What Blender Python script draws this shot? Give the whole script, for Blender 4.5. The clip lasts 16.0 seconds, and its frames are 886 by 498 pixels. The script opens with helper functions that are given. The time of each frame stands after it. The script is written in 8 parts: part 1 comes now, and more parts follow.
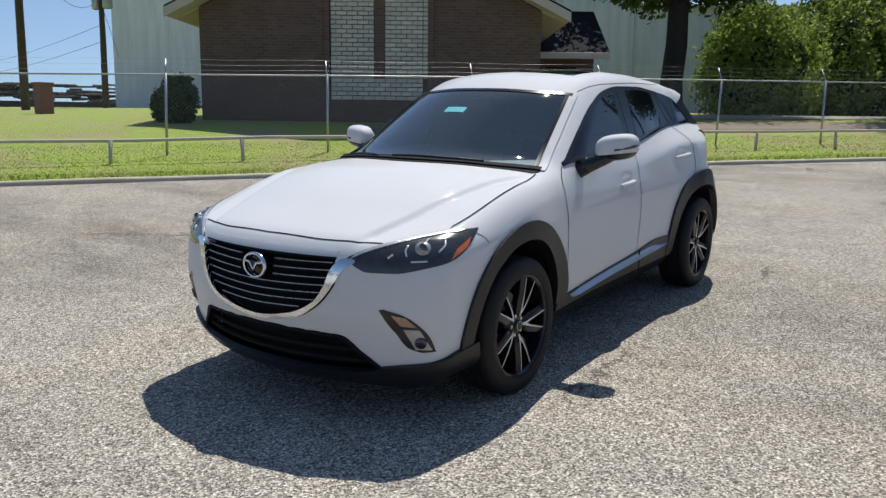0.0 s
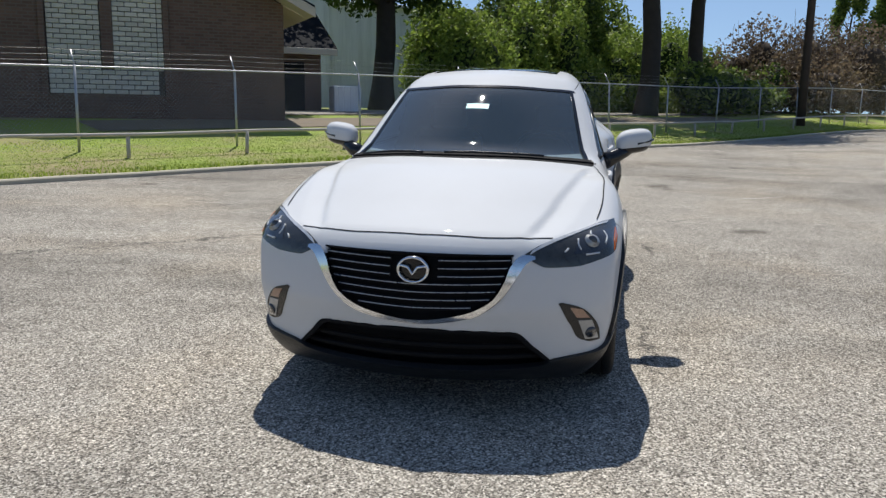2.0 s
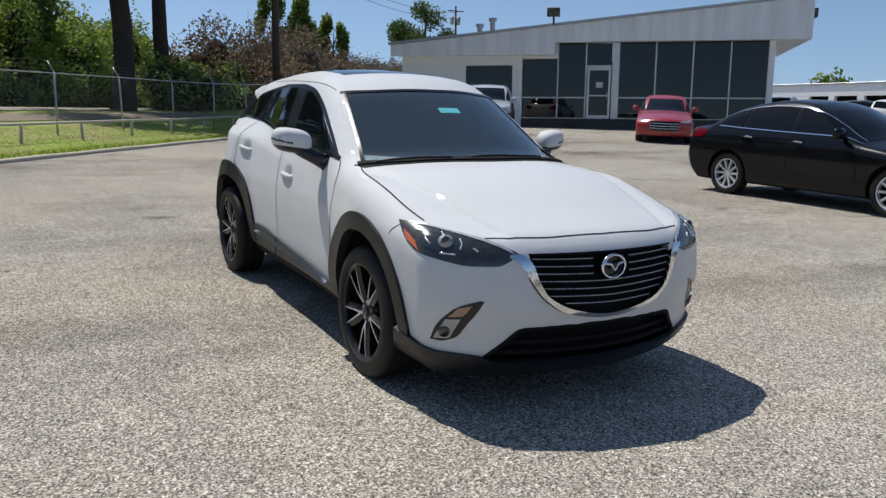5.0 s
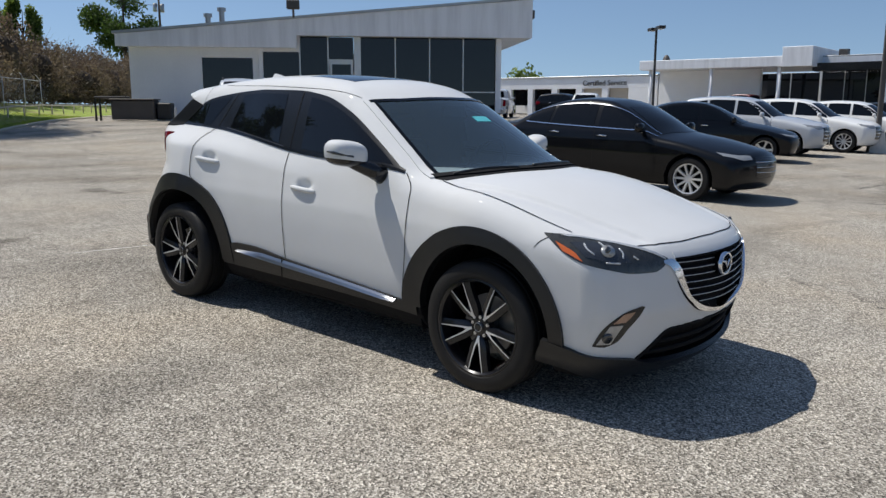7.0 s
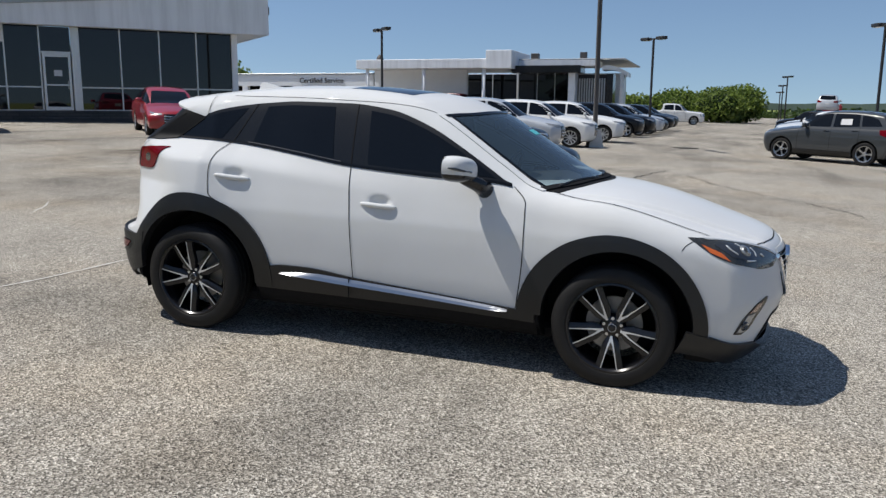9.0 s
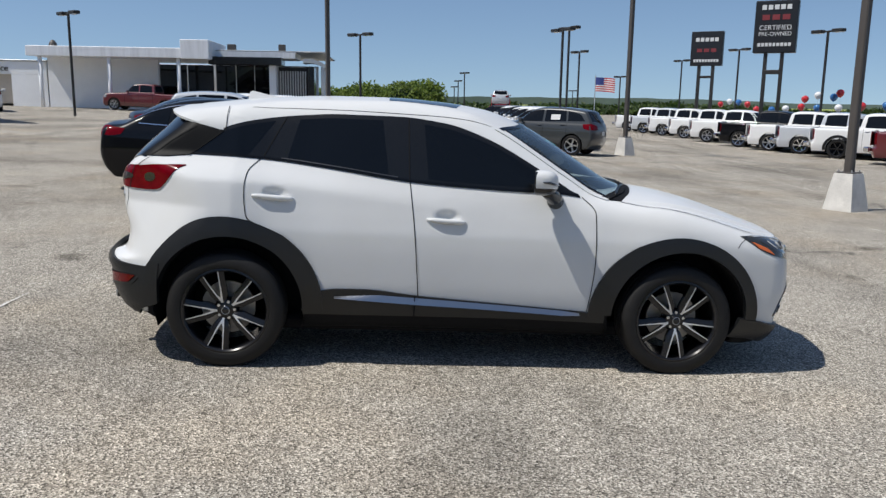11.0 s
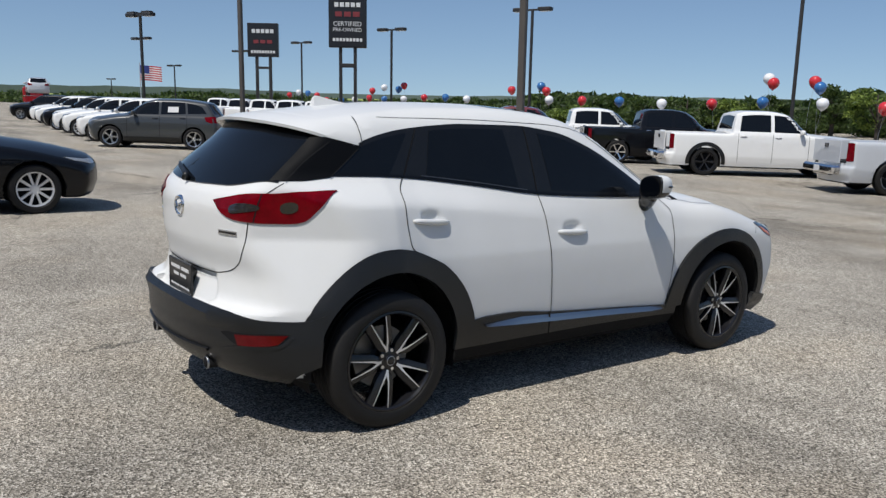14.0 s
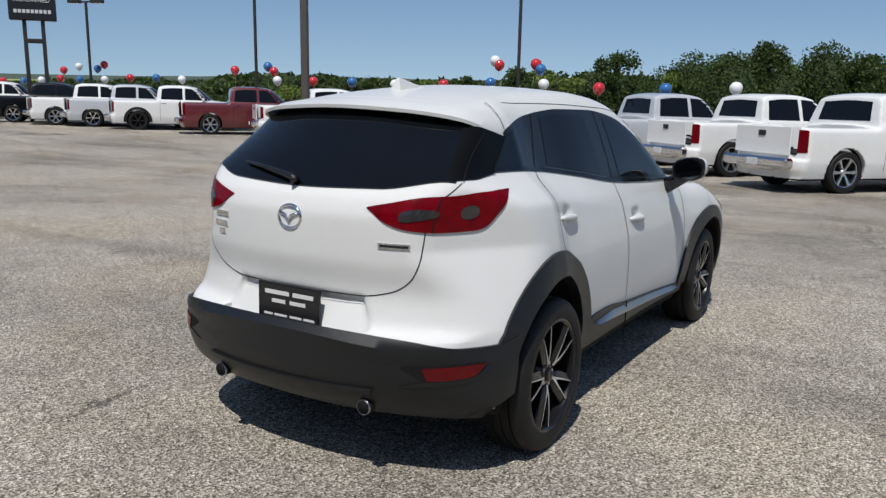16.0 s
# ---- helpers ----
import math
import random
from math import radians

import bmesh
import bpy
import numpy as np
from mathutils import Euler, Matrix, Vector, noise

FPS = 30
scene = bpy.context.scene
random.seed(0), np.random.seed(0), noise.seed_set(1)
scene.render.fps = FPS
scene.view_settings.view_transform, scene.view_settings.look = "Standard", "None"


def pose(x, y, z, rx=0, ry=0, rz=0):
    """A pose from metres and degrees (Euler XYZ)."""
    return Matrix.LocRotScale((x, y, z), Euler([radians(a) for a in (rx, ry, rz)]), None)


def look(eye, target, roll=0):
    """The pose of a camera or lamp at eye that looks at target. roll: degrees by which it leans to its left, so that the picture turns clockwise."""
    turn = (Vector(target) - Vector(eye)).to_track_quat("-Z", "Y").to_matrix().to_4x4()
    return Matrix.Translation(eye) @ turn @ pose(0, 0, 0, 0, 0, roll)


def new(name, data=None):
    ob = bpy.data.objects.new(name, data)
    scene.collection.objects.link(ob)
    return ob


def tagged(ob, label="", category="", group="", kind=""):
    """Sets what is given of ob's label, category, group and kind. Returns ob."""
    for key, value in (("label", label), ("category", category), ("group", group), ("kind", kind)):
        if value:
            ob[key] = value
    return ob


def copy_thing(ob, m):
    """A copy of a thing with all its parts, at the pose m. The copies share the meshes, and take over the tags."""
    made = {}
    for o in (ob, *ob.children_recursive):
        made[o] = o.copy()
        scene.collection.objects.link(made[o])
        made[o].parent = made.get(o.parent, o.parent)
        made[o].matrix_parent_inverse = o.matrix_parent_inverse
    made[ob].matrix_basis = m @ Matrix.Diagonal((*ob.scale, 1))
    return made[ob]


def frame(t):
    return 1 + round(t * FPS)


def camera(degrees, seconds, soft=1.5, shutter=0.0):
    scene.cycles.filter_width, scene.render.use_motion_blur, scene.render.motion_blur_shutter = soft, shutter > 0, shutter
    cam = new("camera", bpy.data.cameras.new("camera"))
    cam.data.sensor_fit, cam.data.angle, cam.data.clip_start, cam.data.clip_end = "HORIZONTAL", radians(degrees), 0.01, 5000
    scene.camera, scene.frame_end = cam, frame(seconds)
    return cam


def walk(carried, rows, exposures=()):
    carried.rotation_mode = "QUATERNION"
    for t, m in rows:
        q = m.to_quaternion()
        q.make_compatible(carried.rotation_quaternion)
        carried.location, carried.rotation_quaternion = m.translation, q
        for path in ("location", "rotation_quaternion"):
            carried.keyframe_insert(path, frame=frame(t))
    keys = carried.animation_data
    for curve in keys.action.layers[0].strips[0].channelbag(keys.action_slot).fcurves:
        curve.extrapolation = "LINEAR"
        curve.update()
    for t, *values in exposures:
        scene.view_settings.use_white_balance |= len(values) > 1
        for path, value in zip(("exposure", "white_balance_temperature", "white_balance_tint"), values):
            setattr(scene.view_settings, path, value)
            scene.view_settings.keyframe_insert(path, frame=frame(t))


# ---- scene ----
cam = camera(58.2, 16.0, 1.4)
ROWS = [
    (0.0, 2.538, -4.459, 1.247, 80.4, -0.73, 34.87),
    (0.5, 2.132, -4.682, 1.244, 80.47, -0.78, 29.67),
    (1.0, 1.697, -4.943, 1.237, 80.43, -0.71, 23.99),
    (1.5, 1.231, -5.113, 1.221, 80.42, -0.73, 18.0),
    (2.0, 0.726, -5.254, 1.228, 80.37, -0.73, 11.6),
    (2.5, 0.207, -5.319, 1.233, 80.26, -0.72, 4.85),
    (3.0, -0.304, -5.305, 1.236, 80.25, -0.72, -2.05),
    (3.5, -0.827, -5.269, 1.241, 80.35, -0.81, -9.04),
    (4.0, -1.35, -5.144, 1.264, 80.41, -0.72, -16.0),
    (4.5, -1.868, -5.022, 1.264, 80.41, -0.75, -22.75),
    (4.7, -2.065, -4.94, 1.247, 80.42, -0.68, -25.37),
    (6.8, -3.671, -3.728, 1.345, 79.97, -0.25, -47.74),
    (7.0, -3.793, -3.561, 1.337, 79.96, -0.22, -49.93),
    (7.5, -4.121, -3.126, 1.364, 79.9, -0.35, -55.37),
    (8.0, -4.427, -2.694, 1.379, 79.87, -0.4, -60.71),
    (8.5, -4.683, -2.203, 1.409, 79.83, -0.46, -65.99),
    (9.0, -4.93, -1.727, 1.43, 79.81, -0.44, -71.43),
    (9.2, -5.001, -1.522, 1.428, 79.77, -0.44, -73.72),
    (11.3, -5.197, 0.725, 1.54, 79.56, -0.75, -97.48),
    (11.5, -5.132, 0.929, 1.526, 79.64, -0.67, -99.62),
    (12.0, -4.978, 1.463, 1.535, 79.61, -0.75, -105.16),
    (12.5, -4.769, 1.961, 1.534, 79.61, -0.83, -110.67),
    (13.0, -4.486, 2.437, 1.554, 79.57, -0.93, -116.14),
    (13.5, -4.185, 2.894, 1.576, 79.45, -1.04, -121.56),
    (14.0, -3.803, 3.252, 1.581, 79.25, -1.06, -126.88),
    (14.5, -3.427, 3.6, 1.577, 79.01, -1.09, -132.3),
    (15.0, -2.979, 3.861, 1.577, 78.75, -1.14, -137.75),
    (15.5, -2.521, 4.091, 1.566, 78.5, -1.19, -143.35),
    (16.0, -2.053, 4.255, 1.557, 78.3, -1.05, -148.9),
]
walk(cam, [(t, pose(x, y, z, rx, ry, rz)) for t, x, y, z, rx, ry, rz in ROWS], [(0.0, 0.20), (2.5, 0.15), (4.5, 0.10), (8.0, 0.06), (12.0, 0.10), (16.0, -0.05)])

# ---- light: high sun from behind the white car, clear sky ----
SUN_DIR = Vector((-0.16, 0.535, 1.0)).normalized()
world = bpy.data.worlds.new("world")
scene.world = world
world.use_nodes = True
wn = world.node_tree
sky = wn.nodes.new("ShaderNodeTexSky")
sky.sky_type = "NISHITA"
sky.sun_disc = False
sky.sun_elevation = math.asin(SUN_DIR.z)
sky.sun_rotation = math.atan2(SUN_DIR.x, SUN_DIR.y)
sky.air_density, sky.dust_density, sky.ozone_density = 1.0, 0.35, 3.5
wn.nodes["Background"].inputs["Strength"].default_value = 0.100
aim = wn.nodes.new("ShaderNodeTexCoord")
lift = wn.nodes.new("ShaderNodeVectorMath")
lift.inputs[1].default_value = (0, 0, 0.10)
wn.links.new(aim.outputs["Generated"], lift.inputs[0])
wn.links.new(lift.outputs[0], sky.inputs["Vector"])
wn.links.new(sky.outputs[0], wn.nodes["Background"].inputs["Color"])
sun = new("sun", bpy.data.lights.new("sun", "SUN"))
sun.data.energy, sun.data.angle, sun.data.color = 4.25, radians(0.5), (1.0, 0.965, 0.90)
sun.matrix_world = look((0, 0, 30), Vector((0, 0, 30)) - SUN_DIR)


# ---- materials ----
def material(name):
    m = bpy.data.materials.new(name)
    m.use_nodes = True
    return m, m.node_tree, m.node_tree.nodes["Principled BSDF"]


def node(nt, kind, **sets):
    n = nt.nodes.new(kind)
    for key, value in sets.items():
        n.inputs[key.replace("_", " ")].default_value = value
    return n


def ramp(nt, fac, *stops):
    r = nt.nodes.new("ShaderNodeValToRGB")
    els = r.color_ramp.elements
    while len(els) < len(stops):
        els.new(0.5)
    for el, (at, c) in zip(els, stops):
        el.position = at
        el.color = (*c, 1) if len(c) == 3 else c
    nt.links.new(fac, r.inputs[0])
    return r.outputs[0]


def mix(nt, kind, fac, a, b):
    m = nt.nodes.new("ShaderNodeMix")
    m.data_type, m.blend_type = "RGBA", kind
    for i, v in ((0, fac), (6, a), (7, b)):
        if isinstance(v, bpy.types.NodeSocket):
            nt.links.new(v, m.inputs[i])
        elif isinstance(v, (int, float)):
            m.inputs[i].default_value = v if i == 0 else (v, v, v, 1)
        else:
            m.inputs[i].default_value = (*v, 1)
    return m.outputs[2]


def coords(nt, world_space=False):
    if world_space:
        return nt.nodes.new("ShaderNodeNewGeometry").outputs["Position"]
    return nt.nodes.new("ShaderNodeTexCoord").outputs["Object"]


def noisy(nt, vec, scale, detail=4.0, rough=0.6):
    n = node(nt, "ShaderNodeTexNoise", Scale=scale, Detail=detail, Roughness=rough)
    nt.links.new(vec, n.inputs["Vector"])
    return n.outputs["Fac"]


def bumped(nt, p, height, strength, distance):
    b = node(nt, "ShaderNodeBump", Strength=strength, Distance=distance)
    nt.links.new(height, b.inputs["Height"])
    nt.links.new(b.outputs[0], p.inputs["Normal"])


def plain(name, color, rough=0.5, metal=0.0, vary=0.12, scale=3.0, bump=0.0, bscale=60.0, coat=0.0, rand=0.0, spec=0.5):
    """One surface with stains at a large and grain at a small scale."""
    m, nt, p = material(name)
    vec = coords(nt)
    big, small = noisy(nt, vec, scale), noisy(nt, vec, scale * 14)
    lo, hi = [c * (1 - vary) for c in color], [min(1, c * (1 + vary)) for c in color]
    col = mix(nt, "MIX", big, lo, hi)
    col = mix(nt, "MULTIPLY", vary, col, ramp(nt, small, (0.3, (0.6, 0.6, 0.6)), (0.7, (1, 1, 1))))
    if rand:
        info = nt.nodes.new("ShaderNodeObjectInfo").outputs["Random"]
        col = mix(nt, "MULTIPLY", 1.0, col, ramp(nt, info, (0.0, (1 - rand,) * 3), (1.0, (1, 1, 1))))
    nt.links.new(col, p.inputs["Base Color"])
    p.inputs["Metallic"].default_value = metal
    p.inputs["Specular IOR Level"].default_value = spec
    r = nt.nodes.new("ShaderNodeMapRange")
    r.inputs["To Min"].default_value, r.inputs["To Max"].default_value = max(0.02, rough * 0.85), min(1, rough * 1.15)
    nt.links.new(small, r.inputs["Value"])
    nt.links.new(r.outputs[0], p.inputs["Roughness"])
    p.inputs["Coat Weight"].default_value = coat
    p.inputs["Coat Roughness"].default_value = 0.03
    if bump:
        bumped(nt, p, noisy(nt, vec, bscale, 3.0), bump, 0.004)
    return m


def paint(name, color, flake=0.04, rough=0.32, spec=0.5, coat=1.0):
    """Car paint: fine flake under clear lacquer."""
    m, nt, p = material(name)
    vec = coords(nt)
    fl = noisy(nt, vec, 900.0, 1.0)
    dirt = noisy(nt, vec, 2.2, 6.0)
    col = mix(nt, "MIX", fl, [c * (1 - flake) for c in color], [min(1, c * (1 + flake)) for c in color])
    col = mix(nt, "MULTIPLY", 0.35, col, ramp(nt, dirt, (0.35, (0.93, 0.92, 0.90)), (0.6, (1, 1, 1))))
    nt.links.new(col, p.inputs["Base Color"])
    p.inputs["Roughness"].default_value = rough
    p.inputs["Specular IOR Level"].default_value = spec
    p.inputs["Coat Weight"].default_value = coat
    p.inputs["Coat Roughness"].default_value = 0.02
    return m


def tinted(name, color=(0.004, 0.005, 0.0065), rough=0.03, ior=1.38):
    m, nt, p = material(name)
    vec = coords(nt)
    nt.links.new(mix(nt, "MIX", noisy(nt, vec, 4.0), [c * 0.8 for c in color], [c * 1.3 for c in color]), p.inputs["Base Color"])
    p.inputs["Roughness"].default_value = rough
    p.inputs["IOR"].default_value = ior
    return m


def clear_glass(name, tint, amount):
    """Thin tinted pane: a mirror by Fresnel over a see-through tint."""
    m, nt, p = material(name)
    nt.nodes.remove(p)
    thru = node(nt, "ShaderNodeBsdfTransparent", Color=(*tint, 1))
    gl = node(nt, "ShaderNodeBsdfGlossy", Color=(1, 1, 1, 1), Roughness=0.02)
    # bluish diffuse layer: reflected sky put into the colour, with a little dust
    sky_dust_tone = node(nt, "ShaderNodeBsdfDiffuse", Color=(0.24, 0.36, 0.45, 1))
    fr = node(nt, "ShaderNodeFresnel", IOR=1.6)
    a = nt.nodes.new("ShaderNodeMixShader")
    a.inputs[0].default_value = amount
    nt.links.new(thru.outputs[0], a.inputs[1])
    nt.links.new(sky_dust_tone.outputs[0], a.inputs[2])
    b = nt.nodes.new("ShaderNodeMixShader")
    nt.links.new(fr.outputs[0], b.inputs[0])
    nt.links.new(a.outputs[0], b.inputs[1])
    nt.links.new(gl.outputs[0], b.inputs[2])
    nt.links.new(b.outputs[0], nt.nodes["Material Output"].inputs["Surface"])
    return m


def asphalt_material():
    m, nt, p = material("weathered_asphalt")
    vec = coords(nt, True)
    vor = node(nt, "ShaderNodeTexVoronoi", Scale=135.0)
    nt.links.new(vec, vor.inputs["Vector"])
    coarse = node(nt, "ShaderNodeTexVoronoi", Scale=58.0)
    nt.links.new(vec, coarse.inputs["Vector"])
    stones = ramp(nt, vor.outputs["Color"], (0.18, (0.120, 0.110, 0.097)), (0.44, (0.35, 0.325, 0.283)), (0.64, (0.53, 0.493, 0.432)), (0.88, (0.86, 0.82, 0.75)))
    big = ramp(nt, coarse.outputs["Color"], (0.2, (0.62, 0.60, 0.57)), (0.5, (1.0, 0.985, 0.96)), (0.85, (1.28, 1.26, 1.22)))
    stones = mix(nt, "MULTIPLY", 0.45, stones, big)
    grit = noisy(nt, vec, 75.0, 4.0, 0.8)
    stones = mix(nt, "MULTIPLY", 0.62, stones, ramp(nt, grit, (0.38, (0.26, 0.25, 0.24)), (0.56, (1, 1, 1))))
    patchy = noisy(nt, vec, 2.6, 5.0, 0.65)
    stones = mix(nt, "MULTIPLY", 0.35, stones, ramp(nt, patchy, (0.36, (0.72, 0.71, 0.70)), (0.58, (1.05, 1.045, 1.03))))
    broad = noisy(nt, vec, 0.22, 5.0, 0.6)
    col = mix(nt, "MULTIPLY", 0.85, stones, ramp(nt, broad, (0.34, (0.60, 0.59, 0.58)), (0.49, (0.93, 0.92, 0.90)), (0.64, (1.07, 1.06, 1.04))))
    wpn = node(nt, "ShaderNodeTexNoise", Scale=0.35, Detail=3.0)
    nt.links.new(vec, wpn.inputs["Vector"])
    warp = mix(nt, "ADD", 1.0, vec, wpn.outputs["Color"])
    streak = nt.nodes.new("ShaderNodeMapping")
    streak.inputs["Scale"].default_value = (0.16, 0.9, 1)
    streak.inputs["Rotation"].default_value = (0, 0, radians(35))
    nt.links.new(warp, streak.inputs["Vector"])
    sweep = noisy(nt, streak.outputs[0], 0.8, 4.0)
    col = mix(nt, "MULTIPLY", 0.75, col, ramp(nt, sweep, (0.33, (0.54, 0.54, 0.54)), (0.50, (1, 1, 1))))
    tan = noisy(nt, vec, 0.5, 3.0)
    col = mix(nt, "MULTIPLY", ramp(nt, tan, (0.48, (0, 0, 0)), (0.72, (0.5, 0.5, 0.5))), col, (1.03, 0.92, 0.78))
    oil = noisy(nt, vec, 1.1, 2.0, 0.4)
    col = mix(nt, "MULTIPLY", 0.9, col, ramp(nt, oil, (0.24, (0.42, 0.41, 0.40)), (0.31, (1, 1, 1))))
    crack = node(nt, "ShaderNodeTexVoronoi", Scale=0.15)
    crack.feature = "DISTANCE_TO_EDGE"
    cwn = node(nt, "ShaderNodeTexNoise", Scale=1.1, Detail=8.0, Roughness=0.75)
    nt.links.new(vec, cwn.inputs["Vector"])
    cw = mix(nt, "ADD", 1.0, vec, cwn.outputs["Color"])
    nt.links.new(cw, crack.inputs["Vector"])
    gate = noisy(nt, vec, 0.55, 2.0)
    line = ramp(nt, crack.outputs["Distance"], (0.0, (1, 1, 1)), (0.0009, (0, 0, 0)))
    line = mix(nt, "MULTIPLY", 1.0, line, ramp(nt, gate, (0.50, (0, 0, 0)), (0.56, (1, 1, 1))))
    col = mix(nt, "MIX", line, col, (0.05, 0.048, 0.045))
    nt.links.new(col, p.inputs["Base Color"])
    p.inputs["Roughness"].default_value = 0.9
    p.inputs["Specular IOR Level"].default_value = 0.15
    bumped(nt, p, vor.outputs["Distance"], 0.7, 0.006)
    return m


def grass_material(name, greens, dry, scale=0.6):
    m, nt, p = material(name)
    vec = coords(nt, True)
    col = ramp(nt, noisy(nt, vec, 9.0, 6.0, 0.8), (0.3, greens[0]), (0.7, greens[1]))
    col = mix(nt, "MIX", ramp(nt, noisy(nt, vec, scale, 4.0), (0.44, (0, 0, 0)), (0.66, (1, 1, 1))), col, dry)
    nt.links.new(col, p.inputs["Base Color"])
    p.inputs["Roughness"].default_value = 0.9
    bumped(nt, p, noisy(nt, vec, 60.0, 4.0), 0.8, 0.03)
    return m


def leaf_material(name, dark, light):
    m, nt, p = material(name)
    geo = nt.nodes.new("ShaderNodeNewGeometry")
    col = ramp(nt, geo.outputs["Random Per Island"], (0.0, dark), (0.6, [(a + b) / 2 for a, b in zip(dark, light)]), (1.0, light))
    col = mix(nt, "MULTIPLY", 0.6, col, ramp(nt, noisy(nt, coords(nt, True), 0.5, 3.0), (0.3, (0.55, 0.6, 0.5)), (0.7, (1, 1, 1))))
    nt.links.new(col, p.inputs["Base Color"])
    p.inputs["Roughness"].default_value = 0.55
    tr = node(nt, "ShaderNodeBsdfTranslucent")
    nt.links.new(col, tr.inputs["Color"])
    ms = nt.nodes.new("ShaderNodeMixShader")
    ms.inputs[0].default_value = 0.48
    nt.links.new(p.outputs[0], ms.inputs[1])
    nt.links.new(tr.outputs[0], ms.inputs[2])
    nt.links.new(ms.outputs[0], nt.nodes["Material Output"].inputs["Surface"])
    return m


WHITE = paint("pearl_white_paint", (0.645, 0.65, 0.65), 0.03, 0.6, 0.06, 0.5)
WHITE_FAR = paint("white_paint", (0.74, 0.74, 0.73), 0.03, 0.55, 0.2, 0.8)
BLACK_PAINT = paint("black_paint", (0.004, 0.0045, 0.006), 0.04, 0.3, 0.08, 0.5)
GREY_PAINT = paint("dark_grey_paint", (0.042, 0.046, 0.049), 0.2, 0.32, 0.25, 0.8)
SILVER_PAINT = paint("silver_paint", (0.48, 0.50, 0.53), 0.1)
RED_PAINT = paint("red_paint", (0.33, 0.012, 0.018), 0.1)
MAROON_PAINT = paint("maroon_paint", (0.115, 0.012, 0.016), 0.1)
CLADDING = plain("black_grained_plastic", (0.0065, 0.0072, 0.0085), 0.38, vary=0.3, scale=6, bump=0.25, bscale=900, spec=0.5)
FRAME_BLACK = plain("matt_black_trim", (0.004, 0.0043, 0.005), 0.14, vary=0.2, scale=6, spec=0.3)
REAR_BLACK = plain("gloss_black_pillar", (0.003, 0.0033, 0.004), 0.5, vary=0.2, scale=6, spec=0.10)
MIRROR_GLASS = plain("mirror_glass", (0.20, 0.21, 0.22), 0.04, 1.0, vary=0.05)
HEADLAMP = plain("grey_headlamp_interior", (0.060, 0.060, 0.054), 0.22, 0.4, vary=0.7, scale=30, coat=0.7)
MARKER = plain("brownish_marker_lens", (0.34, 0.21, 0.15), 0.14, 0.4, vary=0.4, scale=50, coat=1.0)
PILLAR = plain("satin_black_pillars", (0.009, 0.0095, 0.0105), 0.25, vary=0.2, scale=6, spec=0.4)
STRIP = plain("brushed_door_strip", (0.40, 0.41, 0.43), 0.30, 1.0, vary=0.06, scale=8)
PIPE = plain("sooty_steel", (0.16, 0.15, 0.14), 0.35, 0.9, vary=0.3, scale=30)
SMOKE_LENS = plain("smoky_lamp_lens", (0.06, 0.052, 0.05), 0.08, 0.6, vary=0.8, scale=70, bump=0.5, bscale=160, coat=0.8)
REFLECTOR = plain("dark_red_reflector", (0.095, 0.001, 0.003), 0.12, vary=0.5, scale=40, spec=0.3)
GLOSS_BLACK = plain("gloss_black_trim", (0.012, 0.012, 0.013), 0.16, vary=0.2, scale=5)
GAP = plain("panel_gap", (0.007, 0.007, 0.008), 0.85, spec=0.2)
TINT = tinted("dark_tinted_glass")
SCREEN = clear_glass("windscreen_glass", (0.32, 0.42, 0.46), 0.10)
CHROME = plain("chrome", (0.75, 0.76, 0.78), 0.10, 1.0, vary=0.04, scale=8)
SATIN = plain("satin_silver", (0.62, 0.63, 0.65), 0.28, 1.0, vary=0.05, scale=8)
MACHINED = plain("machined_alloy", (0.66, 0.66, 0.66), 0.36, 0.5, vary=0.06, scale=40)
RIM_BLACK = plain("dark_wheel_paint", (0.010, 0.010, 0.012), 0.25, vary=0.15, scale=10, coat=0.2, spec=0.35)
RUBBER = plain("tyre_rubber", (0.011, 0.0105, 0.0105), 0.6, vary=0.35, scale=9, bump=0.4, bscale=220, spec=0.3)
IRON = plain("brake_disc_steel", (0.30, 0.29, 0.28), 0.45, 0.9, vary=0.2, scale=14)
CABIN = plain("dark_cabin_trim", (0.035, 0.035, 0.037), 0.7, vary=0.15, scale=9, bump=0.2, bscale=300)
SEAT = plain("grey_seat_cloth", (0.11, 0.105, 0.10), 0.8, vary=0.15, scale=9)
LAMP_RED = plain("red_lamp_lens", (0.150, 0.0012, 0.006), 0.14, vary=0.7, scale=14, spec=0.13)
LAMP_DARK = plain("dark_lamp_housing", (0.030, 0.032, 0.036), 0.12, vary=0.4, scale=16, coat=1.0)
LAMP_CLEAR = plain("clear_lamp_lens", (0.36, 0.365, 0.36), 0.22, 0.4, vary=0.25, scale=40, coat=1.0)
LAMP_BRIGHT = plain("bright_lamp_facets", (0.80, 0.82, 0.80), 0.20, 0.35, vary=0.5, scale=60, bump=0.6, bscale=90, coat=0.8)
AMBER = plain("amber_reflector", (0.62, 0.13, 0.02), 0.15, vary=0.25, scale=30, coat=1.0)
STICKER = plain("teal_windscreen_sticker", (0.10, 0.50, 0.55), 0.5, vary=0.1)
PLATE_BLACK = plain("plate_black", (0.012, 0.012, 0.013), 0.35)
PALE_PRINT = plain("pale_print", (0.62, 0.62, 0.62), 0.5)
ASPHALT = asphalt_material()


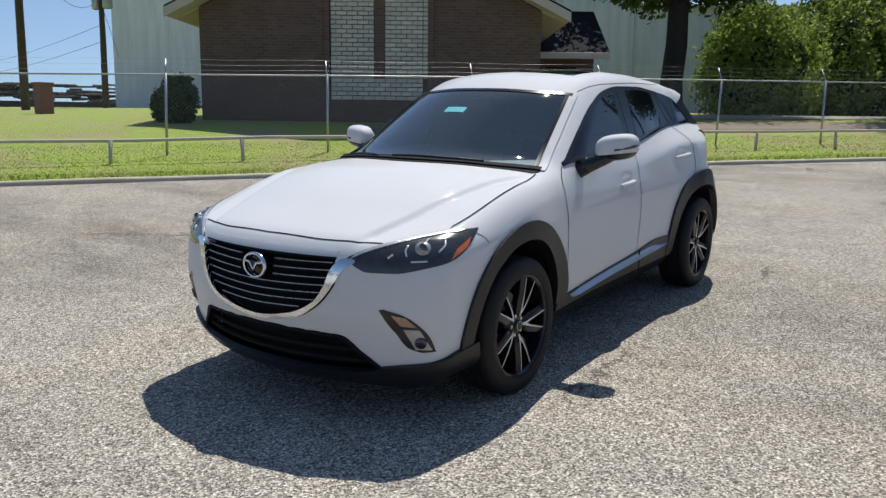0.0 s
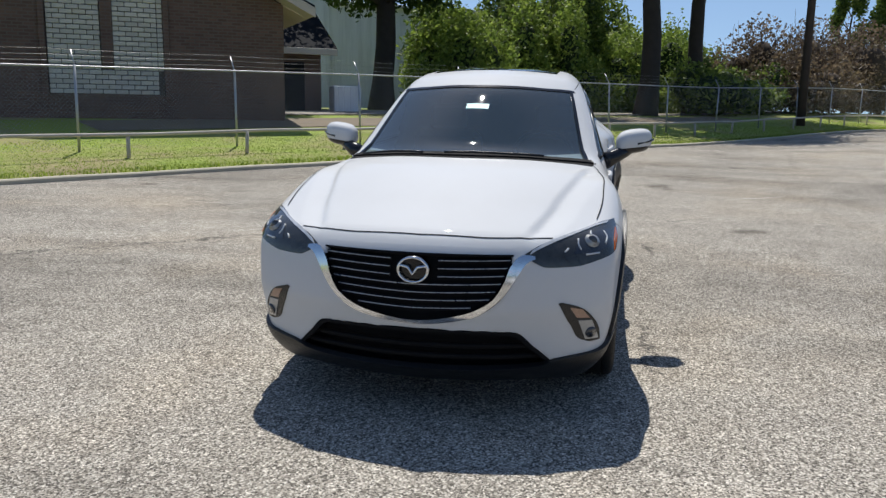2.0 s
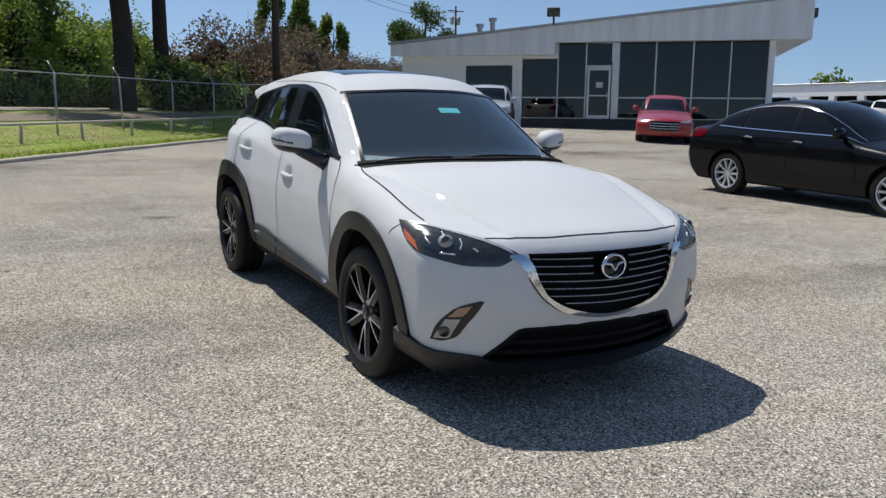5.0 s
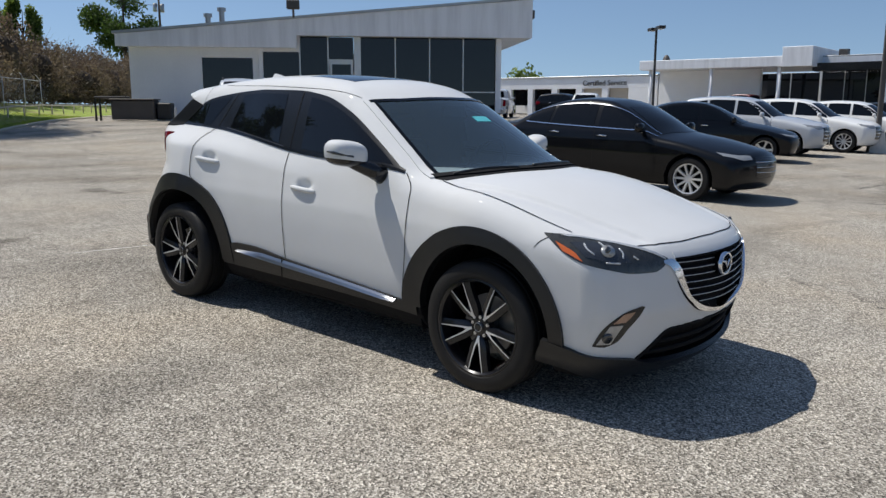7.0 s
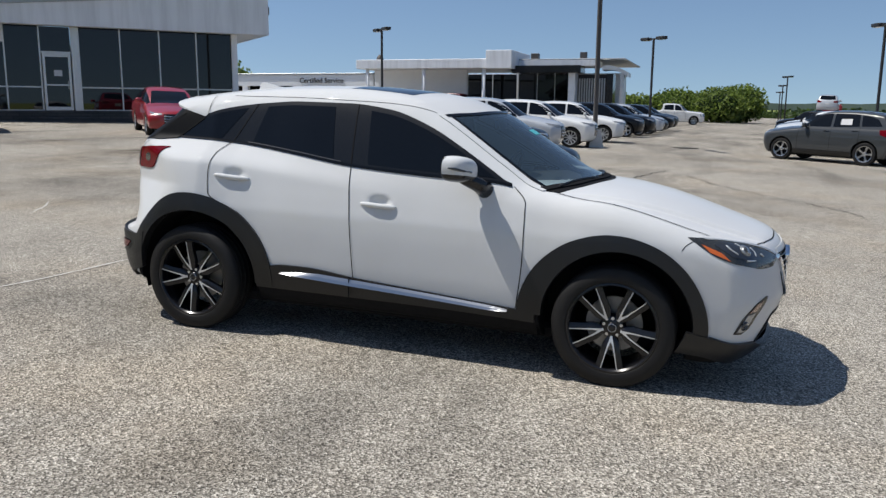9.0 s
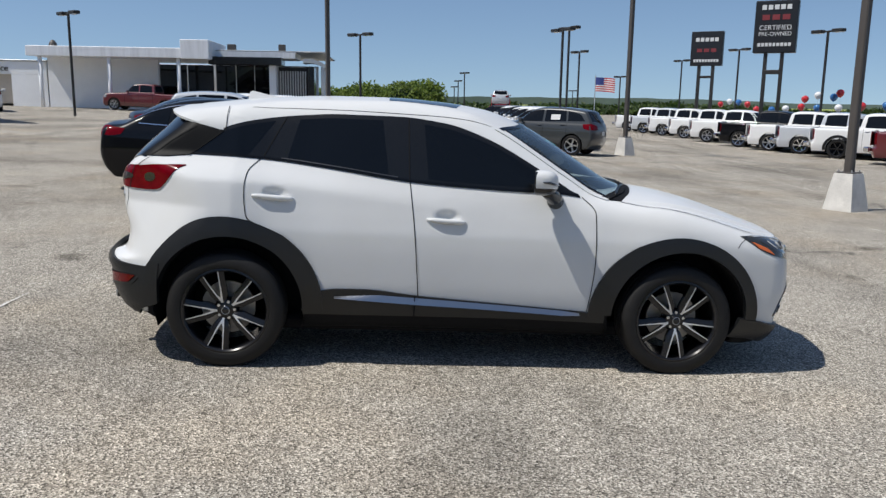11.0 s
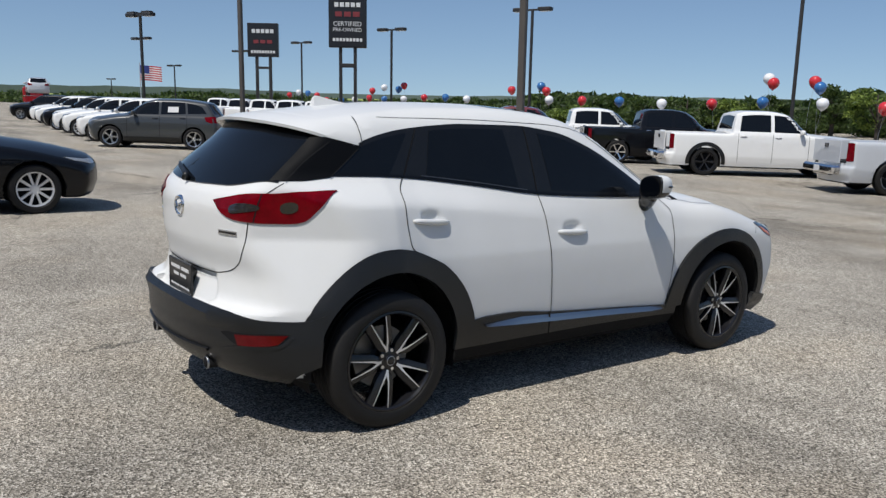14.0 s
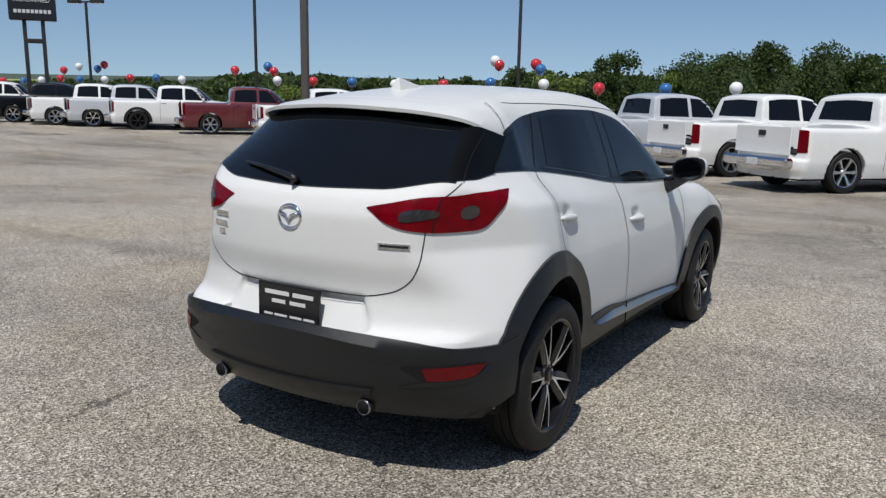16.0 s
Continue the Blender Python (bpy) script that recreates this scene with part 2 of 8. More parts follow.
# ---- smooth solids: a body is where the function is below zero ----
def spline(xs, ys):
    """A smooth curve through the points, with no overshoot."""
    xs, ys = np.array(xs, float), np.array(ys, float)
    h = np.diff(xs)
    d = np.diff(ys) / h
    m = np.zeros_like(xs)
    same = d[:-1] * d[1:] > 0
    m[1:-1] = np.where(same, 2 * d[:-1] * d[1:] / np.where(same, d[:-1] + d[1:], 1), 0)
    m[0], m[-1] = d[0], d[-1]

    def curve(v):
        v = np.clip(v, xs[0], xs[-1])
        i = np.clip(np.searchsorted(xs, v) - 1, 0, len(xs) - 2)
        t = (v - xs[i]) / h[i]
        a, b = m[i] * h[i], m[i + 1] * h[i]
        return ys[i] * (1 + 2 * t) * (1 - t) ** 2 + a * t * (1 - t) ** 2 + ys[i + 1] * t * t * (3 - 2 * t) + b * t * t * (t - 1)
    return curve


def smax(a, b, k):
    h = np.clip(0.5 + 0.5 * (a - b) / k, 0, 1)
    return a * h + b * (1 - h) + k * h * (1 - h)


def hexagon(x, z, corners):
    """Signed distance to a convex outline, corners counter-clockwise in x, z."""
    far = None
    for (x0, z0), (x1, z1) in zip(corners, corners[1:] + corners[:1]):
        ln = math.hypot(x1 - x0, z1 - z0)
        d = ((x - x0) * (z1 - z0) - (z - z0) * (x1 - x0)) / ln
        far = d if far is None else np.maximum(far, d)
    return far


# the white crossover: x to its left, y to its rear, z up, metres
HUB_Y, HUB_Z, AXLE_Z = 1.285, 0.335, 0.324
CX_W = spline([-2.3, -1.9, -1.6, -1.285, -0.85, 0.0, 0.8, 1.05, 1.207, 1.285, 1.5, 1.7, 2.2], [0.79, 0.80, 0.832, 0.845, 0.797, 0.774, 0.776, 0.792, 0.822, 0.838, 0.842, 0.826, 0.78])
CX_T = spline([0.15, 0.30, 0.5, 0.66, 0.76, 0.84, 0.92, 1.0, 1.08, 1.2, 1.42, 1.6], [-0.15, -0.035, -0.004, 0.0, -0.004, -0.018, -0.036, -0.055, -0.080, -0.118, -0.205, -0.30])
CX_TOP = spline([-2.3, -2.16, -2.08, -2.0, -1.85, -1.68, -1.5, -1.35, -1.13, -1.025, -0.845, -0.645, -0.445, -0.19, 0.08, 0.42, 0.8, 1.2, 1.5, 1.75, 2.4],
                [0.66, 0.755, 0.800, 0.830, 0.880, 0.936, 0.985, 1.015, 1.043, 1.066, 1.165, 1.285, 1.395, 1.488, 1.522, 1.538, 1.532, 1.502, 1.465, 1.43, 1.34])
CX_TUCK = spline([-0.4, 0.0, 0.35, 0.6, 1.0, 1.2, 1.35, 1.55, 2.2], [0.0, 0.012, 0.026, 0.036, 0.072, 0.096, 0.112, 0.122, 0.122])   # how far the cabin draws in above the shoulder
CX_BOW = spline([-2.2, -1.0, -0.7, -0.2, 0.5, 1.8], [0.34, 0.46, 0.58, 0.70, 0.10, 0.0])
CX_CROWN = spline([-2.2, -1.3, -0.9, -0.2, 0.4, 1.0, 1.7], [0.03, 0.05, 0.10, 0.12, 0.14, 0.19, 0.21])
CX_NOSE = spline([0.15, 0.2, 0.27, 0.36, 0.44, 0.52, 0.60, 0.70, 0.78, 0.86], [-1.97, -2.05, -2.105, -2.125, -2.145, -2.165, -2.16, -2.145, -2.115, -2.04])
CX_TAIL = spline([0.2, 0.27, 0.34, 0.40, 0.45, 0.50, 0.545, 0.575, 0.605, 0.64, 0.72, 0.86, 1.0, 1.07, 1.12, 1.2, 1.3, 1.42, 1.6], [1.90, 1.97, 2.03, 2.055, 2.066, 2.066, 2.084, 2.070, 2.005, 1.988, 1.975, 2.0, 2.005, 1.985, 1.945, 1.88, 1.78, 1.66, 1.46])
GRILLE = [(0.0, 0.452), (0.185, 0.478), (0.334, 0.541), (0.402, 0.668), (0.385, 0.737), (-0.385, 0.737), (-0.402, 0.668), (-0.334, 0.541), (-0.185, 0.478)]
INTAKE = [(-0.53, 0.225), (0.53, 0.225), (0.56, 0.265), (0.40, 0.408), (0.0, 0.418), (-0.40, 0.408), (-0.56, 0.265)]


HOOD_RIDGE = spline([-2.02, -1.71, -1.63, -1.33, -1.0], [0.42, 0.505, 0.52, 0.585, 0.64])
PLATE_BAY = [(-0.37, 0.56), (0.37, 0.56), (0.305, 0.707), (-0.305, 0.707)]


def nose_y(x, z):
    return CX_NOSE(z) + 0.33 * x * x + 0.14 * x ** 4


BELT = spline([-0.72, -0.37, -0.04, 0.28, 0.71, 1.08, 1.29, 1.55], [1.040, 1.042, 1.052, 1.070, 1.122, 1.160, 1.172, 1.176])


def flank(y, z):
    """Half width of the cabin's side."""
    return CX_W(y) + CX_T(z) - CX_TUCK(y)


def side_x(y, z):
    """Half width of the whole side, shoulder included."""
    rise = np.clip((z - BELT(y) + 0.14) / 0.16, 0, 1)
    return CX_W(y) + CX_T(z) - CX_TUCK(y) * rise * rise * (3 - 2 * rise)


def crossover(x, y, z, arches=True):
    ax = np.abs(x)
    side = ax - side_x(y, z)
    past = ax - HOOD_RIDGE(y)
    fade = np.clip((-0.98 - y) / 0.12, 0, 1) * np.clip((y + 2.03) / 0.10, 0, 1)
    valley = 0.016 * np.clip(past / 0.030, 0, 1) * np.clip((0.13 - past) / 0.10, 0, 1) * fade
    top = 0.85 * (z - (CX_TOP(y - CX_BOW(y) * x * x) - CX_CROWN(y) * x * x - valley))
    f = smax(side, top, 0.085)
    f = smax(f, nose_y(x, z) - y, 0.06)
    high = np.clip((z - 1.10) / 0.25, 0, 1)
    f = smax(f, y - (CX_TAIL(z) - (0.26 + 0.28 * high * high * (3 - 2 * high)) * x * x - 0.20 * x ** 4), 0.07)
    f = smax(f, 0.86 * ax + 0.51 * y - np.interp(z, [0.45, 0.60, 0.90, 2.0], [1.562, 1.540, 1.436, 1.436]), 0.05)
    f = smax(f, 0.19 - z + 0.02 * np.cos(y) - 0.03 * np.clip((-1.5 - y) / 0.2, 0, 1) + 0.10 * np.clip((y - 1.55) / 0.2, 0, 1), 0.03)
    if arches:
        for hy, hz in ((0.075, 0.882), (1.035, 0.981)):
            f = smax(f, 0.03 * (1 - np.sqrt(((y - hy) / 0.066) ** 2 + ((z - hz) / 0.035) ** 2 + ((ax - CX_W(hy) - CX_T(hz)) / 0.022) ** 2)), 0.012)
        f = smax(f, -smax(hexagon(x, z, PLATE_BAY), 1.925 + 0.46 * (0.735 - z) - 0.26 * x * x - y, 0.02), 0.022)
        for hy, r in ((-HUB_Y, 0.40), (HUB_Y, 0.41)):
            f = np.maximum(f, -np.maximum(np.hypot(y - hy, z - HUB_Z) - r, 0.50 - ax))
        f = np.maximum(f, -np.maximum(hexagon(x, z, GRILLE), y - nose_y(x, z) - 0.05))
        f = np.maximum(f, -np.maximum(hexagon(x, z, INTAKE), y - nose_y(x, z) - 0.09))
    return f


# ---- mesh kit ----
class Geo:
    """Gathers vertices and faces of one mesh."""
    def __init__(self):
        self.v, self.f, self.n = [], [], 0

    def add(self, verts, faces):
        self.v.append(np.asarray(verts, float).reshape(-1, 3))
        self.f.extend([tuple(int(i) + self.n for i in fc) for fc in faces])
        self.n += len(self.v[-1])
        return self

    def box(self, c, s, bevel=0.01, turn=0.0, m=None):
        h = np.array(s, float) / 2
        b = min(bevel, h.min() * 0.6)
        sg = np.array([(i, j, k) for i in (-1, 1) for j in (-1, 1) for k in (-1, 1)])
        vs = []
        for a in range(3):
            e = h.copy() - b
            e[a] = h[a]
            vs.append(sg * e)
        vs = np.concatenate(vs)
        fs = []
        q = lambda i, j, k: i * 4 + j * 2 + k
        for a in range(3):
            o = a * 8
            for s0 in (0, 1):
                idx = []
                for u, w in ((0, 0), (1, 0), (1, 1), (0, 1)):
                    t = [0, 0, 0]
                    t[a], t[(a + 1) % 3], t[(a + 2) % 3] = s0, u, w
                    idx.append(o + q(*t))
                fs.append(idx if s0 else idx[::-1])
        for a in range(3):
            p, r = (a + 1) % 3, (a + 2) % 3
            for u in (0, 1):
                for w in (0, 1):
                    t0, t1 = [0, 0, 0], [0, 0, 0]
                    t1[a] = 1
                    t0[p] = t1[p] = u
                    t0[r] = t1[r] = w
                    face = [p * 8 + q(*t0), p * 8 + q(*t1), r * 8 + q(*t1), r * 8 + q(*t0)]
                    fs.append(face if u != w else face[::-1])
        for i in (0, 1):
            for j in (0, 1):
                for k in (0, 1):
                    face = [q(i, j, k), 8 + q(i, j, k), 16 + q(i, j, k)]
                    fs.append(face if (i + j + k) % 2 else face[::-1])
        if turn:
            ca, sa = math.cos(turn), math.sin(turn)
            vs = vs @ np.array([[ca, sa, 0], [-sa, ca, 0], [0, 0, 1]])
        vs = vs + np.array(c)
        if m is not None:
            vs = np.array([m @ Vector(v) for v in vs])
        return self.add(vs, fs)

    def tube(self, pts, r, n=8, caps=True):
        pts = [Vector(p) for p in pts]
        rs = list(r) if isinstance(r, (list, tuple)) else [r] * len(pts)
        vs, fs = [], []
        up = None
        for i, p in enumerate(pts):
            d = (pts[min(i + 1, len(pts) - 1)] - pts[max(i - 1, 0)]).normalized()
            if up is None:
                up = Vector((0, 0, 1)) if abs(d.z) < 0.9 else Vector((0, 1, 0))
            a = d.cross(up).normalized()
            b = a.cross(d).normalized()
            up = b
            for k in range(n):
                w = 2 * math.pi * k / n
                vs.append(p + (a * math.cos(w) + b * math.sin(w)) * rs[i])
        for i in range(len(pts) - 1):
            for k in range(n):
                fs.append((i * n + k, i * n + (k + 1) % n, (i + 1) * n + (k + 1) % n, (i + 1) * n + k))
        if caps:
            fs.append(tuple(range(n))[::-1])
            fs.append(tuple((len(pts) - 1) * n + k for k in range(n)))
        return self.add(vs, fs)

    def lathe(self, profile, n=48, axis="x", at=(0, 0, 0), close=False):
        """Turns (radius, along) points round an axis."""
        vs, fs = [], []
        for r, a in profile:
            for k in range(n):
                w = 2 * math.pi * k / n
                c, s = r * math.cos(w), r * math.sin(w)
                vs.append((a, c, s) if axis == "x" else (c, s, a) if axis == "z" else (s, a, c))
        m = len(profile)
        for i in range(m if close else m - 1):
            j = (i + 1) % m
            for k in range(n):
                fs.append((i * n + k, j * n + k, j * n + (k + 1) % n, i * n + (k + 1) % n))
        return self.add(np.array(vs) + np.array(at), fs)

    def prism(self, poly, a, b, plane="xy", m=None):
        """A flat outline given depth from a to b."""
        n = len(poly)
        put = {"xy": lambda u, w, d: (u, w, d), "xz": lambda u, w, d: (u, d, w), "yz": lambda u, w, d: (d, u, w)}[plane]
        vs = [put(u, w, d) for d in (a, b) for u, w in poly]
        if m is not None:
            vs = [m @ Vector(v) for v in vs]
        fs = [tuple(range(n))[::-1], tuple(range(n, 2 * n))]
        fs += [(i, (i + 1) % n, n + (i + 1) % n, n + i) for i in range(n)]
        return self.add(vs, fs)

    def ball(self, c, r, nu=16, nv=10):
        r = np.array([r] * 3 if isinstance(r, (int, float)) else r)
        vs = [(0, 0, -1)]
        for j in range(1, nv):
            t = -math.pi / 2 + math.pi * j / nv
            vs += [(math.cos(t) * math.cos(2 * math.pi * k / nu), math.cos(t) * math.sin(2 * math.pi * k / nu), math.sin(t)) for k in range(nu)]
        vs.append((0, 0, 1))
        fs = [(0, 1 + (k + 1) % nu, 1 + k) for k in range(nu)]
        for j in range(nv - 2):
            o = 1 + j * nu
            fs += [(o + k, o + (k + 1) % nu, o + nu + (k + 1) % nu, o + nu + k) for k in range(nu)]
        o = 1 + (nv - 2) * nu
        fs += [(o + k, o + (k + 1) % nu, len(vs) - 1) for k in range(nu)]
        return self.add(np.array(vs) * r + np.array(c), fs)

    def mesh(self, name, mat, smooth=False):
        me = bpy.data.meshes.new(name)
        me.from_pydata(np.concatenate(self.v).tolist(), [], self.f)
        me.materials.append(mat)
        if smooth:
            me.polygons.foreach_set("use_smooth", np.ones(len(me.polygons), bool))
        me.update()
        return me


def part(name, geo, mat, parent=None, label="", smooth=False, sharp=None):
    """Links one mesh object, under a thing or a part."""
    me = geo.mesh(name, mat, smooth or sharp is not None)
    if sharp is not None:
        me.set_sharp_from_angle(angle=radians(sharp))
    ob = new(name, me)
    if parent is not None:
        ob.parent = parent
    return tagged(ob, label) if label else ob


def thing(name, label, category, m=None, group="", kind=""):
    """An empty at a thing's base, for its parts."""
    ob = new(name)
    ob.empty_display_size = 0.3
    if m is not None:
        ob.matrix_basis = m
    return tagged(ob, label, category, group, kind)


def gradient(fn, p, e=0.004):
    x, y, z = p[:, 0], p[:, 1], p[:, 2]
    g = np.stack([fn(x + e, y, z) - fn(x - e, y, z), fn(x, y + e, z) - fn(x, y - e, z), fn(x, y, z + e) - fn(x, y, z - e)], 1) / (2 * e)
    return g


def settle(fn, p, rounds=8, limit=0.05):
    """Moves points onto the surface of a solid. Returns them and the outward normals."""
    p = np.array(p, float)
    for _ in range(rounds):
        v = fn(p[:, 0], p[:, 1], p[:, 2])
        g = gradient(fn, p)
        step = v / np.maximum((g * g).sum(1), 1e-6)
        p -= np.clip(step, -limit, limit)[:, None] * g
    g = gradient(fn, p)
    return p, g / np.maximum(np.linalg.norm(g, axis=1), 1e-9)[:, None]


def solid(fn, lo, hi, step):
    """Skin of the region where fn < 0: one vertex a cell, settled on the surface."""
    ax = [np.arange(a, b + step, step) for a, b in zip(lo, hi)]
    F = np.broadcast_to(fn(ax[0][:, None, None], ax[1][None, :, None], ax[2][None, None, :]), tuple(len(a) for a in ax))
    S = F < 0
    n = [len(a) - 1 for a in ax]
    count = np.zeros(n, int)
    for i in (0, 1):
        for j in (0, 1):
            for k in (0, 1):
                count += S[i:i + n[0], j:j + n[1], k:k + n[2]]
    cells = np.argwhere((count > 0) & (count < 8))
    index = -np.ones(n, int)
    index[tuple(cells.T)] = np.arange(len(cells))
    total, hits = np.zeros((len(cells), 3)), np.zeros(len(cells))
    corner = [(i, j, k) for i in (0, 1) for j in (0, 1) for k in (0, 1)]
    for a in corner:
        for b in corner:
            if sum(b) - sum(a) == 1 and all(q >= w for q, w in zip(b, a)):
                fa, fb = F[tuple((cells + a).T)], F[tuple((cells + b).T)]
                cut = (fa < 0) != (fb < 0)
                t = np.where(cut, fa / np.where(cut, fa - fb, 1), 0)
                at = np.array(a) + t[:, None] * (np.array(b) - np.array(a))
                total += at * cut[:, None]
                hits += cut
    verts = np.array(lo) + (cells + total / hits[:, None]) * step
    moved, _ = settle(fn, verts, 3, step * 0.4)
    far = np.linalg.norm(moved - verts, axis=1) > step
    moved[far] = verts[far]
    faces = []
    for a in range(3):
        u, w = (a + 1) % 3, (a + 2) % 3
        s0 = [slice(None)] * 3
        s1 = [slice(None)] * 3
        s0[a], s1[a] = slice(0, -1), slice(1, None)
        A, B = S[tuple(s0)], S[tuple(s1)]
        for flip, mask in ((False, A & ~B), (True, ~A & B)):
            e = np.argwhere(mask)
            e = e[(e[:, u] > 0) & (e[:, w] > 0) & (e[:, u] < n[u]) & (e[:, w] < n[w])]
            ring = []
            for du, dw in ((1, 1), (0, 1), (0, 0), (1, 0)):
                c = e.copy()
                c[:, u] -= du
                c[:, w] -= dw
                ring.append(index[tuple(c.T)])
            q = np.stack(ring, 1)
            faces.append(q[:, ::-1] if flip else q)
    return moved, np.concatenate(faces)


def mesh_from(name, verts, faces, mat, smooth=True):
    used, inv = np.unique(faces, return_inverse=True)
    me = bpy.data.meshes.new(name)
    me.from_pydata(verts[used].tolist(), [], inv.reshape(faces.shape).tolist())
    me.materials.append(mat)
    me.polygons.foreach_set("use_smooth", np.full(len(me.polygons), smooth))
    if smooth:
        me.set_sharp_from_angle(angle=radians(38))
    me.update()
    return me


def along(pts, n):
    """n points evenly along a smooth curve through pts."""
    p = np.array(pts, float)
    d = np.concatenate([[0], np.cumsum(np.linalg.norm(np.diff(p, axis=0), axis=1))])
    s = np.linspace(0, d[-1], n)
    if len(p) == 2:
        return p[0] + (p[1] - p[0]) * (s / d[-1])[:, None]
    return np.stack([spline(d, p[:, k])(s) for k in range(p.shape[1])], 1)


def skin(name, fn, low, high, mat, parent, lift=0.002, n=24, m=6, label="", mirror=False, depth=0.006, smooth=True):
    """A panel on a body: a sheet between two curves, settled on the surface and lifted off it, with a rim."""
    a, b = along(low, n), along(high, n)
    t = np.linspace(0, 1, m)[None, :, None]
    grid = (a[:, None] * (1 - t) + b[:, None] * t).reshape(-1, 3)
    p, nr = settle(fn, grid)
    top, under = p + nr * lift, p - nr * depth
    idx = np.arange(n * m).reshape(n, m)
    rim = np.concatenate([idx[:, 0], idx[-1, 1:], idx[::-1, -1][1:], idx[0, ::-1][1:-1]])
    quads = np.stack([idx[:-1, :-1], idx[1:, :-1], idx[1:, 1:], idx[:-1, 1:]], -1).reshape(-1, 4)
    c0 = top[quads[len(quads) // 2]]
    if np.dot(np.cross(c0[1] - c0[0], c0[2] - c0[0]), nr[quads[len(quads) // 2][0]]) < 0:
        quads = quads[:, ::-1]
        rim = rim[::-1]
    g = Geo()
    verts = np.concatenate([top, under[rim]])
    k, o = len(rim), n * m
    side = [(rim[(i + 1) % k], rim[i], o + i, o + (i + 1) % k) for i in range(k)]
    if mirror:
        verts = verts * np.array([-1, 1, 1])
        g.add(verts, [tuple(q[::-1]) for q in quads] + [s[::-1] for s in side])
    else:
        g.add(verts, [tuple(q) for q in quads] + side)
    return part(name, g, mat, parent, label, sharp=48)


def seam(fn, pts, width=0.005, lift=0.0012, n=40, mirror=False, geo=None):
    """A thin ribbon along a line on a body, for the gaps between panels."""
    c = along(pts, n)
    p, nr = settle(fn, c)
    d = np.gradient(p, axis=0)
    s = np.cross(d, nr)
    s /= np.maximum(np.linalg.norm(s, axis=1), 1e-9)[:, None]
    v = np.concatenate([p + s * width / 2 + nr * lift, p - s * width / 2 + nr * lift])
    if mirror:
        v = v * np.array([-1, 1, 1])
    f = [(i, i + 1, n + i + 1, n + i) for i in range(n - 1)]
    return (geo or Geo()).add(v, f)


# ---- ground ----
def lot_z(x, y):
    """The lot falls gently from the bank towards the truck row."""
    x, y = np.asarray(x, float), np.asarray(y, float)
    a, b = np.clip((y - 6) / 14, 0, 1), np.clip((x - 3) / 8, 0, 1)
    rise = 0.25 * a * a * (3 - 2 * a) * b * b * (3 - 2 * b)
    return 0.0294 * 25 * np.tanh(y / 25) - 0.007 * 20 * np.tanh(x / 20) + rise


KERB_AT, KERB_DIR = np.array((-2.12, 11.40)), np.array((0.6035, 0.7974))
KERB_N = np.array((-KERB_DIR[1], KERB_DIR[0]))


def kerb_xy(u, n):
    """Plan point u metres along the kerb and n metres behind it."""
    return KERB_AT + u * KERB_DIR + n * KERB_N


def bank_rise(n):
    """Height of the ground over the lot's plane, n metres behind the kerb."""
    return np.interp(n, [-1e3, 0, 0.25, 1.3, 2.4, 4, 6, 9, 14, 30, 90, 400], [0, 0, 0.10, 0.17, 0.24, 0.40, 0.60, 0.72, 0.72, 0.75, 0.6, 0.3])


def ground_z(x, y):
    n = (np.asarray(x) - KERB_AT[0]) * KERB_N[0] + (np.asarray(y) - KERB_AT[1]) * KERB_N[1]
    return lot_z(x, y) + bank_rise(n)


def sheet(name, us, ns, height, mat, label, category):
    """A sheet in kerb axes."""
    U, N = np.meshgrid(us, ns, indexing="ij")
    X = KERB_AT[0] + U * KERB_DIR[0] + N * KERB_N[0]
    Y = KERB_AT[1] + U * KERB_DIR[1] + N * KERB_N[1]
    v = np.stack([X, Y, height(X, Y, U, N)], -1).reshape(-1, 3)
    i = np.arange(U.size).reshape(U.shape)
    q = np.stack([i[:-1, :-1], i[1:, :-1], i[1:, 1:], i[:-1, 1:]], -1).reshape(-1, 4)
    return tagged(new(name, mesh_from(name, v, q, mat)), label, category, kind="structure")


def spread(lo, hi, near, far, core):
    """Fine steps in the core, growing outwards."""
    out = list(np.arange(core[0], core[1] + near, near))
    s, a = near, out[-1]
    while a < hi:
        s = min(s * 1.35, far)
        a += s
        out.append(a)
    s, a = near, out[0]
    while a > lo:
        s = min(s * 1.35, far)
        a -= s
        out.insert(0, a)
    return np.array(out)


GRASS = grass_material("mown_grass", ((0.17, 0.25, 0.028), (0.36, 0.44, 0.068)), (0.33, 0.28, 0.13))
far_u, far_n = spread(-2500, 2500, 1.0, 200, (-30, 40)), spread(-2500, 2500, 0.5, 200, (-1, 12))
sheet("ground", far_u, far_n, lambda X, Y, U, N: ground_z(X, Y) - np.where(N < 0.12, 0.30, 0.0), GRASS, "grassy ground with dry patches reaching to the horizon", "ground")
lot_u, lot_n = spread(-120, 160, 0.8, 8, (-18, 14)), -spread(0, 190, 0.8, 8, (0.0, 22))[::-1]
lot_n = lot_n[lot_n <= 0.0001]
sheet("parking_lot", lot_u, lot_n, lambda X, Y, U, N: lot_z(X, Y) + 0.004 * np.sin(X * 0.9 + 0.5 * Y) * np.sin(0.7 * Y), ASPHALT, "weathered pale grey asphalt parking lot with cracks and dark stains", "parking lot")


# ---- the white crossover ----
def flip(pts):
    return [(-x, y, z) for x, y, z in pts]


